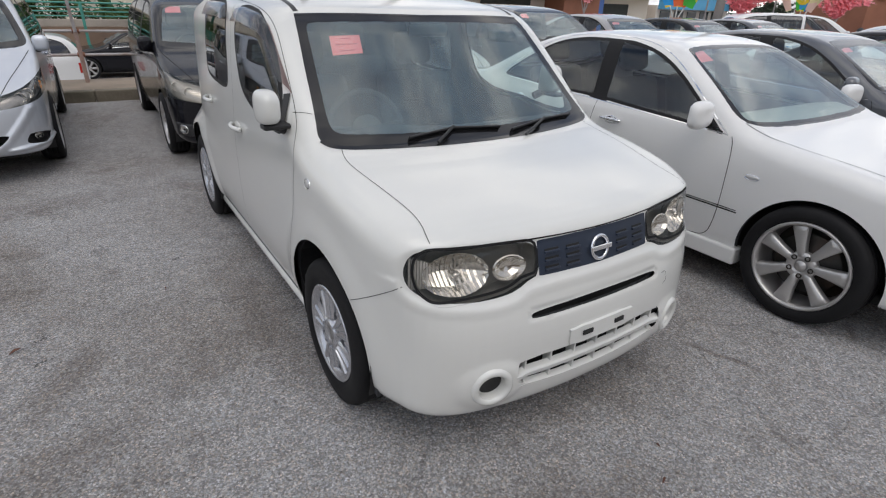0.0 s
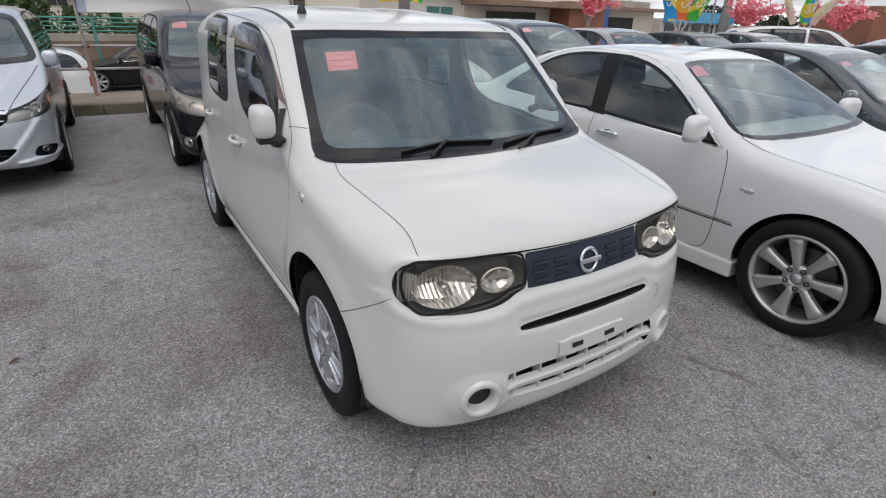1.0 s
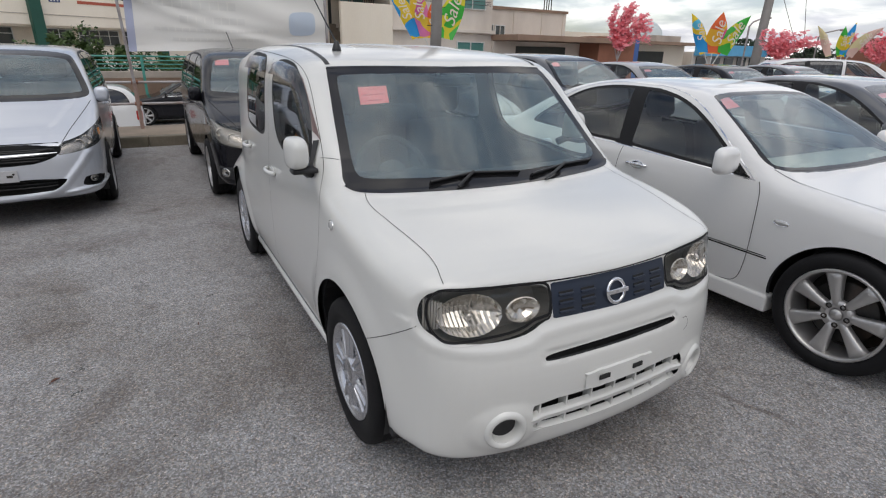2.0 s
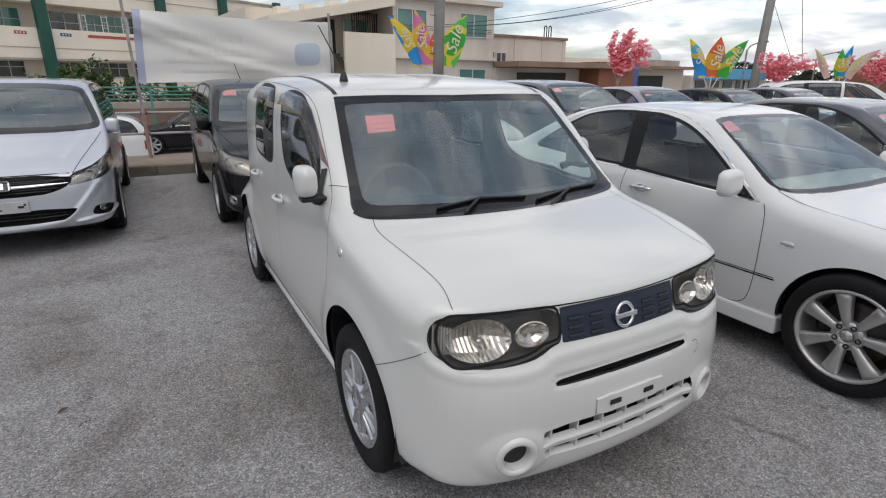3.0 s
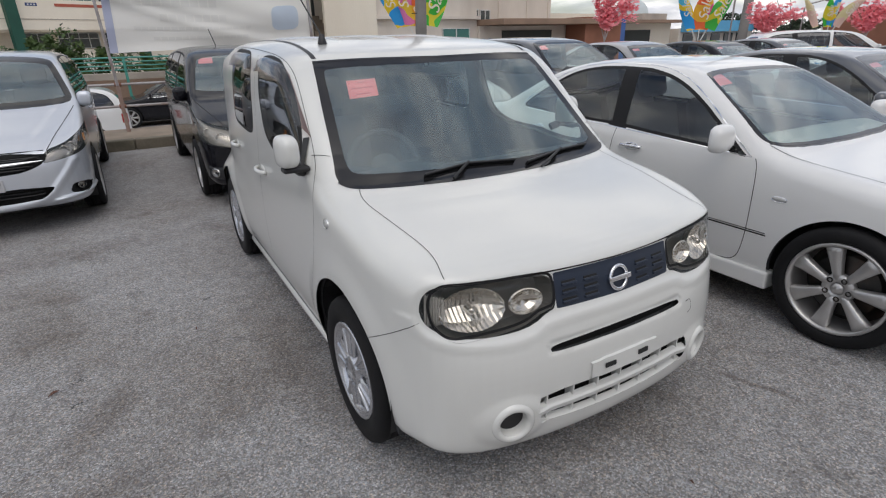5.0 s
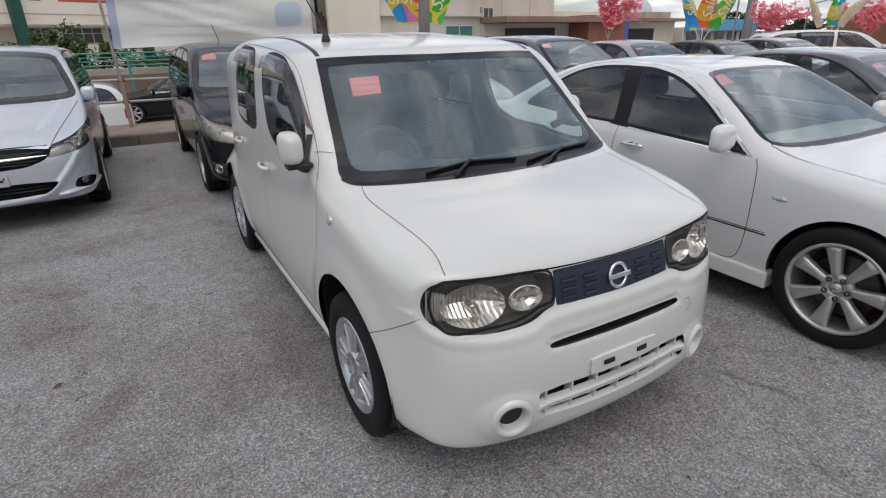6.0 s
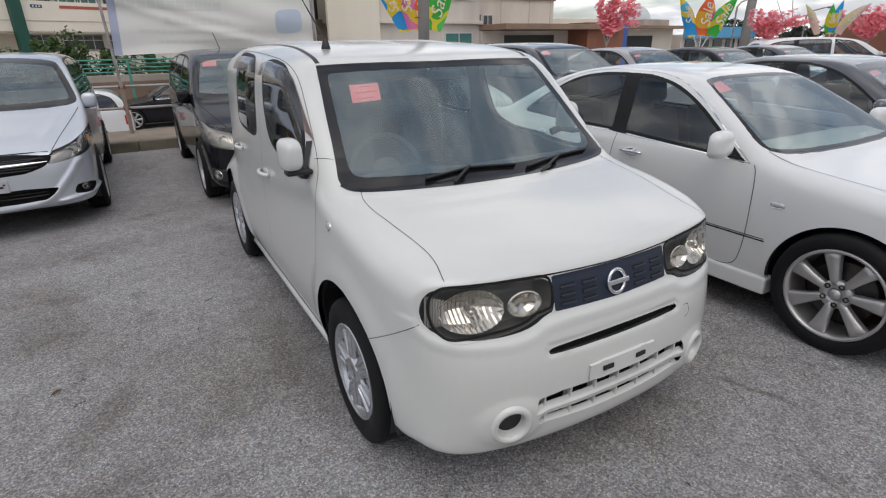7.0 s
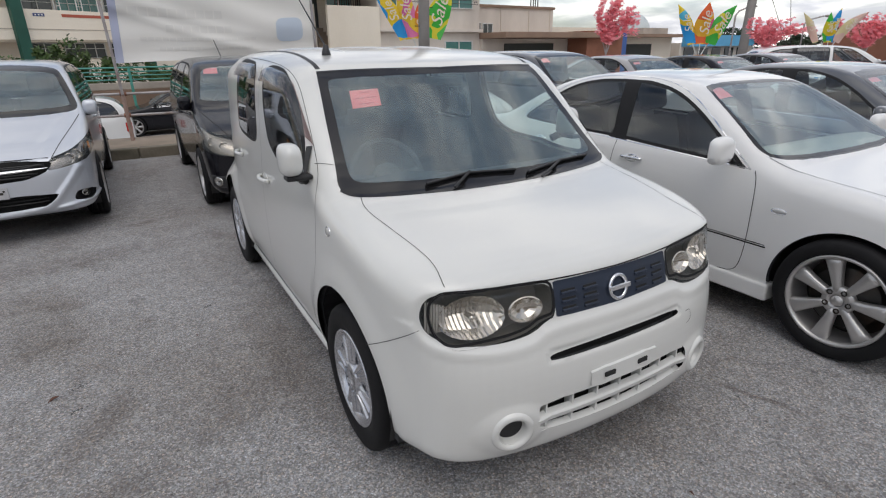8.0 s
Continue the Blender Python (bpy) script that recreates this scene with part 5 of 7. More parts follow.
def door_handle(root, shell, p, s, mat, length=0.19, label=""):
    m = at_skin(shell, p, 0.0)
    bm = bmesh.new()
    n = 14
    tube(bm, [m @ Vector(((k / (n - 1) - 0.5) * length, 0, 0.004 + 0.030 * max(0.0, math.sin(math.pi * k / (n - 1))) ** 0.6)) for k in range(n)], 0.0115, 10)
    h = part("door_handle", bm, mat, root, label, True)
    bm = bmesh.new()
    bmesh.ops.create_uvsphere(bm, u_segments=20, v_segments=10, radius=1.0)
    bm.transform(m @ Matrix.Diagonal((length * 0.33, 0.028, 0.004, 1)))
    part("handle_recess", bm, mat, h, "", True)


def side_blinker(root, shell, p, size=(0.028, 0.014)):
    m = at_skin(shell, p, 0.001)
    bm = bmesh.new()
    bmesh.ops.create_uvsphere(bm, u_segments=20, v_segments=10, radius=1.0)
    bm.transform(m @ Matrix.Diagonal((size[0], size[1], 0.007, 1)))
    b = part("side_blinker", bm, FROSTED, root, "clear side turn signal", True)
    bm = bmesh.new()
    tube(bm, [m @ Vector((1.06 * size[0] * math.cos(t), 1.1 * size[1] * math.sin(t), 0)) for t in (2 * math.pi * k / 20 for k in range(20))], 0.0025, 6, True)
    part("blinker_rim", bm, CHROME, b)


for s in (-1, 1):
    if s < 0:
        door_mirror(cube, s * 0.888, 1.06, 1.184, s, WHITE_PEARL, (0.043, 0.075, 0.067), (0, 0, -0.10))
    else:
        door_mirror(cube, 0.872, 1.35, 1.180, s, WHITE_PEARL, (0.046, 0.095, 0.085), (0, 0, -0.10), turn=0)
    door_handle(cube, CUBE, (s * 0.83, 1.90, 0.94), s, WHITE_PEARL)
    door_handle(cube, CUBE, (s * 0.83, 2.66, 0.975), s, WHITE_PEARL)
    v, f = CUBE.ribbon([(s * 0.785, 1.125, 1.225), (s * 0.80, 1.105, 1.155), (s * 0.81, 1.10, 1.095), (s * 0.816, 1.105, 1.066)], 0.034, 0.006)
    sail = part_mesh("mirror_sail", v, f, BLACK_PLASTIC, cube, "black plastic mirror mount")
    bm = boxed(min(s * 0.80, s * 0.91), max(s * 0.80, s * 0.91), 1.035, 1.10, 1.094, 1.116, 0.008) if s < 0 else boxed(0.80, 0.875, 1.20, 1.32, 1.094, 1.116, 0.008)
    part("mirror_arm", bm, BLACK_PLASTIC, sail)
    side_blinker(cube, CUBE, (s * 0.83, 0.827, 0.928), (0.024, 0.017))


def visor(shell, root, top, low, s):
    """A smoked strip that stands off the skin over a window's upper edge."""
    n = 40
    def along(poly):
        p = np.array(poly, float)
        d = np.r_[0, np.cumsum(np.linalg.norm(np.diff(p, axis=0), axis=1))]
        t = np.linspace(0, d[-1], n)
        return np.stack([np.interp(t, d, p[:, i]) for i in (0, 1)], 1)
    rows = []
    a, b = along(top), along(low)
    for f, lift in ((0.0, 0.003), (0.25, 0.016), (0.6, 0.024), (1.0, 0.028)):
        q = a * (1 - f) + b * f
        p = shell.onto(np.stack([np.full(n, s * 0.78), q[:, 0], q[:, 1]], 1), 4)
        nn = shell.slope(p)
        rows.append(p + lift * nn / np.linalg.norm(nn, axis=1)[:, None])
    verts = np.concatenate(rows)
    faces = [(r * n + k, r * n + k + 1, (r + 1) * n + k + 1, (r + 1) * n + k) for r in range(3) for k in range(n - 1)]
    part_mesh("wind_visor", verts, faces, SMOKE, root, "smoked brown wind visor over the window")


for s in (-1,):
    visor(CUBE, cube, [(1.915, 1.46), (1.905, 1.545), (1.78, 1.552), (1.53, 1.540), (1.375, 1.507), (1.255, 1.428), (1.145, 1.318), (1.09, 1.245)], [(1.915, 1.455), (1.80, 1.458), (1.70, 1.456), (1.56, 1.449), (1.43, 1.43), (1.335, 1.392), (1.26, 1.328), (1.19, 1.255)], s)
    visor(CUBE, cube, [(2.725, 1.475), (2.72, 1.582), (2.54, 1.574), (2.33, 1.570), (2.16, 1.556), (2.08, 1.475)], [(2.72, 1.468), (2.57, 1.470), (2.45, 1.469), (2.30, 1.467), (2.18, 1.464), (2.09, 1.458)], s)


# cabin
def seat(root, x, y, w=0.25, z=0.42):
    bm = bmesh.new()
    box(bm, x - w, x + w, y - 0.28, y + 0.26, z - 0.18, z, 0.05)
    sq = part("seat", bm, SEAT_CLOTH, root, "dark cloth front seat", True)
    bm = bmesh.new()
    box(bm, -w, w, -0.07, 0.07, 0.0, 0.62, 0.055)
    bm.transform(Matrix.Translation((x, y + 0.24, z - 0.04)) @ pose(0, 0, 0, -14, 0, 0))
    part("seat_back", bm, SEAT_CLOTH, sq, "", True)
    bm = bmesh.new()
    box(bm, -0.13, 0.13, -0.05, 0.05, 0.66, 0.86, 0.045)
    bm.transform(Matrix.Translation((x, y + 0.24, z - 0.04)) @ pose(0, 0, 0, -12, 0, 0))
    part("headrest", bm, SEAT_CLOTH, sq, "", True)


for x in (-0.37, 0.37):
    seat(cube, x, 1.72, 0.26, 0.60)
    seat(cube, x, 2.72, 0.30, 0.60)
bm = bmesh.new()
xs = np.linspace(-0.72, 0.72, 25)
prof = [(0.86, 0.99), (1.0, 1.04), (1.10, 1.035), (1.17, 0.99), (1.20, 0.88), (1.15, 0.62)]
rows = [[bm.verts.new((x, y + 0.04 * (1 - (x / 0.72) ** 2) * (y > 1.05) * -1, z + 0.035 * math.exp(-((x + 0.37) / 0.2) ** 2) * (1.0 < y < 1.18))) for y, z in prof] for x in xs]
for a, b in zip(rows, rows[1:]):
    for k in range(len(prof) - 1):
        bm.faces.new((a[k], a[k + 1], b[k + 1], b[k]))
part("dashboard", bm, DARK_TRIM, cube, "dark grey dashboard", True)
wheel_m = Matrix.Translation((-0.37, 1.24, 1.01)) @ pose(0, 0, 0, 66, 0, 0)
bm = bmesh.new()
tube(bm, [wheel_m @ Vector((0.185 * math.cos(t), 0.185 * math.sin(t), 0)) for t in (2 * math.pi * k / 40 for k in range(40))], 0.016, 8, True)
sw = part("steering_wheel", bm, DARK_TRIM, cube, "dark steering wheel", True)
for a in (0.1, math.pi - 0.1, -math.pi / 2):
    bm = bmesh.new()
    tube(bm, [wheel_m @ Vector((0.05 * math.cos(a), 0.05 * math.sin(a), -0.01)), wheel_m @ Vector((0.18 * math.cos(a), 0.18 * math.sin(a), 0))], 0.017, 8)
    part("wheel_spoke", bm, DARK_TRIM, sw)
bm = bmesh.new()
revolve(bm, [(0.075, -0.02), (0.07, 0.02), (0.0005, 0.03)], 24, "z")
bm.transform(wheel_m)
part("wheel_boss", bm, DARK_TRIM, sw, "", True)
bm = boxed(-0.11, 0.11, 1.30, 1.325, 1.42, 1.475, 0.012)
part("rear_view_mirror", bm, BLACK_PLASTIC, cube)
bm = boxed(-0.78, 0.78, 0.35, 3.75, 0.22, 0.40)
part("cabin_floor", bm, DARK_TRIM, cube)

# ---- saloons and people carriers for the rows ----
SALOON_SIDE = rounded([(0.25, 0.20), (0.08, 0.24), (0.0, 0.38), (0.0, 0.55), (0.06, 0.67), (0.30, 0.77), (0.80, 0.87), (1.22, 0.925), (1.40, 0.97), (1.80, 1.21), (2.15, 1.395), (2.55, 1.462), (3.00, 1.452), (3.45, 1.33), (3.95, 1.07), (4.10, 1.02), (4.55, 0.99), (4.70, 0.90), (4.73, 0.60), (4.70, 0.35), (4.55, 0.24)])
SALOON_FRONT = rounded(mirrored([(0.0, 0.18), (0.78, 0.18), (0.85, 0.28), (0.882, 0.45), (0.888, 0.62), (0.875, 0.78), (0.845, 0.90), (0.79, 1.00), (0.715, 1.20), (0.64, 1.36), (0.54, 1.435), (0.30, 1.465), (0.0, 1.47)]))
SALOON_PLAN = rounded(mirrored([(0.0, 0.0), (0.35, 0.03), (0.60, 0.12), (0.76, 0.30), (0.85, 0.60), (0.885, 1.0), (0.888, 2.4), (0.885, 3.6), (0.85, 4.2), (0.76, 4.55), (0.60, 4.69), (0.0, 4.74)]))
SALOON_LAMP = rounded([(0.40, 0.70), (0.60, 0.74), (0.78, 0.78), (0.82, 0.70), (0.76, 0.60), (0.45, 0.58)], 2)
SALOON_WINDOW = oval([(1.545, 0.93), (1.76, 1.075), (1.96, 1.215), (2.19, 1.33), (2.42, 1.378), (2.55, 1.386), (2.565, 1.382), (2.563, 1.365), (2.53, 1.18), (2.512, 1.01), (2.507, 0.99), (2.49, 0.982), (2.0, 0.955), (1.57, 0.929)], 2)
SALOON_BACK = oval([(2.60, 0.995), (2.605, 1.02), (2.63, 1.19), (2.66, 1.365), (2.665, 1.385), (2.69, 1.389), (2.92, 1.385), (3.14, 1.35), (3.31, 1.28), (3.62, 1.10), (3.67, 1.05), (3.67, 1.035), (3.64, 1.026), (3.30, 1.005), (2.63, 0.988)], 2)


def cabin(root, y, z, wide=0.36, dash=None, dash_y=1.5, rhd=True):
    """Seats, dashboard and steering wheel seen through the glass."""
    for x in (-wide, wide):
        seat(root, x, y, 0.25, z)
        seat(root, x, y + 0.85, 0.28, z)
    bm = bmesh.new()
    prof = [(dash_y - 0.1, z + 0.42), (dash_y + 0.10, z + 0.46), (dash_y + 0.25, z + 0.43), (dash_y + 0.30, z + 0.30), (dash_y + 0.25, z)]
    rows = [[bm.verts.new((x, yy, zz)) for yy, zz in prof] for x in np.linspace(-0.68, 0.68, 9)]
    for a, b in zip(rows, rows[1:]):
        for k in range(len(prof) - 1):
            bm.faces.new((a[k], a[k + 1], b[k + 1], b[k]))
    part("dashboard", bm, dash or DARK_TRIM, root, "", True)
    w = Matrix.Translation((-wide, dash_y + 0.36, z + 0.40)) @ pose(0, 0, 0, 64, 0, 0)
    bm = bmesh.new()
    tube(bm, [w @ Vector((0.18 * math.cos(t), 0.18 * math.sin(t), 0)) for t in (2 * math.pi * k / 28 for k in range(28))], 0.015, 6, True)
    sw = part("steering_wheel", bm, DARK_TRIM, root, "", True)
    bm = bmesh.new()
    tube(bm, [w @ Vector((-0.17, 0.02, 0)), w @ Vector((0, -0.02, 0.01)), w @ Vector((0.17, 0.02, 0))], 0.022, 6)
    part("wheel_spoke", bm, DARK_TRIM, sw)


def saloon(name, label, m, body_paint, paint_label, step, style="seven", glass=GLASS, near=False, sheet=True, group="parked cars in the lot"):
    root = thing(name, label, "car", m, group)
    shell = Shell(SALOON_SIDE, SALOON_FRONT, SALOON_PLAN, 0.09, 0.08, step)
    screen = oval(mirrored([(0.0, 0.965), (0.45, 0.97), (0.70, 0.985), (0.755, 1.005), (0.745, 1.05), (0.62, 1.27), (0.555, 1.345), (0.50, 1.362), (0.30, 1.372), (0.0, 1.376)]), 2)
    rear = oval(mirrored([(0.0, 1.07), (0.6, 1.08), (0.5, 1.34), (0.0, 1.37)]), 2)
    lamps = [holes("headlamp_lens", SALOON_LAMP, 0.7), holes("headlamp_lens_b", SALOON_LAMP * (-1, 1), 0.7)]
    car_body(root, shell, [(0.92, 0.318), (3.77, 0.318)], 0.378, [("front", SALOON_WINDOW, glass), ("rear", SALOON_BACK, glass)], screen, rear, (body_paint, paint_label), clear=inset(screen, 0.02) if near else None, more=lamps, lamp_depth=0.03, pillars=[np.array([(2.47, 0.972), (2.65, 0.984), (2.71, 1.386), (2.62, 1.388), (2.53, 1.383)])])
    for y in (0.92, 3.77):
        for s in (-1, 1):
            wheel(root, s * 0.775, y, 0.332, 0.248, 0.225, s, style, 41)
    for s in (-1, 1):
        door_mirror(root, s * 0.965, 1.635, 1.035, s, body_paint, (0.108, 0.055, 0.080), (0, 0, -0.06), body_paint)
    cabin(root, 2.25, 0.55, dash=GREY_PLASTIC if near else None)
    seams(shell, root, [[(-0.83, 1.49, 0.925), (-0.84, 1.465, 0.88), (-0.86, 1.45, 0.756), (-0.866, 1.446, 0.513), (-0.856, 1.468, 0.36), (-0.845, 1.504, 0.305), (-0.838, 1.57, 0.283), (-0.835, 2.0, 0.275), (-0.835, 2.46, 0.275), (-0.84, 2.52, 0.30)],
                        [(-0.80, 2.555, 0.985), (-0.845, 2.56, 0.88), (-0.865, 2.56, 0.70), (-0.865, 2.55, 0.45), (-0.84, 2.52, 0.29)],
                        [(-0.757, 1.46, 0.995), (-0.753, 1.356, 0.962), (-0.732, 1.243, 0.938), (-0.70, 1.0, 0.905), (-0.66, 0.6, 0.85), (-0.60, 0.35, 0.80)]], 0.0045)
    seams(shell, root, [[(-0.82, 1.515, 0.927), (-0.815, 1.80, 0.940), (-0.805, 2.20, 0.958), (-0.80, 2.60, 0.975), (-0.79, 3.10, 0.995), (-0.78, 3.62, 1.02)]], 0.006, CHROME, name="belt_trim", label="thin bright belt trim")
    if near:
        seams(shell, root, [[(-0.745, 1.475, 1.003), (-0.70, 1.445, 0.986), (-0.45, 1.41, 0.973), (0.0, 1.40, 0.967)]], 0.026, FRIT, name="cowl_strip", label="black cowl strip under the windscreen")
        trim = []
        for y, z in ((3.70, 1.03), (3.64, 1.105), (3.48, 1.21), (3.33, 1.300), (3.15, 1.368), (2.92, 1.404), (2.65, 1.406), (2.42, 1.396), (2.18, 1.350), (1.95, 1.234), (1.75, 1.091), (1.52, 0.930)):
            trim.append(tuple(shell.cast((-2.0, y, z), (1, 0, 0))))
        v, f = shell.ribbon(trim, 0.007, 0.002)
        part_mesh("window_trim", v, f, CHROME, root, "thin bright window trim")
        seams(shell, root, [[(-0.866, 1.33, 0.507), (-0.868, 1.9, 0.512), (-0.868, 2.6, 0.517), (-0.866, 3.35, 0.52)]], 0.008, FRIT, name="side_moulding", label="narrow dark moulding strip")
        seams(shell, root, [[(-0.867, 1.335, 0.519), (-0.869, 1.9, 0.524), (-0.869, 2.6, 0.529)]], 0.006, CHROME, name="moulding_trim")
        for s in (-1, 1):
            door_handle(root, shell, (s * 0.85, 2.375, 0.868), s, CHROME, 0.19, "chrome door handle")
            door_handle(root, shell, (s * 0.85, 3.38, 0.89), s, CHROME, 0.16, "chrome door handle")
            side_blinker(root, shell, (s * 0.87, 1.298, 0.732), (0.040, 0.014))
            bm = boxed(min(s * 0.76, s * 0.864), max(s * 0.76, s * 0.858), 1.275, 3.36, 0.180, 0.285, 0.014)
            part("side_skirt", bm, body_paint, root, "deep side skirt")
    if sheet:
        price_sheet(shell, root, [(-0.535, 2.07, 1.34), (-0.385, 2.085, 1.345), (-0.415, 1.965, 1.29), (-0.57, 1.95, 1.285)] if near else [(-0.50, 2.02, 1.315), (-0.30, 2.03, 1.318), (-0.32, 1.94, 1.275), (-0.52, 1.93, 1.272)], bars=False)
    return root


VAN_SIDE = rounded([(0.30, 0.225), (0.09, 0.24), (-0.01, 0.295), (-0.01, 0.42), (0.0, 0.58), (0.05, 0.70), (0.25, 0.83), (0.60, 0.94), (0.95, 1.03), (1.15, 1.12), (1.60, 1.41), (1.85, 1.525), (2.40, 1.605), (3.10, 1.62), (3.90, 1.58), (4.35, 1.48), (4.60, 1.10), (4.68, 0.90), (4.68, 0.55), (4.62, 0.32), (4.50, 0.24)])
VAN_FRONT = rounded(mirrored([(0.0, 0.18), (0.74, 0.18), (0.81, 0.26), (0.845, 0.45), (0.85, 0.70), (0.845, 0.90), (0.825, 1.00), (0.775, 1.15), (0.72, 1.35), (0.665, 1.50), (0.56, 1.59), (0.30, 1.625), (0.0, 1.63)]))
VAN_PLAN = rounded(mirrored([(0.0, 0.0), (0.35, 0.02), (0.60, 0.08), (0.76, 0.22), (0.83, 0.46), (0.847, 0.9), (0.85, 2.4), (0.85, 3.7), (0.83, 4.3), (0.74, 4.58), (0.55, 4.67), (0.0, 4.69)]))
VAN_LAMP = rounded([(0.49, 0.725), (0.62, 0.765), (0.78, 0.835), (0.838, 0.83), (0.845, 0.70), (0.79, 0.66), (0.64, 0.635), (0.50, 0.645)], 2)

TALL_LAMP = rounded([(0.42, 0.785), (0.60, 0.830), (0.72, 0.868), (0.80, 0.902), (0.840, 0.915), (0.842, 0.80), (0.82, 0.69), (0.76, 0.662), (0.60, 0.642), (0.43, 0.636)], 1)


CARRIER_LAMP = rounded([(0.485, 0.650), (0.488, 0.668), (0.505, 0.752), (0.66, 0.794), (0.77, 0.858), (0.845, 0.925), (0.85, 0.86), (0.845, 0.765), (0.82, 0.722), (0.76, 0.690), (0.62, 0.664), (0.505, 0.650)], 1)
WING = np.array([(0.0, 0.278), (0.20, 0.288), (0.33, 0.303), (0.42, 0.328), (0.50, 0.385), (0.58, 0.475), (0.66, 0.570), (0.71, 0.640)])


def carrier_relief(d, x, y, z):
    """The bumper's sweeping wing, the hollow round the fog lamp and the crease under it."""
    x, y, z = np.broadcast_arrays(x, y, z)
    out = np.array(d, float)
    nose = (y < 0.7) & (z < 0.75) & (np.abs(out) < 0.12)
    a, b = np.abs(x[nose]), z[nose]
    near = np.full(a.shape, 1e9)
    for (x0, z0), (x1, z1) in zip(WING, WING[1:]):
        t = np.clip(((a - x0) * (x1 - x0) + (b - z0) * (z1 - z0)) / ((x1 - x0) ** 2 + (z1 - z0) ** 2), 0, 1)
        near = np.minimum(near, np.hypot(a - x0 - t * (x1 - x0), b - z0 - t * (z1 - z0)))
    out[nose] -= 0.020 * ease(1 - near / 0.052)
    out[nose] += 0.016 * ease(1 - np.hypot((a - 0.71) / 1.5, b - 0.40) / 0.09)
    out[nose] -= 0.018 * ease(1 - np.abs(b - 0.300 - 0.10 * (a - 0.5)) / 0.03) * ease((a - 0.46) / 0.06)
    # the bonnet's raised outer shoulders
    top = (y < 1.2) & (z > 0.70) & (np.abs(out) < 0.08)
    out[top] -= 0.005 * ease(1 - np.abs(np.abs(x[top]) - 0.40 - 0.24 * y[top]) / 0.09)
    return out


def van(name, label, m, body_paint, paint_label, step, style="five", glass=GLASS, face=False, sheet=True, lamp=VAN_LAMP, group="parked cars in the lot", housing=None):
    root = thing(name, label, "car", m, group)
    shell = Shell(VAN_SIDE, VAN_FRONT, VAN_PLAN, 0.09, 0.08, step, carrier_relief if face else None)
    front = rounded([(1.30, 1.04), (1.40, 1.10), (1.60, 1.24), (1.80, 1.385), (1.96, 1.475), (2.10, 1.50), (2.40, 1.525), (2.435, 1.52), (2.445, 1.49), (2.455, 1.08), (2.45, 1.045), (2.42, 1.035), (2.0, 1.02)], 1)
    back = rounded([(2.56, 1.04), (2.545, 1.06), (2.525, 1.49), (2.53, 1.52), (2.56, 1.528), (3.2, 1.538), (3.40, 1.53), (3.425, 1.50), (3.445, 1.10), (3.44, 1.065), (3.40, 1.055)], 1)
    third = rounded([(3.55, 1.07), (3.535, 1.10), (3.515, 1.48), (3.52, 1.51), (3.56, 1.513), (3.95, 1.49), (4.20, 1.41), (4.28, 1.32), (4.36, 1.16), (4.35, 1.11), (4.30, 1.09)], 1)
    pillars = [np.array([(2.44, 1.035), (2.57, 1.040), (2.55, 1.526), (2.42, 1.522)]), np.array([(3.42, 1.055), (3.56, 1.065), (3.54, 1.513), (3.40, 1.53)])]
    screen = oval(mirrored([(0.0, 1.055), (0.45, 1.06), (0.70, 1.08), (0.76, 1.11), (0.745, 1.18), (0.645, 1.44), (0.59, 1.51), (0.30, 1.54), (0.0, 1.545)]), 2)
    rear = oval(mirrored([(0.0, 1.05), (0.6, 1.06), (0.5, 1.42), (0.0, 1.45)]), 2)
    more = [holes("headlamp_lens", lamp, 1.0), holes("headlamp_lens_b", lamp * (-1, 1), 1.0)]
    intake = rounded([(-0.54, 0.452), (0.54, 0.452), (0.47, 0.375), (0.38, 0.326), (-0.38, 0.326), (-0.47, 0.375)], 1)
    upper = rounded([(-0.525, 0.750), (0.525, 0.750), (0.492, 0.655), (0.39, 0.610), (0.26, 0.580), (-0.26, 0.580), (-0.39, 0.610), (-0.492, 0.655)], 1)
    if face:
        pocket = rounded([(0.80, 0.412), (0.665, 0.432), (0.635, 0.395), (0.622, 0.348), (0.70, 0.334), (0.78, 0.330)], 1)
        more += [holes("hole", intake, 0.4), holes("hole", upper, 0.4), holes("hole", pocket, 0.8), holes("hole", pocket * (-1, 1), 0.8)]
    car_body(root, shell, [(0.95, 0.32), (3.72, 0.32)], 0.36, [("front", front, glass), ("middle", back, DARK_GLASS), ("third", third, DARK_GLASS)], screen, rear, (body_paint, paint_label), more=more, lamp_depth=0.035, pillars=pillars[1:] if body_paint is WHITE_SEDAN else pillars, housing=housing, bowls=(-0.10, 0.14) if housing else (-0.27, -0.08, 0.12) if face else (-0.14, 0.20))
    for y in (0.95, 3.72):
        for s in (-1, 1):
            wheel(root, s * 0.745, y, 0.32, 0.225, 0.205, s, style, 12)
    cabin(root, 1.95, 0.62, dash_y=1.15)
    for s in (-1, 1):
        door_mirror(root, s * 0.86, 1.29, 1.10, s, body_paint, (0.070, 0.055, 0.078), (0, 0, -0.06))
        door_handle(root, shell, (s * 0.85, 2.38, 0.92), s, body_paint, 0.17)
        door_handle(root, shell, (s * 0.85, 2.72, 0.92), s, body_paint, 0.17)
        m2 = at_skin(shell, (s * 0.70, 0.24, 0.385), 0.0)
        bm = bmesh.new()
        if face:
            box(bm, -0.15, 0.15, -0.085, 0.085, -0.085, -0.050, 0.01)
        else:
            box(bm, -0.125, 0.115, -0.068, 0.062, -0.03, 0.006, 0.02)
        bm.transform(m2)
        lamp_m = at_skin(shell, (s * 0.79, 4.56, 0.80), -0.004)
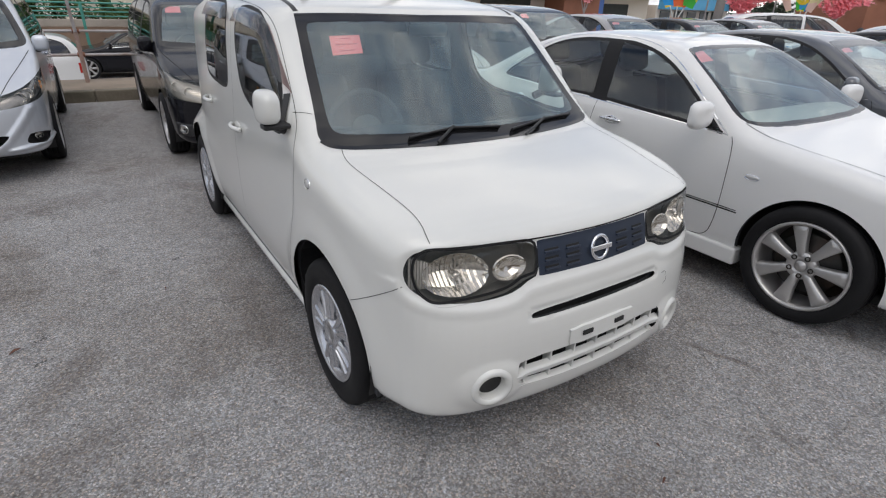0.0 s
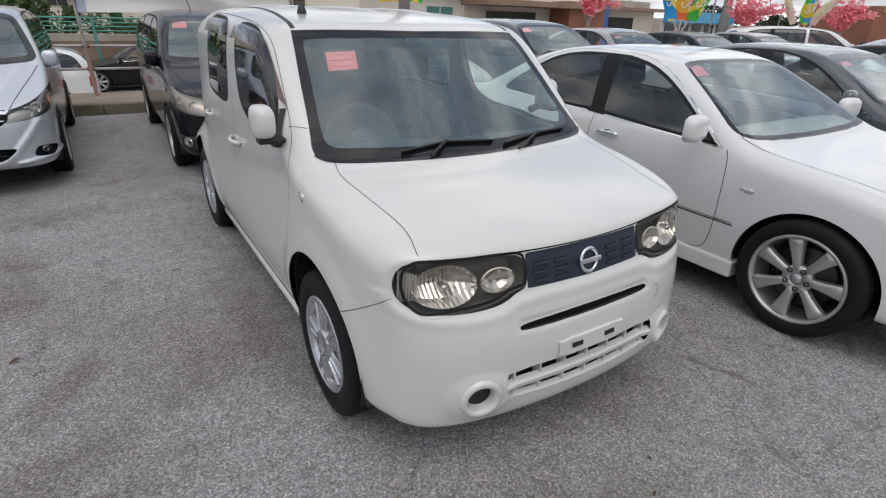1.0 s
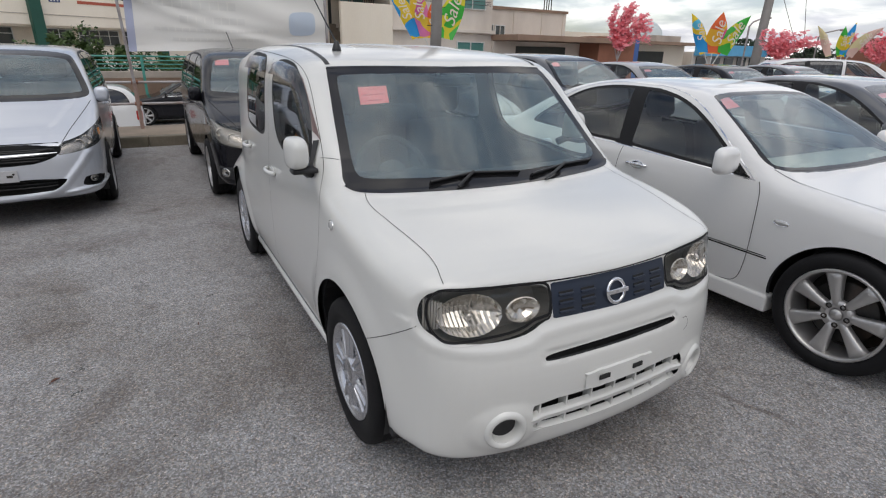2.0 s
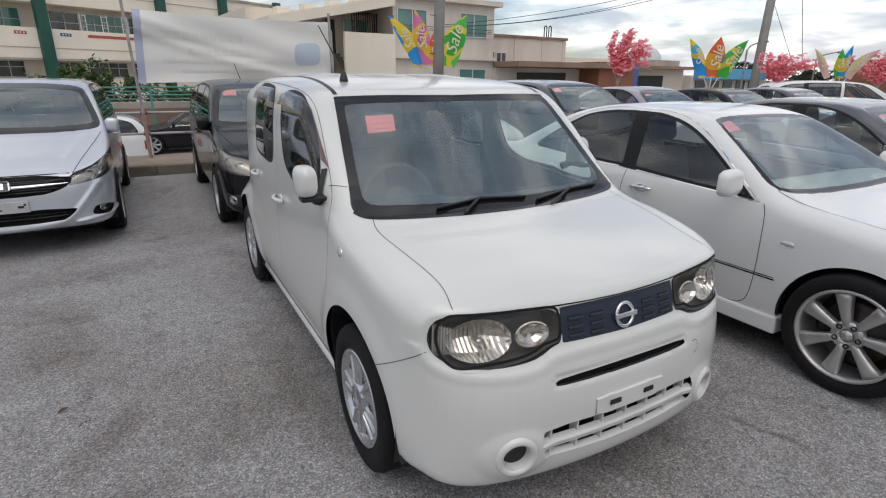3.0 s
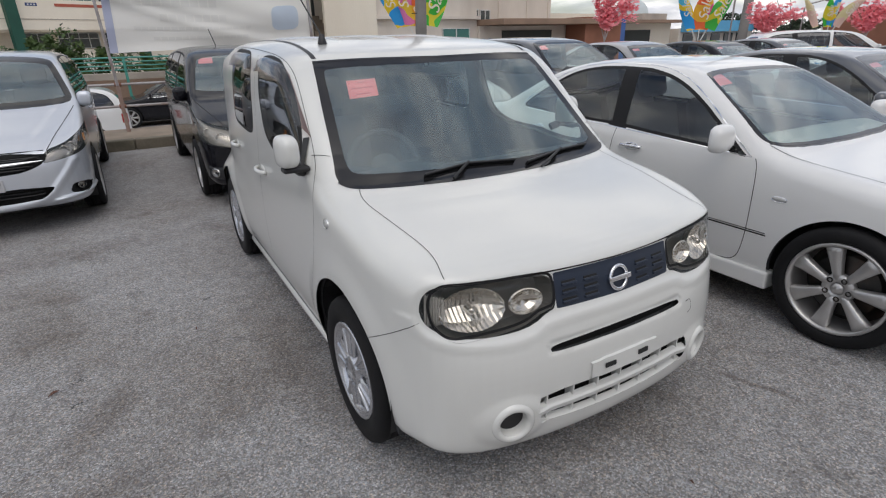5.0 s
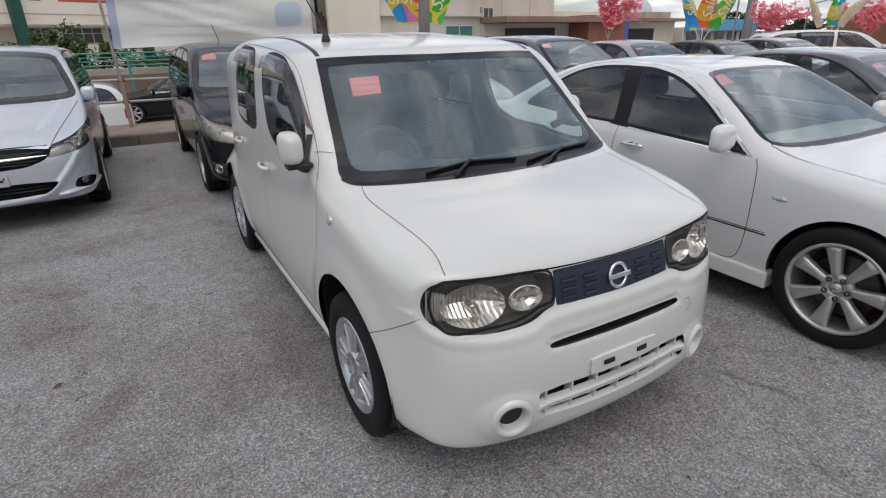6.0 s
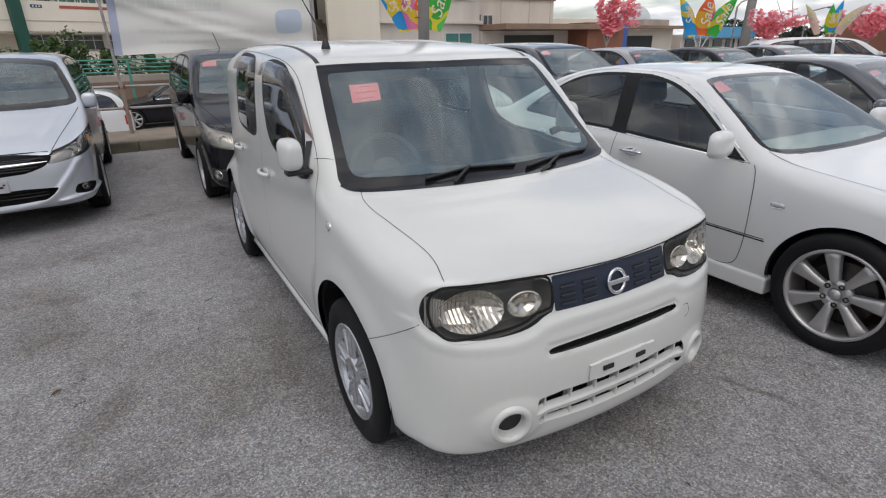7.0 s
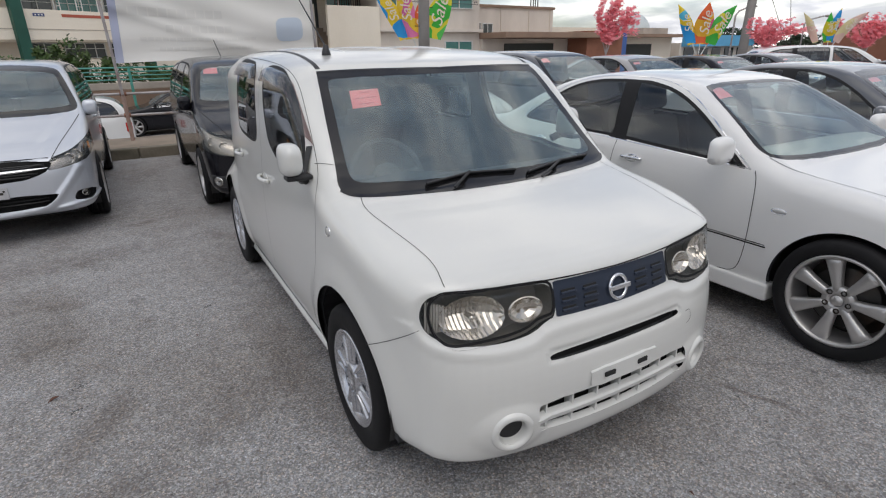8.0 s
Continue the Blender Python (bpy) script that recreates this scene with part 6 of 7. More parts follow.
        tail = bmesh.new()
        box(tail, -0.08, 0.08, -0.12, 0.12, -0.03, 0.016, 0.012)
        tail.transform(lamp_m)
        part("tail_lamp", tail, TAIL_RED, root, "red tail lamp")
        pocket = part("fog_lamp_pocket", bm, BLACK_PLASTIC, root, "black fog lamp pocket")
        bm = bmesh.new()
        revolve(bm, [(0.040, 0.0), (0.042, 0.010), (0.034, 0.012), (0.020, 0.004), (0.0005, 0.002)], 24, "z")
        bm.transform(m2 @ pose(0.01 * s, 0, -0.030 if face else 0.003) @ Matrix.Diagonal((1.25, 0.9, 1, 1) if face else (1.5, 1.1, 1, 1)))
        part("fog_lamp", bm, MIRROR, pocket, "round clear fog lamp", True)
    seams(shell, root, [[(-0.76, 1.02, 1.055), (-0.74, 0.92, 1.028), (-0.66, 0.55, 0.93), (-0.565, 0.22, 0.80), (-0.525, 0.13, 0.752)], [(-0.82, 1.27, 1.03), (-0.845, 1.27, 0.80), (-0.84, 1.30, 0.40)], [(-0.83, 2.51, 1.03), (-0.85, 2.51, 0.70), (-0.84, 2.48, 0.32)]], 0.007)
    if face:
        part("intake_recess", boxed(-0.6, 0.6, 0.15, 0.26, 0.30, 0.52), SEAM, root)
        part("grille_recess", boxed(-0.5, 0.5, 0.13, 0.24, 0.55, 0.76), SEAM, root)
        for z, w in ((0.722, 0.47), (0.700, 0.47), (0.632, 0.40), (0.608, 0.34)):
            xs = np.linspace(-w, w, 21)
            p = shell.onto(np.stack([xs, np.full(21, 0.05), z + 0.02 * xs * xs], 1), 4) + (0, 0.022, 0)
            bm = bmesh.new()
            tube(bm, [tuple(q) for q in p], 0.007, 8)
            part("grille_bar", bm, BLACK_PLASTIC, root, "", True)
        xs = np.linspace(-0.485, 0.485, 41)
        rows = []
        for h, lift in ((0.020, -0.020), (0.015, -0.004), (0.0, 0.004), (-0.014, -0.004), (-0.018, -0.020)):
            hh = h * (1 - 0.55 * (np.abs(xs) / 0.485) ** 4)
            p = shell.onto(np.stack([xs, np.full(41, 0.05), 0.663 + 0.09 * xs * xs + hh], 1), 4)
            rows.append(p - (0, lift, 0))
        part_mesh("chrome_wing", np.concatenate(rows), [(r * 41 + k, r * 41 + k + 1, (r + 1) * 41 + k + 1, (r + 1) * 41 + k) for r in range(4) for k in range(40)], CHROME, root, "broad chrome grille wing")
        for z in (0.425, 0.395, 0.365):
            xs = np.linspace(-0.43, 0.43, 15)
            p = shell.onto(np.stack([xs, np.full(15, 0.05), np.full(15, z)], 1), 4) + (0, 0.060, 0)
            bm = bmesh.new()
            tube(bm, [tuple(q) for q in p], 0.008, 6)
            part("intake_bar", bm, BLACK_PLASTIC, root)
        m2 = at_skin(shell, (0, 0.05, 0.675), 0.02)
        bm = bmesh.new()
        box(bm, -0.058, 0.058, -0.048, 0.048, -0.006, 0.006, 0.018)
        bm.transform(m2)
        badge = part("badge", bm, CHROME, root, "plain chrome badge")
        bm = bmesh.new()
        box(bm, -0.044, 0.044, -0.034, 0.034, 0.004, 0.0075, 0.006)
        bm.transform(m2)
        part("badge_field", bm, FRIT, badge)
        bm = bmesh.new()
        box(bm, -0.012, 0.012, -0.030, 0.030, 0.006, 0.010, 0.003)
        bm.transform(m2)
        part("badge_shape", bm, CHROME, badge)
        m2 = at_skin(shell, (0, 0.0, 0.495), 0.012)
        bm = bmesh.new()
        box(bm, -0.165, 0.165, -0.052, 0.052, -0.010, 0.000, 0.004)
        bm.transform(m2)
        plate = part("plate_holder", bm, PLATE_GREY, root, "worn pale grey plate holder with no plate")
        for dx, dz, r in ((-0.04, -0.018, 0.008), (0.135, 0.02, 0.009), (-0.135, 0.02, 0.009)):
            bm = bmesh.new()
            revolve(bm, [(r, -0.002), (r, 0.003), (r * 0.6, 0.004), (0.0005, 0.004)], 12, "z")
            bm.transform(m2 @ pose(dx, dz, 0))
            part("bolt", bm, DARK_METAL, plate, "", True)
        for dx in (-0.09, 0.105):
            bm = bmesh.new()
            box(bm, dx - 0.022, dx + 0.022, -0.010, 0.011, -0.004, 0.0012, 0.001)
            bm.transform(m2)
            part("plate_slot", bm, DARK_METAL, plate)
    if sheet:
        price_sheet(shell, root, [(-0.545, 1.735, 1.452), (-0.39, 1.735, 1.456), (-0.405, 1.62, 1.385), (-0.565, 1.62, 1.38)], bars=False)
    return root


saloon("saloon_car", "white saloon car with alloy wheels and a pink price sheet", pose(2.49, -0.90, LEVEL), WHITE_SEDAN, "glossy white bodywork", 0.017, near=True)
silver = van("people_carrier", "silver people carrier with a wide chrome-barred grille", pose(-2.64, 4.72, LEVEL), SILVER, "silver metallic bodywork", 0.017, face=True, sheet=False, lamp=CARRIER_LAMP)
SILVER_SHELL = Shell(VAN_SIDE, VAN_FRONT, VAN_PLAN, 0.09, 0.08, 0.03)
for s in (-1, 1):
    m = at_skin(SILVER_SHELL, (s * 0.815, 0.50, 0.80), -0.006)
    bm = bmesh.new()
    box(bm, -0.03, 0.03, -0.035, 0.035, -0.005, 0.006, 0.01)
    bm.transform(m)
    part("turn_lamp", bm, AMBER, silver, "amber corner turn lamp")
black_van = van("minivan", "black minivan with a pink price sheet and pale headlamps", pose(0.0, 4.45, LEVEL), BLACK_PAINT, "glossy black bodywork", 0.024, lamp=TALL_LAMP, housing=LAMP_PALE)
bm = bmesh.new()
tube(bm, [(-0.20, 2.55, 1.60), (-0.24, 2.68, 1.80)], 0.006, 6)
part("roof_aerial", bm, BLACK_PLASTIC, black_van)
van("minivan", "pale silver minivan behind the white compact", pose(2.65, 4.9, LEVEL), BEIGE_PAINT, "pale silver bodywork", 0.04)
van("sport_utility_car", "charcoal sport utility car with a pink price sheet", pose(5.27, 4.5, LEVEL), DARK_GREY_PAINT, "charcoal metallic bodywork", 0.035)
saloon("hatchback", "silver hatchback with a pink price sheet", pose(7.47, 4.22, LEVEL + 0.04), BEIGE_PAINT, "pale metallic bodywork", 0.035)
saloon("saloon_car", "dark saloon car with a pink price sheet in the back row", pose(9.98, 4.2, LEVEL), BLACK_PAINT, "black bodywork", 0.04)
saloon("saloon_car", "black saloon car at the end of the back row", pose(12.6, 4.3, LEVEL), DARK_GREY_PAINT, "dark bodywork", 0.045)
saloon("saloon_car", "dark grey saloon car with grey mirrors and a pink price sheet", pose(5.03, -0.65, LEVEL), DARK_GREY_PAINT, "dark grey bodywork", 0.03)
saloon("saloon_car", "black saloon car in the front row", pose(7.6, -0.9, LEVEL), BLACK_PAINT, "black bodywork", 0.045)
van("minivan", "white minivan parked across the far row", pose(19.2, 6.4, LEVEL, 0, 0, 48.6), WHITE_SEDAN, "white bodywork", 0.045, sheet=False)
saloon("saloon_car", "silver saloon car beyond the far row", pose(14.2, 1.2, LEVEL, 0, 0, 20), SILVER, "silver bodywork", 0.05, sheet=False)
van("hatchback", "cream hatchback on the street below the lot", pose(-6.02, 16.2, LOW, 0, 0, -90), WHITE_SEDAN, "cream white bodywork", 0.045, sheet=False, group="cars on the street")
saloon("saloon_car", "black saloon car on the street below the lot", pose(-2.26, 20.45, LOW, 0, 0, -90), BLACK_PAINT, "black bodywork", 0.045, sheet=False, group="cars on the street")

# ---- kerb, pipe rail and banner behind the lot ----
kerb = thing("kerb", "low weathered concrete kerb behind the parked cars", "kerb", kind="structure")
x = -14.0
while x < 30:
    bm = boxed(x + 0.004, x + 1.796, 9.14, 9.34, -0.05, 0.155, 0.02)
    part("kerb_stone", bm, KERB_STONE, kerb)
    x += 1.8
for x0, x1, y1 in ((-14, 8.0, 10.84), (8.003, 30, 13.1)):
    part("kerb_bed", boxed(x0, x1, 9.343, y1, -0.05, 0.13), CONCRETE, kerb, "dusty brown concrete strip")
rail = thing("pipe_rail", "galvanised two-pipe rail on a rusty post", "railing")
for px in (-6.3, -3.9, -1.455, 1.0, 3.5, 6.0):
    bm = bmesh.new()
    tube(bm, [(px, 10.4, 0.10), (px - 0.008, 10.4, 1.0)], 0.036, 10)
    part("post", bm, WORN_POST, rail, "worn rusty steel post")
for z in (0.965, 0.585):
    bm = bmesh.new()
    tube(bm, [(-9, 10.42, z + 0.01), (-1.455, 10.42, z), (8, 10.42, z - 0.03)], 0.024, 10)
    part("rail", bm, GALVANISED, rail, "pale galvanised pipe")
    for px in (-3.9, -1.455, 1.0):
        bm = bmesh.new()
        tube(bm, [(px - 0.055, 10.42, z), (px + 0.055, 10.42, z)], 0.040, 12)
        part("clamp", bm, RUST, rail)

banner = thing("banner", "white cloth banner with faint see-through print", "banner")
for (x0, z0), (x1, z1) in (((-1.462, 0.95), (-1.535, 3.05)), ((2.20, 0.10), (2.17, 2.86))):
    bm = bmesh.new()
    tube(bm, [(x0, 10.36, z0), (x1, 10.36, z1)], 0.026, 10)
    part("pole", bm, GALVANISED, banner, "grey steel banner pole")


def banner_at(u, v):
    """u from left to right, v from top to bottom."""
    top = 2.74 - 0.05 * u - 0.16 * u * (1 - u)
    low = 1.49 + 0.10 * u
    x = -1.385 + (2.165 + 1.385) * u - 0.07 * v * (1 - u)
    fold = 0.030 * math.sin(7 * u + 6 * v) * v + 0.055 * math.exp(-((v - 0.10 - 0.75 * u) / 0.10) ** 2) * (1 - u) + 0.040 * math.exp(-((v - 0.25 - 0.9 * u) / 0.08) ** 2) * (1 - u) + 0.018 * math.sin(11 * v - 3 * u + 2 * math.sin(5 * u)) + 0.03 * math.sin(2.6 * u + 1)
    sag = 0.05 * math.sin(math.pi * u) * math.sin(math.pi * v)
    return Vector((x, 10.36 - fold, top + (low - top) * v - sag))


n1, n2 = 70, 36
verts = [banner_at(i / n1, j / n2) for i in range(n1 + 1) for j in range(n2 + 1)]
faces = [(i * (n2 + 1) + j, (i + 1) * (n2 + 1) + j, (i + 1) * (n2 + 1) + j + 1, i * (n2 + 1) + j + 1) for i in range(n1) for j in range(n2)]
part_mesh("cloth", verts, faces, BANNER, banner, "creased white cloth")
def on_banner(name, u0, u1, v0, v1, mat, label=""):
    k, m = 16, max(2, int(abs(v1 - v0) * 36))
    vs = [banner_at(u0 + (u1 - u0) * i / k, v0 + (v1 - v0) * j / m) + Vector((0, -0.006, 0)) for i in range(k + 1) for j in range(m + 1)]
    fs = [(i * (m + 1) + j, (i + 1) * (m + 1) + j, (i + 1) * (m + 1) + j + 1, i * (m + 1) + j + 1) for i in range(k) for j in range(m)]
    part_mesh(name, vs, fs, mat, banner, label)
on_banner("side_hem", 0.0, 0.035, 0.0, 1.0, BLUE_STRIPE, "bluish side hem")
for row, (u0, u1, v0, v1, count) in enumerate(((0.04, 0.52, 0.24, 0.35, 11), (0.24, 0.56, 0.46, 0.56, 8), (0.12, 0.68, 0.64, 0.69, 17), (0.20, 0.66, 0.79, 0.84, 14))):
    for k in range(count):
        a = u0 + (u1 - u0) * k / count
        on_banner("print_bar", a, a + (u1 - u0) / count * 0.86, v0, v1, FAINT)
verts = [banner_at(0.865, 0.55) + Vector((0, -0.006, 0))]
for r in (0.5, 1.0):
    for k in range(24):
        a = 2 * math.pi * k / 24
        c, q = math.copysign(abs(math.cos(a)) ** 0.5, math.cos(a)), math.copysign(abs(math.sin(a)) ** 0.5, math.sin(a))
        verts.append(banner_at(0.865 + 0.075 * r * c, 0.55 + 0.20 * r * q) + Vector((0, -0.006, 0)))
part_mesh("logo_shape", verts, [(0, 1 + k, 1 + (k + 1) % 24) for k in range(24)] + [(1 + k, 25 + k, 25 + (k + 1) % 24, 1 + (k + 1) % 24) for k in range(24)], FAINT_BLUE, banner, "faint blue logo patch")

# ---- green mesh fence and shrubs across the street ----
fence = thing("mesh_fence", "sea-green steel fence across the street", "fence")
for k in range(9):
    px = -7.6 + 2.15 * k
    y = 22.37 - 0.0853 * (px + 7.6)
    part("post", boxed(px - 0.045, px + 0.045, y - 0.05, y + 0.03, LOW, 1.27, 0.006), TEAL_PAINT, fence)
for z, r in ((1.24, 0.035), (1.10, 0.024), (0.97, 0.024), (0.83, 0.024)):
    bm = bmesh.new()
    tube(bm, [(-8, 22.4, z), (9, 20.95, z)], r, 6)
    part("rail", bm, TEAL_PAINT, fence)
garden_wall = thing("garden_wall", "low cream wall on a dark plinth under the green fence", "wall", kind="structure")
part("low_wall", boxed(-9, 10, 22.6, 22.8, 0.46, 0.70, 0.01), TAN_ROOF, garden_wall)
# added base: stands in for the unclear dark brown band below the wall
part("plinth", boxed(-9, 10, 22.56, 22.84, LOW, 0.456), BROWN_EDGE, garden_wall, "dark stained plinth")


def leaf_cloud(rng, centre, size, count, leaf, squash=1.0):
    """Many small bent leaves round a few clump centres."""
    verts, faces = [], []
    clumps = [(Vector(centre) + Vector((rng.gauss(0, 0.42) * size[0], rng.gauss(0, 0.42) * size[1], rng.gauss(0, 0.36) * size[2])), rng.uniform(0.16, 0.42)) for _ in range(max(6, count // 60))]
    for _ in range(count):
        c, r = rng.choice(clumps)
        d = Vector((rng.gauss(0, 1), rng.gauss(0, 1), rng.gauss(0, 1)))
        d.normalize()
        p = c + Vector((d.x * size[0], d.y * size[1], d.z * size[2])) * r * rng.uniform(0.5, 1.0)
        a = Vector((rng.gauss(0, 1), rng.gauss(0, 1), rng.gauss(0, 0.7))).normalized()
        b = a.cross(d).normalized() if a.cross(d).length > 1e-3 else Vector((1, 0, 0))
        L = leaf * rng.uniform(0.6, 1.3)
        i = len(verts)
        verts += [p - a * L, p + b * L * 0.42 + d * L * 0.12, p + a * L, p - b * L * 0.42 + d * L * 0.12]
        faces += [(i, i + 1, i + 2), (i, i + 2, i + 3)]
    return verts, faces


def tree(name, label, base, height, size, count, leaf, mat, seed, group=""):
    rng = random.Random(seed)
    root = thing(name, label, "tree" if "tree" in name else "shrub", pose(*base), group)
    bm = bmesh.new()
    tube(bm, [(0, 0, -0.05), (0.03 * height, 0, height * 0.35), (0.0, 0.02, height * 0.7)], 0.035 * height ** 0.5, 8, radius_end=0.012)
    trunk = part("trunk", bm, BARK, root)
    for k in range(5):
        a = rng.uniform(0, 6.28)
        h = height * rng.uniform(0.3, 0.6)
        bm = bmesh.new()
        tube(bm, [(0.02, 0, h), (size[0] * 0.4 * math.cos(a), size[1] * 0.4 * math.sin(a), h + height * 0.18), (size[0] * 0.6 * math.cos(a), size[1] * 0.6 * math.sin(a), h + height * 0.32)], 0.018 * height ** 0.5, 6, radius_end=0.006)
        part("limb", bm, BARK, trunk)
    v, f = leaf_cloud(rng, (0, 0, height * 0.68), size, count, leaf)
    part_mesh("crown", v, f, mat, root, "", False)
    return root


for k, (bx, by, bz, h, w, n) in enumerate(((-4.1, 24.4, LOW, 2.9, 1.1, 900), (-3.0, 24.8, LOW, 3.2, 1.2, 1100), (-1.9, 24.3, LOW, 2.7, 1.0, 900), (-0.9, 24.6, LOW, 2.6, 1.1, 900), (0.3, 24.2, LOW, 2.4, 1.1, 800), (-5.6, 25.2, LOW, 2.6, 1.2, 700), (1.5, 24.0, LOW, 2.4, 1.2, 700))):
    shrub = tree("shrub", "leafy green shrub behind the fence" if k not in (2, 3) else "flowering shrub with white blossoms behind the fence", (bx, by, bz), h, (w, 0.7, h * 0.36), n, 0.11, LEAF, 40 + k, "shrubs along the fence")
    if k in (2, 3):
        v, f = leaf_cloud(random.Random(90 + k), (bx, by - 0.5, bz + h * 0.62), (w * 0.8, 0.3, h * 0.25), 160, 0.06)
        part_mesh("flowers", [Vector(q) - Vector((bx, by, bz)) for q in v], f, WHITE_PETAL, shrub, "white blossoms", False)["kind"] = "stuff"

# ---- the school across the street: two storeys of galleries ----
school = thing("school_building", "cream two-storey school with dark green columns", "building", pose(-5.092, 42.976, 0, 0, 0, 28.41))
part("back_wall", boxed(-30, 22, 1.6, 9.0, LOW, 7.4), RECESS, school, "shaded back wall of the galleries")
part("roof_parapet", boxed(-30, 18.6, 0.0, 10.0, 5.95, 7.55, 0.03), CREAM_WALL, school, "cream roof parapet")
part("roof_edge", boxed(5.5, 18.7, -0.12, 10.0, 7.55, 7.72), TAN_ROOF, school)
part("parapet_line", boxed(-30, 18.6, -0.03, -0.003, 6.78, 6.83), TAN_ROOF, school)
part("gallery_wall", boxed(-30, 18.6, 0.0, 0.22, 2.70, 4.50, 0.02), CREAM_WALL, school, "cream gallery balustrade")
part("gallery_line", boxed(-30, 18.6, -0.03, -0.003, 3.32, 3.36), TAN_ROOF, school)
part("gallery_floor", boxed(-30, 18.6, 0.22, 1.6, 2.60, 2.80), CREAM_WALL, school)
part("plinth", boxed(-30, 18.6, 0.9, 1.6, LOW, 1.5), CREAM_WALL, school)
for k, cx in enumerate((-14.6, -8.0, -1.4, 6.44, 11.7, 17.25)):
    part("column", boxed(cx - 0.33, cx + 0.33, -0.42, 0.0, LOW, 7.9, 0.03), GREEN_PAINT, school, "dark green column")


def window(parent, x0, x1, y, z0, z1, panes, frame_mat, pane_mat, depth=0.10, bar=0.05, mid=None):
    """A framed window standing on the plane y, facing -y."""
    w = new("window")
    w.parent = parent
    f = y - depth
    for a in ((x0, x1, z1 - bar, z1), (x0, x1, z0, z0 + bar), (x0, x0 + bar, z0 + bar, z1 - bar), (x1 - bar, x1, z0 + bar, z1 - bar)):
        part("frame", boxed(a[0], a[1], f, y, a[2], a[3]), frame_mat, w)
    for k in range(panes):
        p0, p1 = x0 + bar + (x1 - x0 - 2 * bar) * k / panes, x0 + bar + (x1 - x0 - 2 * bar) * (k + 1) / panes
        part("pane", boxed(p0 + 0.004, p1 - 0.004, f + 0.05, f + 0.06, z0 + bar, z1 - bar), pane_mat, w)
        if k:
            part("mullion", boxed(p0 - bar * 0.4, p0 + bar * 0.4, f - 0.004, y, z0 + bar, z1 - bar), frame_mat, w)
    if mid:
        part("transom", boxed(x0 + bar, x1 - bar, f + 0.02, f + 0.049, mid - bar * 0.4, mid + bar * 0.4), frame_mat, w)
    return w


for k, (a, b, n) in enumerate(((-12, -9.4, 3), (-7.4, -4.9, 3), (-4.6, -1.9, 3), (-0.3, 1.5, 2), (1.7, 4.6, 4), (4.8, 6.4, 2), (8.0, 11.0, 4), (12.5, 15.5, 4))):
    window(school, a, b, 1.59, 4.45, 5.72, n, WHITE_FRAME, DARK_PANE if k % 2 else TEAL_PANE, mid=5.05)
    window(school, a - 0.1, b - 0.3, 1.59, 1.55, 2.58, n, WHITE_FRAME, DARK_PANE, mid=2.2)
for k in range(3):
    gx = 0.9 + 1.35 * k
    for d in (0, 0.34):
        part("gallery_rail_post", boxed(gx + d, gx + d + 0.05, 0.05, 0.10, 4.5, 5.6), WHITE_FRAME, school)
    for z in (4.75, 5.1, 5.45):
        part("gallery_rail_rung", boxed(gx + 0.05, gx + 0.34, 0.06, 0.09, z, z + 0.04), WHITE_FRAME, school)
for x0, x1, mat in ((-2.95, -2.3, RED_STRIP), (-0.45, 0.2, BLUE_STRIP), (1.2, 4.6, RED_STRIP), (5.2, 5.8, BLUE_STRIP), (-6.0, -5.3, BLUE_STRIP)):
    part("colour_strip", boxed(x0, x1, -0.02, -0.003, 4.09, 4.27), mat, school, "painted colour strip")
    if x1 - x0 < 1:
        for k in range(3):
            part("tile", boxed(x0 + 0.10 + 0.18 * k, x0 + 0.19 + 0.18 * k, -0.03, -0.021, 4.14, 4.22), WHITE_TILE, school)

# ---- the beige house with stair and balcony ----
house = thing("beige_house", "two-storey beige house with green-tinted windows", "building", pose(12.952, 25.176, 0, 0, 0, 6.2))
part("wall", boxed(-3.0, 3.50, 0.0, 8.0, LOW, 5.35), BEIGE_WALL, house, "stained beige wall")
part("roof_slab", boxed(-3.1, 3.85, -0.35, 8.2, 5.35, 5.62, 0.02), BEIGE_WALL, house, "flat roof slab")
part("ledge", boxed(-3.04, 3.56, -0.28, 0.0, 2.55, 2.72, 0.01), BEIGE_WALL, house, "thin ledge between the storeys")
window(house, -2.80, -1.02, 0.0, 3.74, 4.92, 2, WHITE_FRAME, TEAL_PANE, 0.08)
window(house, 1.09, 2.97, 0.0, 3.72, 4.94, 2, WHITE_FRAME, TEAL_PANE, 0.08)
window(house, 1.05, 2.95, 0.0, 1.45, 2.12, 2, WHITE_FRAME, TEAL_PANE, 0.08)
for x0 in (-2.9, 1.0):
    for z in (3.95, 4.12):
        bm = bmesh.new()
        tube(bm, [(x0, -0.25, z), (x0 + 2.15, -0.25, z)], 0.014, 6)
        part("washing_rail", bm, DARK_METAL, house)
    for xx in (x0 + 0.05, x0 + 2.1):
        bm = bmesh.new()
        tube(bm, [(xx, 0, 4.05), (xx, -0.26, 4.05), (xx, -0.26, 3.9)], 0.014, 6)
        part("rail_bracket", bm, DARK_METAL, house)
for zz in (2.9, 4.3):
    bm = bmesh.new()
    tube(bm, [(-3.02, -0.06, zz), (-3.02, -0.06, zz + 0.25)], 0.02, 6)
    part("conduit", bm, DARK_METAL, house)
wing = thing("house_wing", "beige house wing with a balcony, stair and deep eave", "building", pose(12.952, 25.176, 0, 0, 0, 6.2))
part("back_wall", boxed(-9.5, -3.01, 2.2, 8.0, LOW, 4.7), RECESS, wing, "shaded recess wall")
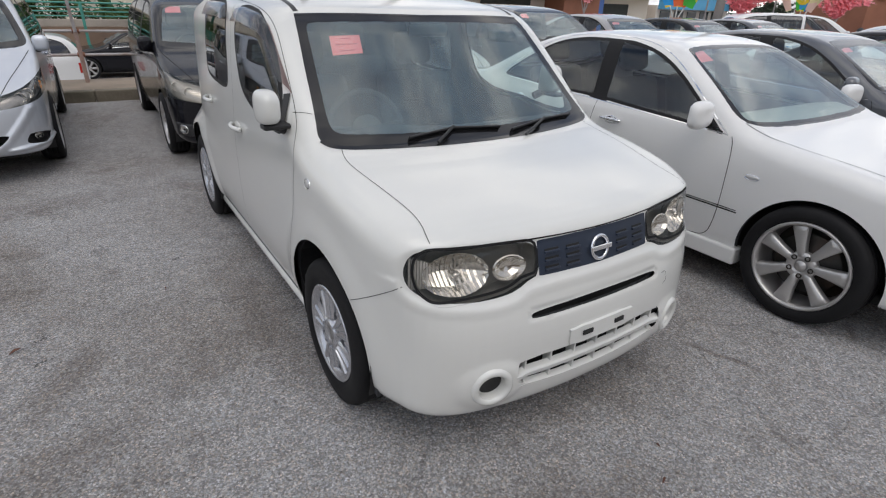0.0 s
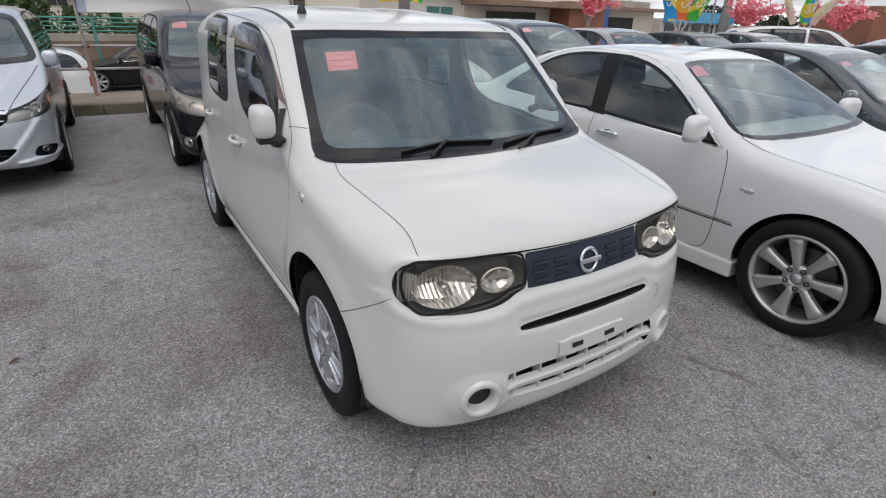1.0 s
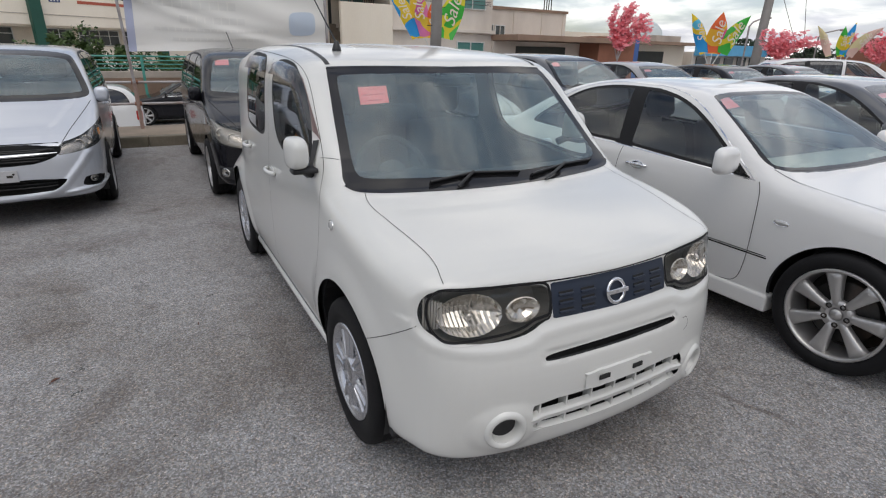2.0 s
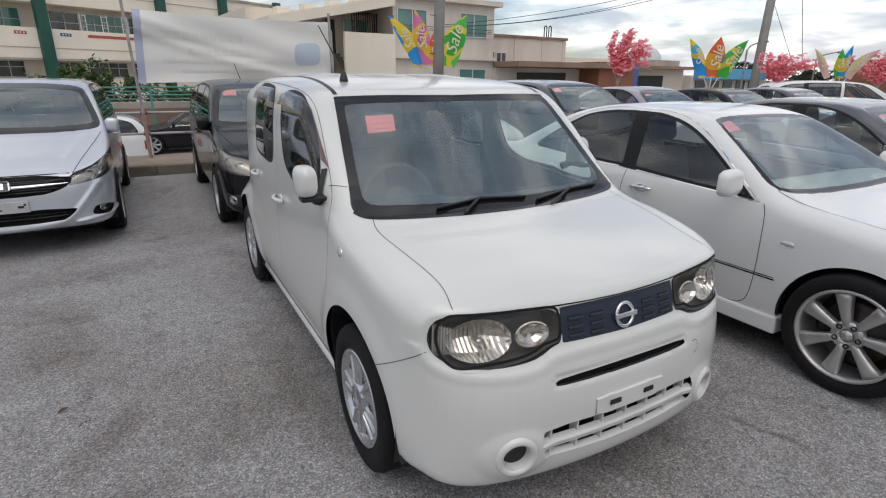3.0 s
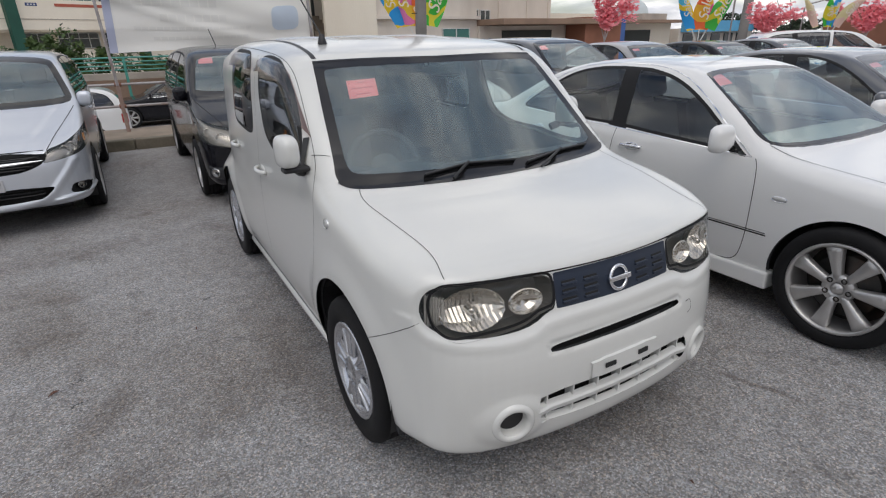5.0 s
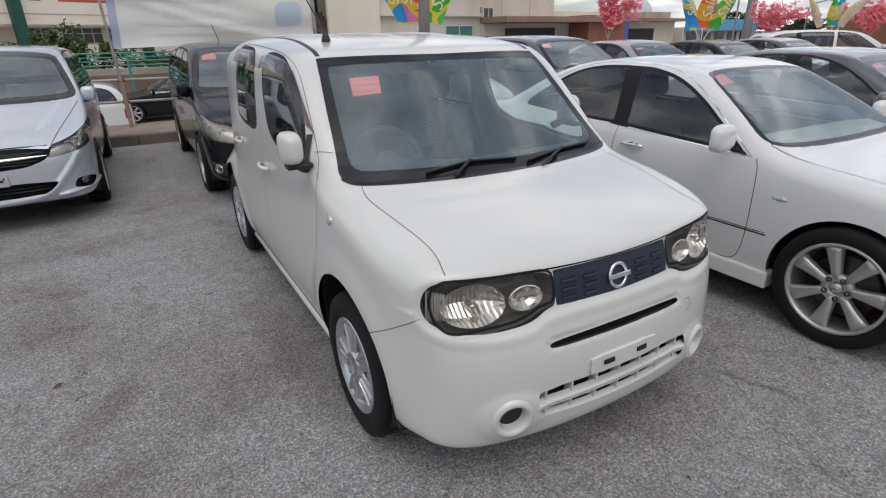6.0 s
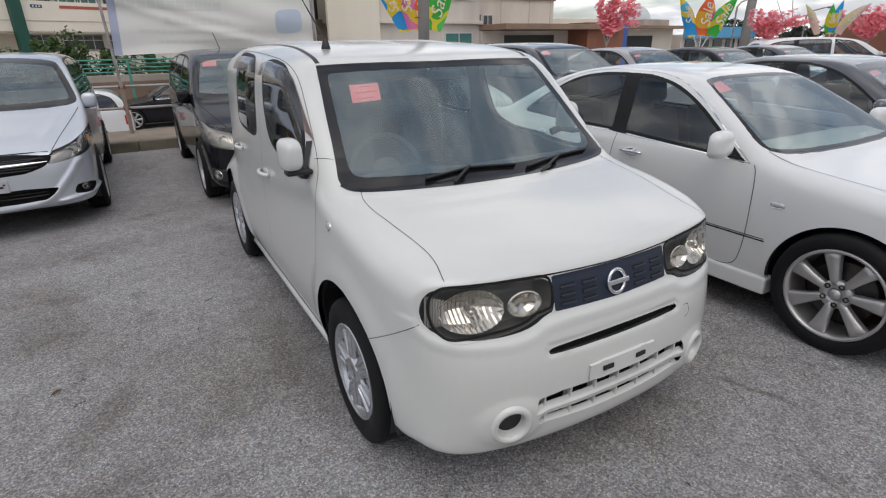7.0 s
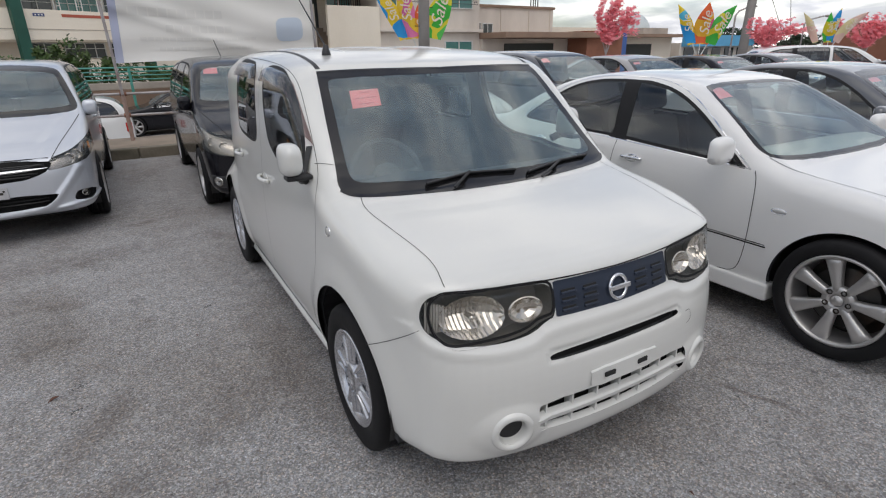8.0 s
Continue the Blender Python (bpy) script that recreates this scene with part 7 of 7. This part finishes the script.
part("balcony_wall", boxed(-5.75, -3.02, -0.25, -0.05, LOW, 3.66, 0.01), CREAM_WALL, wing, "pale balcony wall")
part("side_wall", boxed(-6.3, -6.0, 0.6, 2.2, LOW, 3.75), BEIGE_WALL, wing)
bm = bmesh.new()
vs = [bm.verts.new(p) for p in ((-9.3, -0.55, 3.70), (-3.02, -0.3, 4.95), (-3.02, -0.3, 5.40), (-9.3, -0.55, 4.12), (-9.3, 8.0, 3.70), (-3.02, 8.0, 4.95), (-3.02, 8.0, 5.40), (-9.3, 8.0, 4.12))]
for f in ((0, 1, 2, 3), (4, 7, 6, 5), (0, 4, 5, 1), (3, 2, 6, 7), (0, 3, 7, 4), (1, 5, 6, 2)):
    bm.faces.new([vs[i] for i in f])
part("eave", bm, CREAM_WALL, wing, "deep sloping eave")
for k in range(4):
    part("roof_block", boxed(-8.6 + 1.25 * k, -8.0 + 1.25 * k, 0.5, 1.1, 4.2 + 0.2 * k, 4.62 + 0.2 * k), CREAM_WALL, wing)
for k in range(12):
    gx = -4.55 + 0.125 * k
    part("grille_bar", boxed(gx, gx + 0.035, 1.4, 1.44, 3.66, 4.72), DARK_METAL, wing)
part("doorway", boxed(-5.62, -5.15, 2.15, 2.19, 2.2, 4.4), ROOM, wing)
window(wing, -4.7, -3.3, 2.19, 3.3, 4.5, 2, WHITE_FRAME, TEAL_PANE, 0.08)
for k in range(7):
    part("stair_step", boxed(-5.95, -5.1, -0.02 + 0.3 * k, 0.3 + 0.3 * k, LOW, 1.70 + 0.18 * k), CONCRETE, wing)

# ---- low buildings towards the shops ----
annex = thing("flat_roofed_annex", "flat-roofed beige annex with a brown coping", "building", pose(12.952, 25.176, 0, 0, 0, 6.2))
part("wall", boxed(3.52, 10.05, 0.6, 8.0, LOW, 3.92), BEIGE_WALL, annex, "stained beige wall")
part("coping", boxed(3.52, 10.12, 0.5, 8.1, 3.92, 4.06), BROWN_EDGE, annex, "brown coping")
for gx in (5.6, 7.9, 9.75):
    part("wall_pilaster", boxed(gx, gx + 0.06, 0.55, 0.6, 2.5, 3.92), BEIGE_WALL, annex)
window(annex, 3.62, 4.10, 0.6, 2.62, 3.12, 2, WHITE_FRAME, DARK_PANE, 0.06)
window(annex, 4.2, 4.98, 0.6, 2.5, 3.08, 2, WHITE_FRAME, DARK_PANE, 0.06)
for gx in (8.95, 9.35):
    bm = bmesh.new()
    tube(bm, [(gx, 1.5, 4.0), (gx, 1.5, 4.75), (gx + 0.12, 1.5, 4.82), (gx + 0.22, 1.5, 4.75), (gx + 0.22, 1.5, 4.05)], 0.04, 6)
    part("roof_vent_pipe", bm, DARK_METAL, annex)
porch = thing("low_shop", "low shop with a brown canopy and dark open front", "building", pose(12.952, 25.176, 0, 0, 0, 6.2))
part("canopy", boxed(3.5, 13.6, -2.2, 0.6, 2.22, 2.52, 0.02), BROWN_EDGE, porch, "brown canopy")
part("front_wall", boxed(3.5, 13.6, -0.2, 0.6, LOW, 2.2), BEIGE_WALL, porch)
part("opening", boxed(5.2, 9.3, -0.26, -0.21, LOW, 1.95), ROOM, porch)
part("brown_block", boxed(10.6, 14.1, -1.8, -0.25, LOW, 2.62), BROWN_WALL, porch, "red-brown wall block")
part("blue_pier", boxed(14.11, 14.7, -1.7, -0.2, LOW, 2.66), BLUE_STEEL, porch)
row = thing("long_low_building", "long low pale building with a flat canopy and dome", "building", pose(12.952, 25.176, 0, 0, 0, 6.2))
part("wall", boxed(14.8, 23.3, 0.4, 7.0, LOW, 2.30), CREAM_WALL, row, "pale wall")
part("roof_slab", boxed(13.6, 23.4, -0.9, 7.4, 2.30, 2.50), BROWN_EDGE, row, "brown-edged roof slab")
part("upper_wall", boxed(10.1, 17.4, 3.0, 7.0, 2.52, 3.05), CREAM_WALL, row)
part("roof_hut", boxed(19.2, 22.3, 0.2, 3.0, 2.51, 2.95), TAN_ROOF, row)
part("opening", boxed(16.6, 20.6, 0.34, 0.39, LOW, 1.85), ROOM, row)
bm = bmesh.new()
revolve(bm, [(1.75, LOW), (1.75, 3.30)] + [(1.70 * math.cos(a), 3.32 + 1.55 * math.sin(a)) for a in (math.pi / 2 * k / 12 for k in range(12))] + [(0.001, 4.87)], 32, "z", (33.0, 11.0, 0))
part("dome", bm, DOME, row, "pale skylight dome", True)
shops = thing("blue_fronted_shop", "low shop with a sky-blue sign band", "building", pose(12.952, 25.176, 0, 0, 0, 6.2))
part("body", boxed(24.2, 36, 0.2, 8.0, LOW, 1.9), BEIGE_WALL, shops)
part("sign_band", boxed(24.4, 35.5, -0.5, 0.19, 1.62, 2.45), SHOP_BLUE, shops, "sky-blue sign band")
for k in range(5):
    part("shop_window", boxed(24.8 + 2.1 * k, 26.2 + 2.1 * k, 0.12, 0.19, -0.3, 1.5), DARK_PANE, shops)
skip = thing("blue_rack", "blue steel rack in front of the shop", "rack", pose(14.6, 22.2, LOW))
for z in (1.4, 1.9, 2.35):
    for yy in (0, 0.8):
        bm = bmesh.new()
        tube(bm, [(0, yy, z), (1.9, yy, z)], 0.06, 6)
        part("beam", bm, BLUE_STEEL, skip)
for gx in (0, 0.95, 1.9):
    for yy in (0, 0.8):
        bm = bmesh.new()
        tube(bm, [(gx, yy, 0), (gx, yy, 2.5)], 0.05, 6)
        part("upright", bm, BLUE_STEEL, skip)

# ---- poles and cables ----
def utility_pole(name, label, base, top, r0, r1):
    root = thing(name, label, "pole")
    bm = bmesh.new()
    tube(bm, [base, [(a + b) / 2 for a, b in zip(base, top)], top], r0, 16, radius_end=r1)
    part("shaft", bm, POLE_CONCRETE, root, "", True)
    return root


pole_a = utility_pole("utility_pole", "grey concrete utility pole beside the lot", (7.02, 14.72, LOW), (7.62, 15.4, 9.5), 0.19, 0.15)
for z, sx in ((2.35, -1), (2.9, 1), (3.5, -1)):
    bm = bmesh.new()
    tube(bm, [(7.1 + 0.03 * z, 14.8 + 0.05 * z, z), (7.1 + 0.03 * z + sx * 0.32, 14.75 + 0.05 * z, z)], 0.012, 6)
    part("step_bolt", bm, DARK_METAL, pole_a)
pole_b = utility_pole("utility_pole", "brown-grey utility pole near the shops", (24.55, 15.1, LEVEL), (28.2, 17.05, 10.5), 0.22, 0.17)
for i, (a, b, sag) in enumerate((((12.9, 24.9, 4.25), (30.0, 19.5, 7.9), 0.5), ((12.9, 24.9, 4.15), (30.0, 19.4, 7.6), 0.7), ((13.5, 24.9, 4.2), (28.0, 25.0, 6.6), 0.35), ((30.0, 19.24, 7.8), (30.0, 15.22, LEVEL), 0.0), ((30.0, 17.0, 7.6), (30.0, 15.50, LEVEL), 0.0))):
    bm = bmesh.new()
    pts = []
    for k in range(25):
        f = k / 24
        pts.append(Vector(a).lerp(Vector(b), f) - Vector((0, 0, sag * 4 * f * (1 - f))))
    tube(bm, pts, 0.015, 5)
    tagged(part("overhead_cable", bm, WIRE, None), "thin black overhead cable", "cable", "overhead cables")
for (bx, by, top, sx) in ((38.6, 24.8, 4.2, 1.0), (48.3, 24.9, 3.7, 1.6)):
    lamp = thing("street_lamp", "slim grey street lamp on a curved arm", "street lamp", pose(bx, by, 0), "street lamps")
    bm = bmesh.new()
    tube(bm, [(0, 0, LEVEL), (0, 0, top - 0.5), (0.2, -0.1, top - 0.2), (0.9 * sx, -0.4 * sx, top + 0.1)], 0.08, 8, radius_end=0.05)
    part("arm", bm, GALVANISED, lamp)
    bm = bmesh.new()
    bmesh.ops.create_uvsphere(bm, u_segments=16, v_segments=8, radius=1)
    bm.transform(Matrix.Translation((0.95 * sx + 0.2, -0.45 * sx - 0.1, top + 0.1)) @ Matrix.Diagonal((0.38, 0.2, 0.1, 1)))
    part("head", bm, GALVANISED, lamp, "", True)
for k, (bx, by, h, w) in enumerate(((44.0, 30.5, 3.4, 2.6), (47.5, 29.5, 3.0, 2.4), (52.0, 27.5, 2.6, 3.2), (57.0, 26.0, 2.5, 3.6), (62.0, 24.0, 2.3, 3.4), (68, 22, 2.2, 4.0))):
    tree("tree", "distant dark green tree against the sky", (bx, by, LEVEL), h, (w, 2.0, h * 0.32), 900, 0.20, FAR_LEAF, 70 + k, "distant trees")
hall = thing("yellow_topped_hall", "distant hall with a yellow arched gable sign", "building", pose(47, 15.5, 0, 0, 0, -20))
part("wall", boxed(-3, 5, 0, 6, LEVEL, 3.0), BROWN_WALL, hall)
bm = bmesh.new()
ring = [bm.verts.new((1 + 3.4 * math.cos(a), -0.1, 2.6 + 1.0 * math.sin(a))) for a in (math.pi * k / 16 for k in range(17))]
face = bm.faces.new(ring)
ext = bmesh.ops.extrude_face_region(bm, geom=[face])
for v in [e for e in ext["geom"] if isinstance(e, bmesh.types.BMVert)]:
    v.co.y += 0.4
part("gable_sign", bm, YELLOW_SIGN, hall, "yellow arched gable")

# ---- pink blossom decorations ----
def blossom_tree(base, height, width, seed, droop, stand):
    rng = random.Random(seed)
    root = thing("blossom_decoration", "artificial tree covered with bright pink blossoms", "decoration", pose(*base, 0, 0, -42), "pink blossom trees")
    for k in (-1, 0, 1):
        bm = bmesh.new()
        tube(bm, [(0.0, 0, -stand), (0.0, 0, -0.4), (0.12 * k, 0, 0.0)], 0.022, 6)
        part("stand_leg", bm, GALVANISED, root)
    bm = bmesh.new()
    tube(bm, [(0, 0, -0.1), (0.02, 0, height * 0.35), (-0.03, 0, height * 0.7)], 0.035, 7, radius_end=0.015)
    trunk = part("trunk", bm, TWIG, root)
    verts, faces = [], []
    for b in range(15):
        lean = math.radians(-52 + 88 * b / 14 + rng.uniform(-5, 5))
        reach, fall, deep = height * rng.uniform(0.72, 1.12), math.radians(rng.uniform(25, 60)) * droop, rng.uniform(-0.28, 0.28)
        path, p = [], Vector((rng.uniform(-0.12, 0.12), 0, 0.0))
        for k in range(12):
            path.append(p.copy())
            a = lean + fall * (k / 11) * 1.6
            p += Vector((math.sin(a) * width / height, deep * 0.4, math.cos(a))) * (reach / 11)
        bm = bmesh.new()
        tube(bm, path, 0.007, 5, radius_end=0.004)
        part("twig", bm, TWIG, trunk)
        for k in range(90):
            f = rng.uniform(0.0, 1.0) ** 1.15 * 11
            i = min(10, int(f))
            p = path[i].lerp(path[i + 1], f - i) + Vector((rng.gauss(0, 0.05), rng.gauss(0, 0.06), rng.gauss(0, 0.045)))
            n = Vector((rng.gauss(0, 0.3), -0.5 + rng.gauss(0, 0.25), 0.9 + rng.gauss(0, 0.25))).normalized()
            u = n.orthogonal().normalized()
            w = n.cross(u)
            s = rng.uniform(0.055, 0.085)
            t0 = rng.uniform(0, 6.28)
            i0 = len(verts)
            verts.append(p)
            for q in range(10):
                t = t0 + 2 * math.pi * q / 10
                rr = s * (1.0 if q % 2 else 0.5)
                verts.append(p + (u * math.cos(t) + w * math.sin(t)) * rr + n * (0.012 if q % 2 else 0))
            faces += [(i0, i0 + 1 + q, i0 + 1 + (q + 1) % 10) for q in range(10)]
    ob = part_mesh("blossoms", verts, faces, BLOSSOM, root, "dense bright pink star blossoms", False)
    tagged(ob, kind="stuff")


blossom_tree((12.20, 11.92, 1.80), 1.30, 1.30, 5, 1.0, 1.68)
blossom_tree((19.90, 11.25, 1.62), 1.00, 1.75, 6, 1.0, 1.50)
blossom_tree((23.20, 9.40, 1.55), 1.08, 1.45, 8, 0.8, 1.43)


# ---- fans of sale flags ----
def flag_material(name, one, two, three):
    m = bpy.data.materials.new(name)
    m.use_nodes = True
    n, l = m.node_tree.nodes, m.node_tree.links
    b = n["Principled BSDF"]
    b.inputs["Roughness"].default_value = 0.7
    co, no, ra = n.new("ShaderNodeTexCoord"), n.new("ShaderNodeTexNoise"), n.new("ShaderNodeValToRGB")
    no.inputs["Scale"].default_value, no.inputs["Detail"].default_value = 1.7, 0.5
    ra.color_ramp.interpolation = "CONSTANT"
    e = ra.color_ramp.elements
    e[0].position, e[0].color = 0.0, (*one, 1)
    e[1].position, e[1].color = 0.46, (*two, 1)
    k = e.new(0.58)
    k.color = (*three, 1)
    l.new(co.outputs["Object"], no.inputs["Vector"])
    l.new(no.outputs["Fac"], ra.inputs["Fac"])
    l.new(ra.outputs["Color"], b.inputs["Base Color"])
    return let_through(m, 0.35)


BLUE_FLAG = flag_material("blue_yellow_flag", (0.03, 0.33, 0.75), (0.85, 0.62, 0.04), (0.10, 0.50, 0.70))
ORANGE_FLAG = flag_material("orange_pink_flag", (0.85, 0.16, 0.05), (0.88, 0.48, 0.05), (0.80, 0.12, 0.30))
GREEN_FLAG = flag_material("green_yellow_flag", (0.06, 0.48, 0.06), (0.75, 0.68, 0.05), (0.10, 0.55, 0.10))
PINK_FLAG = flag_material("pink_yellow_flag", (0.80, 0.22, 0.45), (0.85, 0.60, 0.06), (0.70, 0.16, 0.42))
PALE_FLAG = flag_material("pale_pink_flag", (0.72, 0.50, 0.42), (0.70, 0.62, 0.35), (0.65, 0.42, 0.45))
LETTER = material("pale_letter", (0.80, 0.72, 0.60), 0.7)


def sale_fan(base, turn, blades, stand):
    """blades: (foot, lean in degrees, length, width, cloth, twist)."""
    root = thing("sale_flag_fan", "fan of bright curved sale flags on a forked stand", "flags", pose(*base, 0, 0, turn), "sale flag fans")
    for a in (-0.22, 0.0, 0.22):
        bm = bmesh.new()
        tube(bm, [(0, 0, -stand), (0, 0, -0.45), (a, 0, 0.02)], 0.018, 6)
        part("stand_rod", bm, WHITE_FRAME, root)
    for x0, lean, length, width, cloth, twist in blades:
        n, k = 18, 6
        verts = []
        for i in range(n + 1):
            f = i / n
            ang = math.radians(lean) * (0.55 + 0.45 * f)
            r = length * f
            cx, cz = r * math.sin(ang), r * math.cos(ang)
            w = width * (0.30 + 0.70 * math.sin(math.pi * min(1.0, 0.16 + 0.80 * f)) ** 0.8) * (1 - 0.94 * f ** 5)
            nx, nz = math.cos(ang), -math.sin(ang)
            for j in range(k + 1):
                g = j / k - 0.5
                verts.append((x0 + cx + nx * w * g, twist * g * w + 0.10 * math.sin(math.pi * f) * (g * 2) ** 2 + 0.03 * math.sin(7 * f), cz + nz * w * g))
        faces = [(i * (k + 1) + j, i * (k + 1) + j + 1, (i + 1) * (k + 1) + j + 1, (i + 1) * (k + 1) + j) for i in range(n) for j in range(k)]
        flag = part_mesh("flag", verts, faces, cloth, root)
        text = bpy.data.curves.new("lettering", "FONT")
        text.body, text.size, text.align_x, text.align_y, text.shear = "Sale", width * 0.78, "CENTER", "CENTER", 0.3
        text.extrude = 0.002
        text.materials.append(LETTER)
        ob = new("lettering", text)
        a = math.radians(lean) * 0.78
        ob.parent = flag
        ob.matrix_basis = Matrix.Translation((x0 + length * 0.5 * math.sin(a), -0.06, length * 0.5 * math.cos(a))) @ pose(0, 0, 0, 90, 0, 0) @ pose(0, 0, 0, 0, 0, 90 - lean * 0.78)


sale_fan((8.06, 16.93, 2.03), -22, ((-0.48, -34, 2.00, 0.56, BLUE_FLAG, 0.3), (-0.26, -12, 1.92, 0.62, PINK_FLAG, -0.2), (0.06, 4, 1.40, 0.50, ORANGE_FLAG, 0.2), (0.50, 22, 1.86, 0.80, GREEN_FLAG, -0.3)), 2.98)
sale_fan((13.65, 9.62, 1.66), -35, ((-0.22, -26, 1.22, 0.40, BLUE_FLAG, 0.3), (0.05, 4, 1.14, 0.52, ORANGE_FLAG, -0.2), (0.30, 30, 1.20, 0.50, GREEN_FLAG, 0.3)), 1.67)
sale_fan((20.65, 9.50, 1.66), -40, ((-0.40, -30, 1.16, 0.30, PALE_FLAG, 0.3), (-0.02, -4, 1.00, 0.31, GREEN_FLAG, -0.2), (0.05, 9, 1.14, 0.34, BLUE_FLAG, 0.3), (0.25, 42, 1.30, 0.38, PALE_FLAG, 0.2)), 1.67)

# ---- small litter on the asphalt ----
DRY_LEAF = material("dry_brown_leaf", (0.13, 0.06, 0.04), 0.8, grain=0.3, grain_scale=60)
PEBBLE = material("pale_pebble", (0.62, 0.60, 0.56), 0.8, grain=0.2, grain_scale=90)


def dry_leaf(x, y, turn, size):
    n = 12
    verts, faces = [], []
    for i in range(n + 1):
        f = i / n
        w = size * 0.15 * math.sin(math.pi * f) ** 0.7
        for s, up in ((-1, 0.012), (0, 0.003), (1, 0.014)):
            verts.append((size * (f - 0.5), s * w, up * math.sin(math.pi * f) + 0.003 + 0.010 * f * f))
    faces = [(3 * i + j, 3 * i + j + 1, 3 * i + j + 4, 3 * i + j + 3) for i in range(n) for j in range(2)]
    ob = part_mesh("dry_leaf", verts, faces, DRY_LEAF, None)
    ob.matrix_basis = pose(x, y, LEVEL, 0, 0, turn)
    tagged(ob, "curled brown dry leaf on the asphalt", "leaf", "fallen leaves")


def pebble(x, y, r, seed):
    rng = random.Random(seed)
    bm = bmesh.new()
    bmesh.ops.create_icosphere(bm, subdivisions=2, radius=r)
    for v in bm.verts:
        v.co *= rng.uniform(0.8, 1.1)
        v.co.z *= 0.65
    ob = part("pebble", bm, PEBBLE, None, "", True)
    ob.matrix_basis = pose(x, y, LEVEL + r * 0.45, 0, 0, 40 * seed)
    tagged(ob, "small pale pebble on the asphalt", "stone", "loose pebbles")


dry_leaf(-2.016, 1.771, 25, 0.055)
dry_leaf(-1.316, 2.083, 70, 0.022)
dry_leaf(0.038, -0.36, 20, 0.030)
dry_leaf(0.165, -0.239, 120, 0.020)
for k, (x, y, r) in enumerate(((-1.125, 0.692, 0.0045), (-1.105, 0.71, 0.0035), (-0.773, 0.472, 0.004), (-1.62, 0.95, 0.004), (-1.35, 1.20, 0.0035), (-0.60, 0.10, 0.004))):
    pebble(x, y, r, k + 1)


def tar_spot(x, y, spread, seed):
    """A cluster of flat dark crumbs stuck to the asphalt."""
    rng = random.Random(seed)
    verts, faces = [], []
    for _ in range(14):
        cx, cy = rng.gauss(0, spread), rng.gauss(0, spread * 0.6)
        r = rng.uniform(0.002, 0.006)
        i0 = len(verts)
        verts.append((cx, cy, 0.005))
        for k in range(7):
            a = 2 * math.pi * k / 7
            q = r * rng.uniform(0.5, 1.2)
            verts.append((cx + q * math.cos(a) * 1.5, cy + q * math.sin(a), 0.0015))
        faces += [(i0, i0 + 1 + k, i0 + 1 + (k + 1) % 7) for k in range(7)]
    ob = part_mesh("tar_spot", verts, faces, TAR, None)
    ob.matrix_basis = pose(x, y, LEVEL, 0, 0, 30)
    tagged(ob, "cluster of dark tar crumbs on the asphalt", "debris", "tar spots")


TAR = material("dark_tar", (0.10, 0.10, 0.10), 0.7, grain=0.3, grain_scale=200)
for k, (x, y, spread) in enumerate(((-1.905, 1.614, 0.022), (-1.893, 1.847, 0.02), (-1.2, 2.5, 0.012))):
    tar_spot(x, y, spread, k + 11)
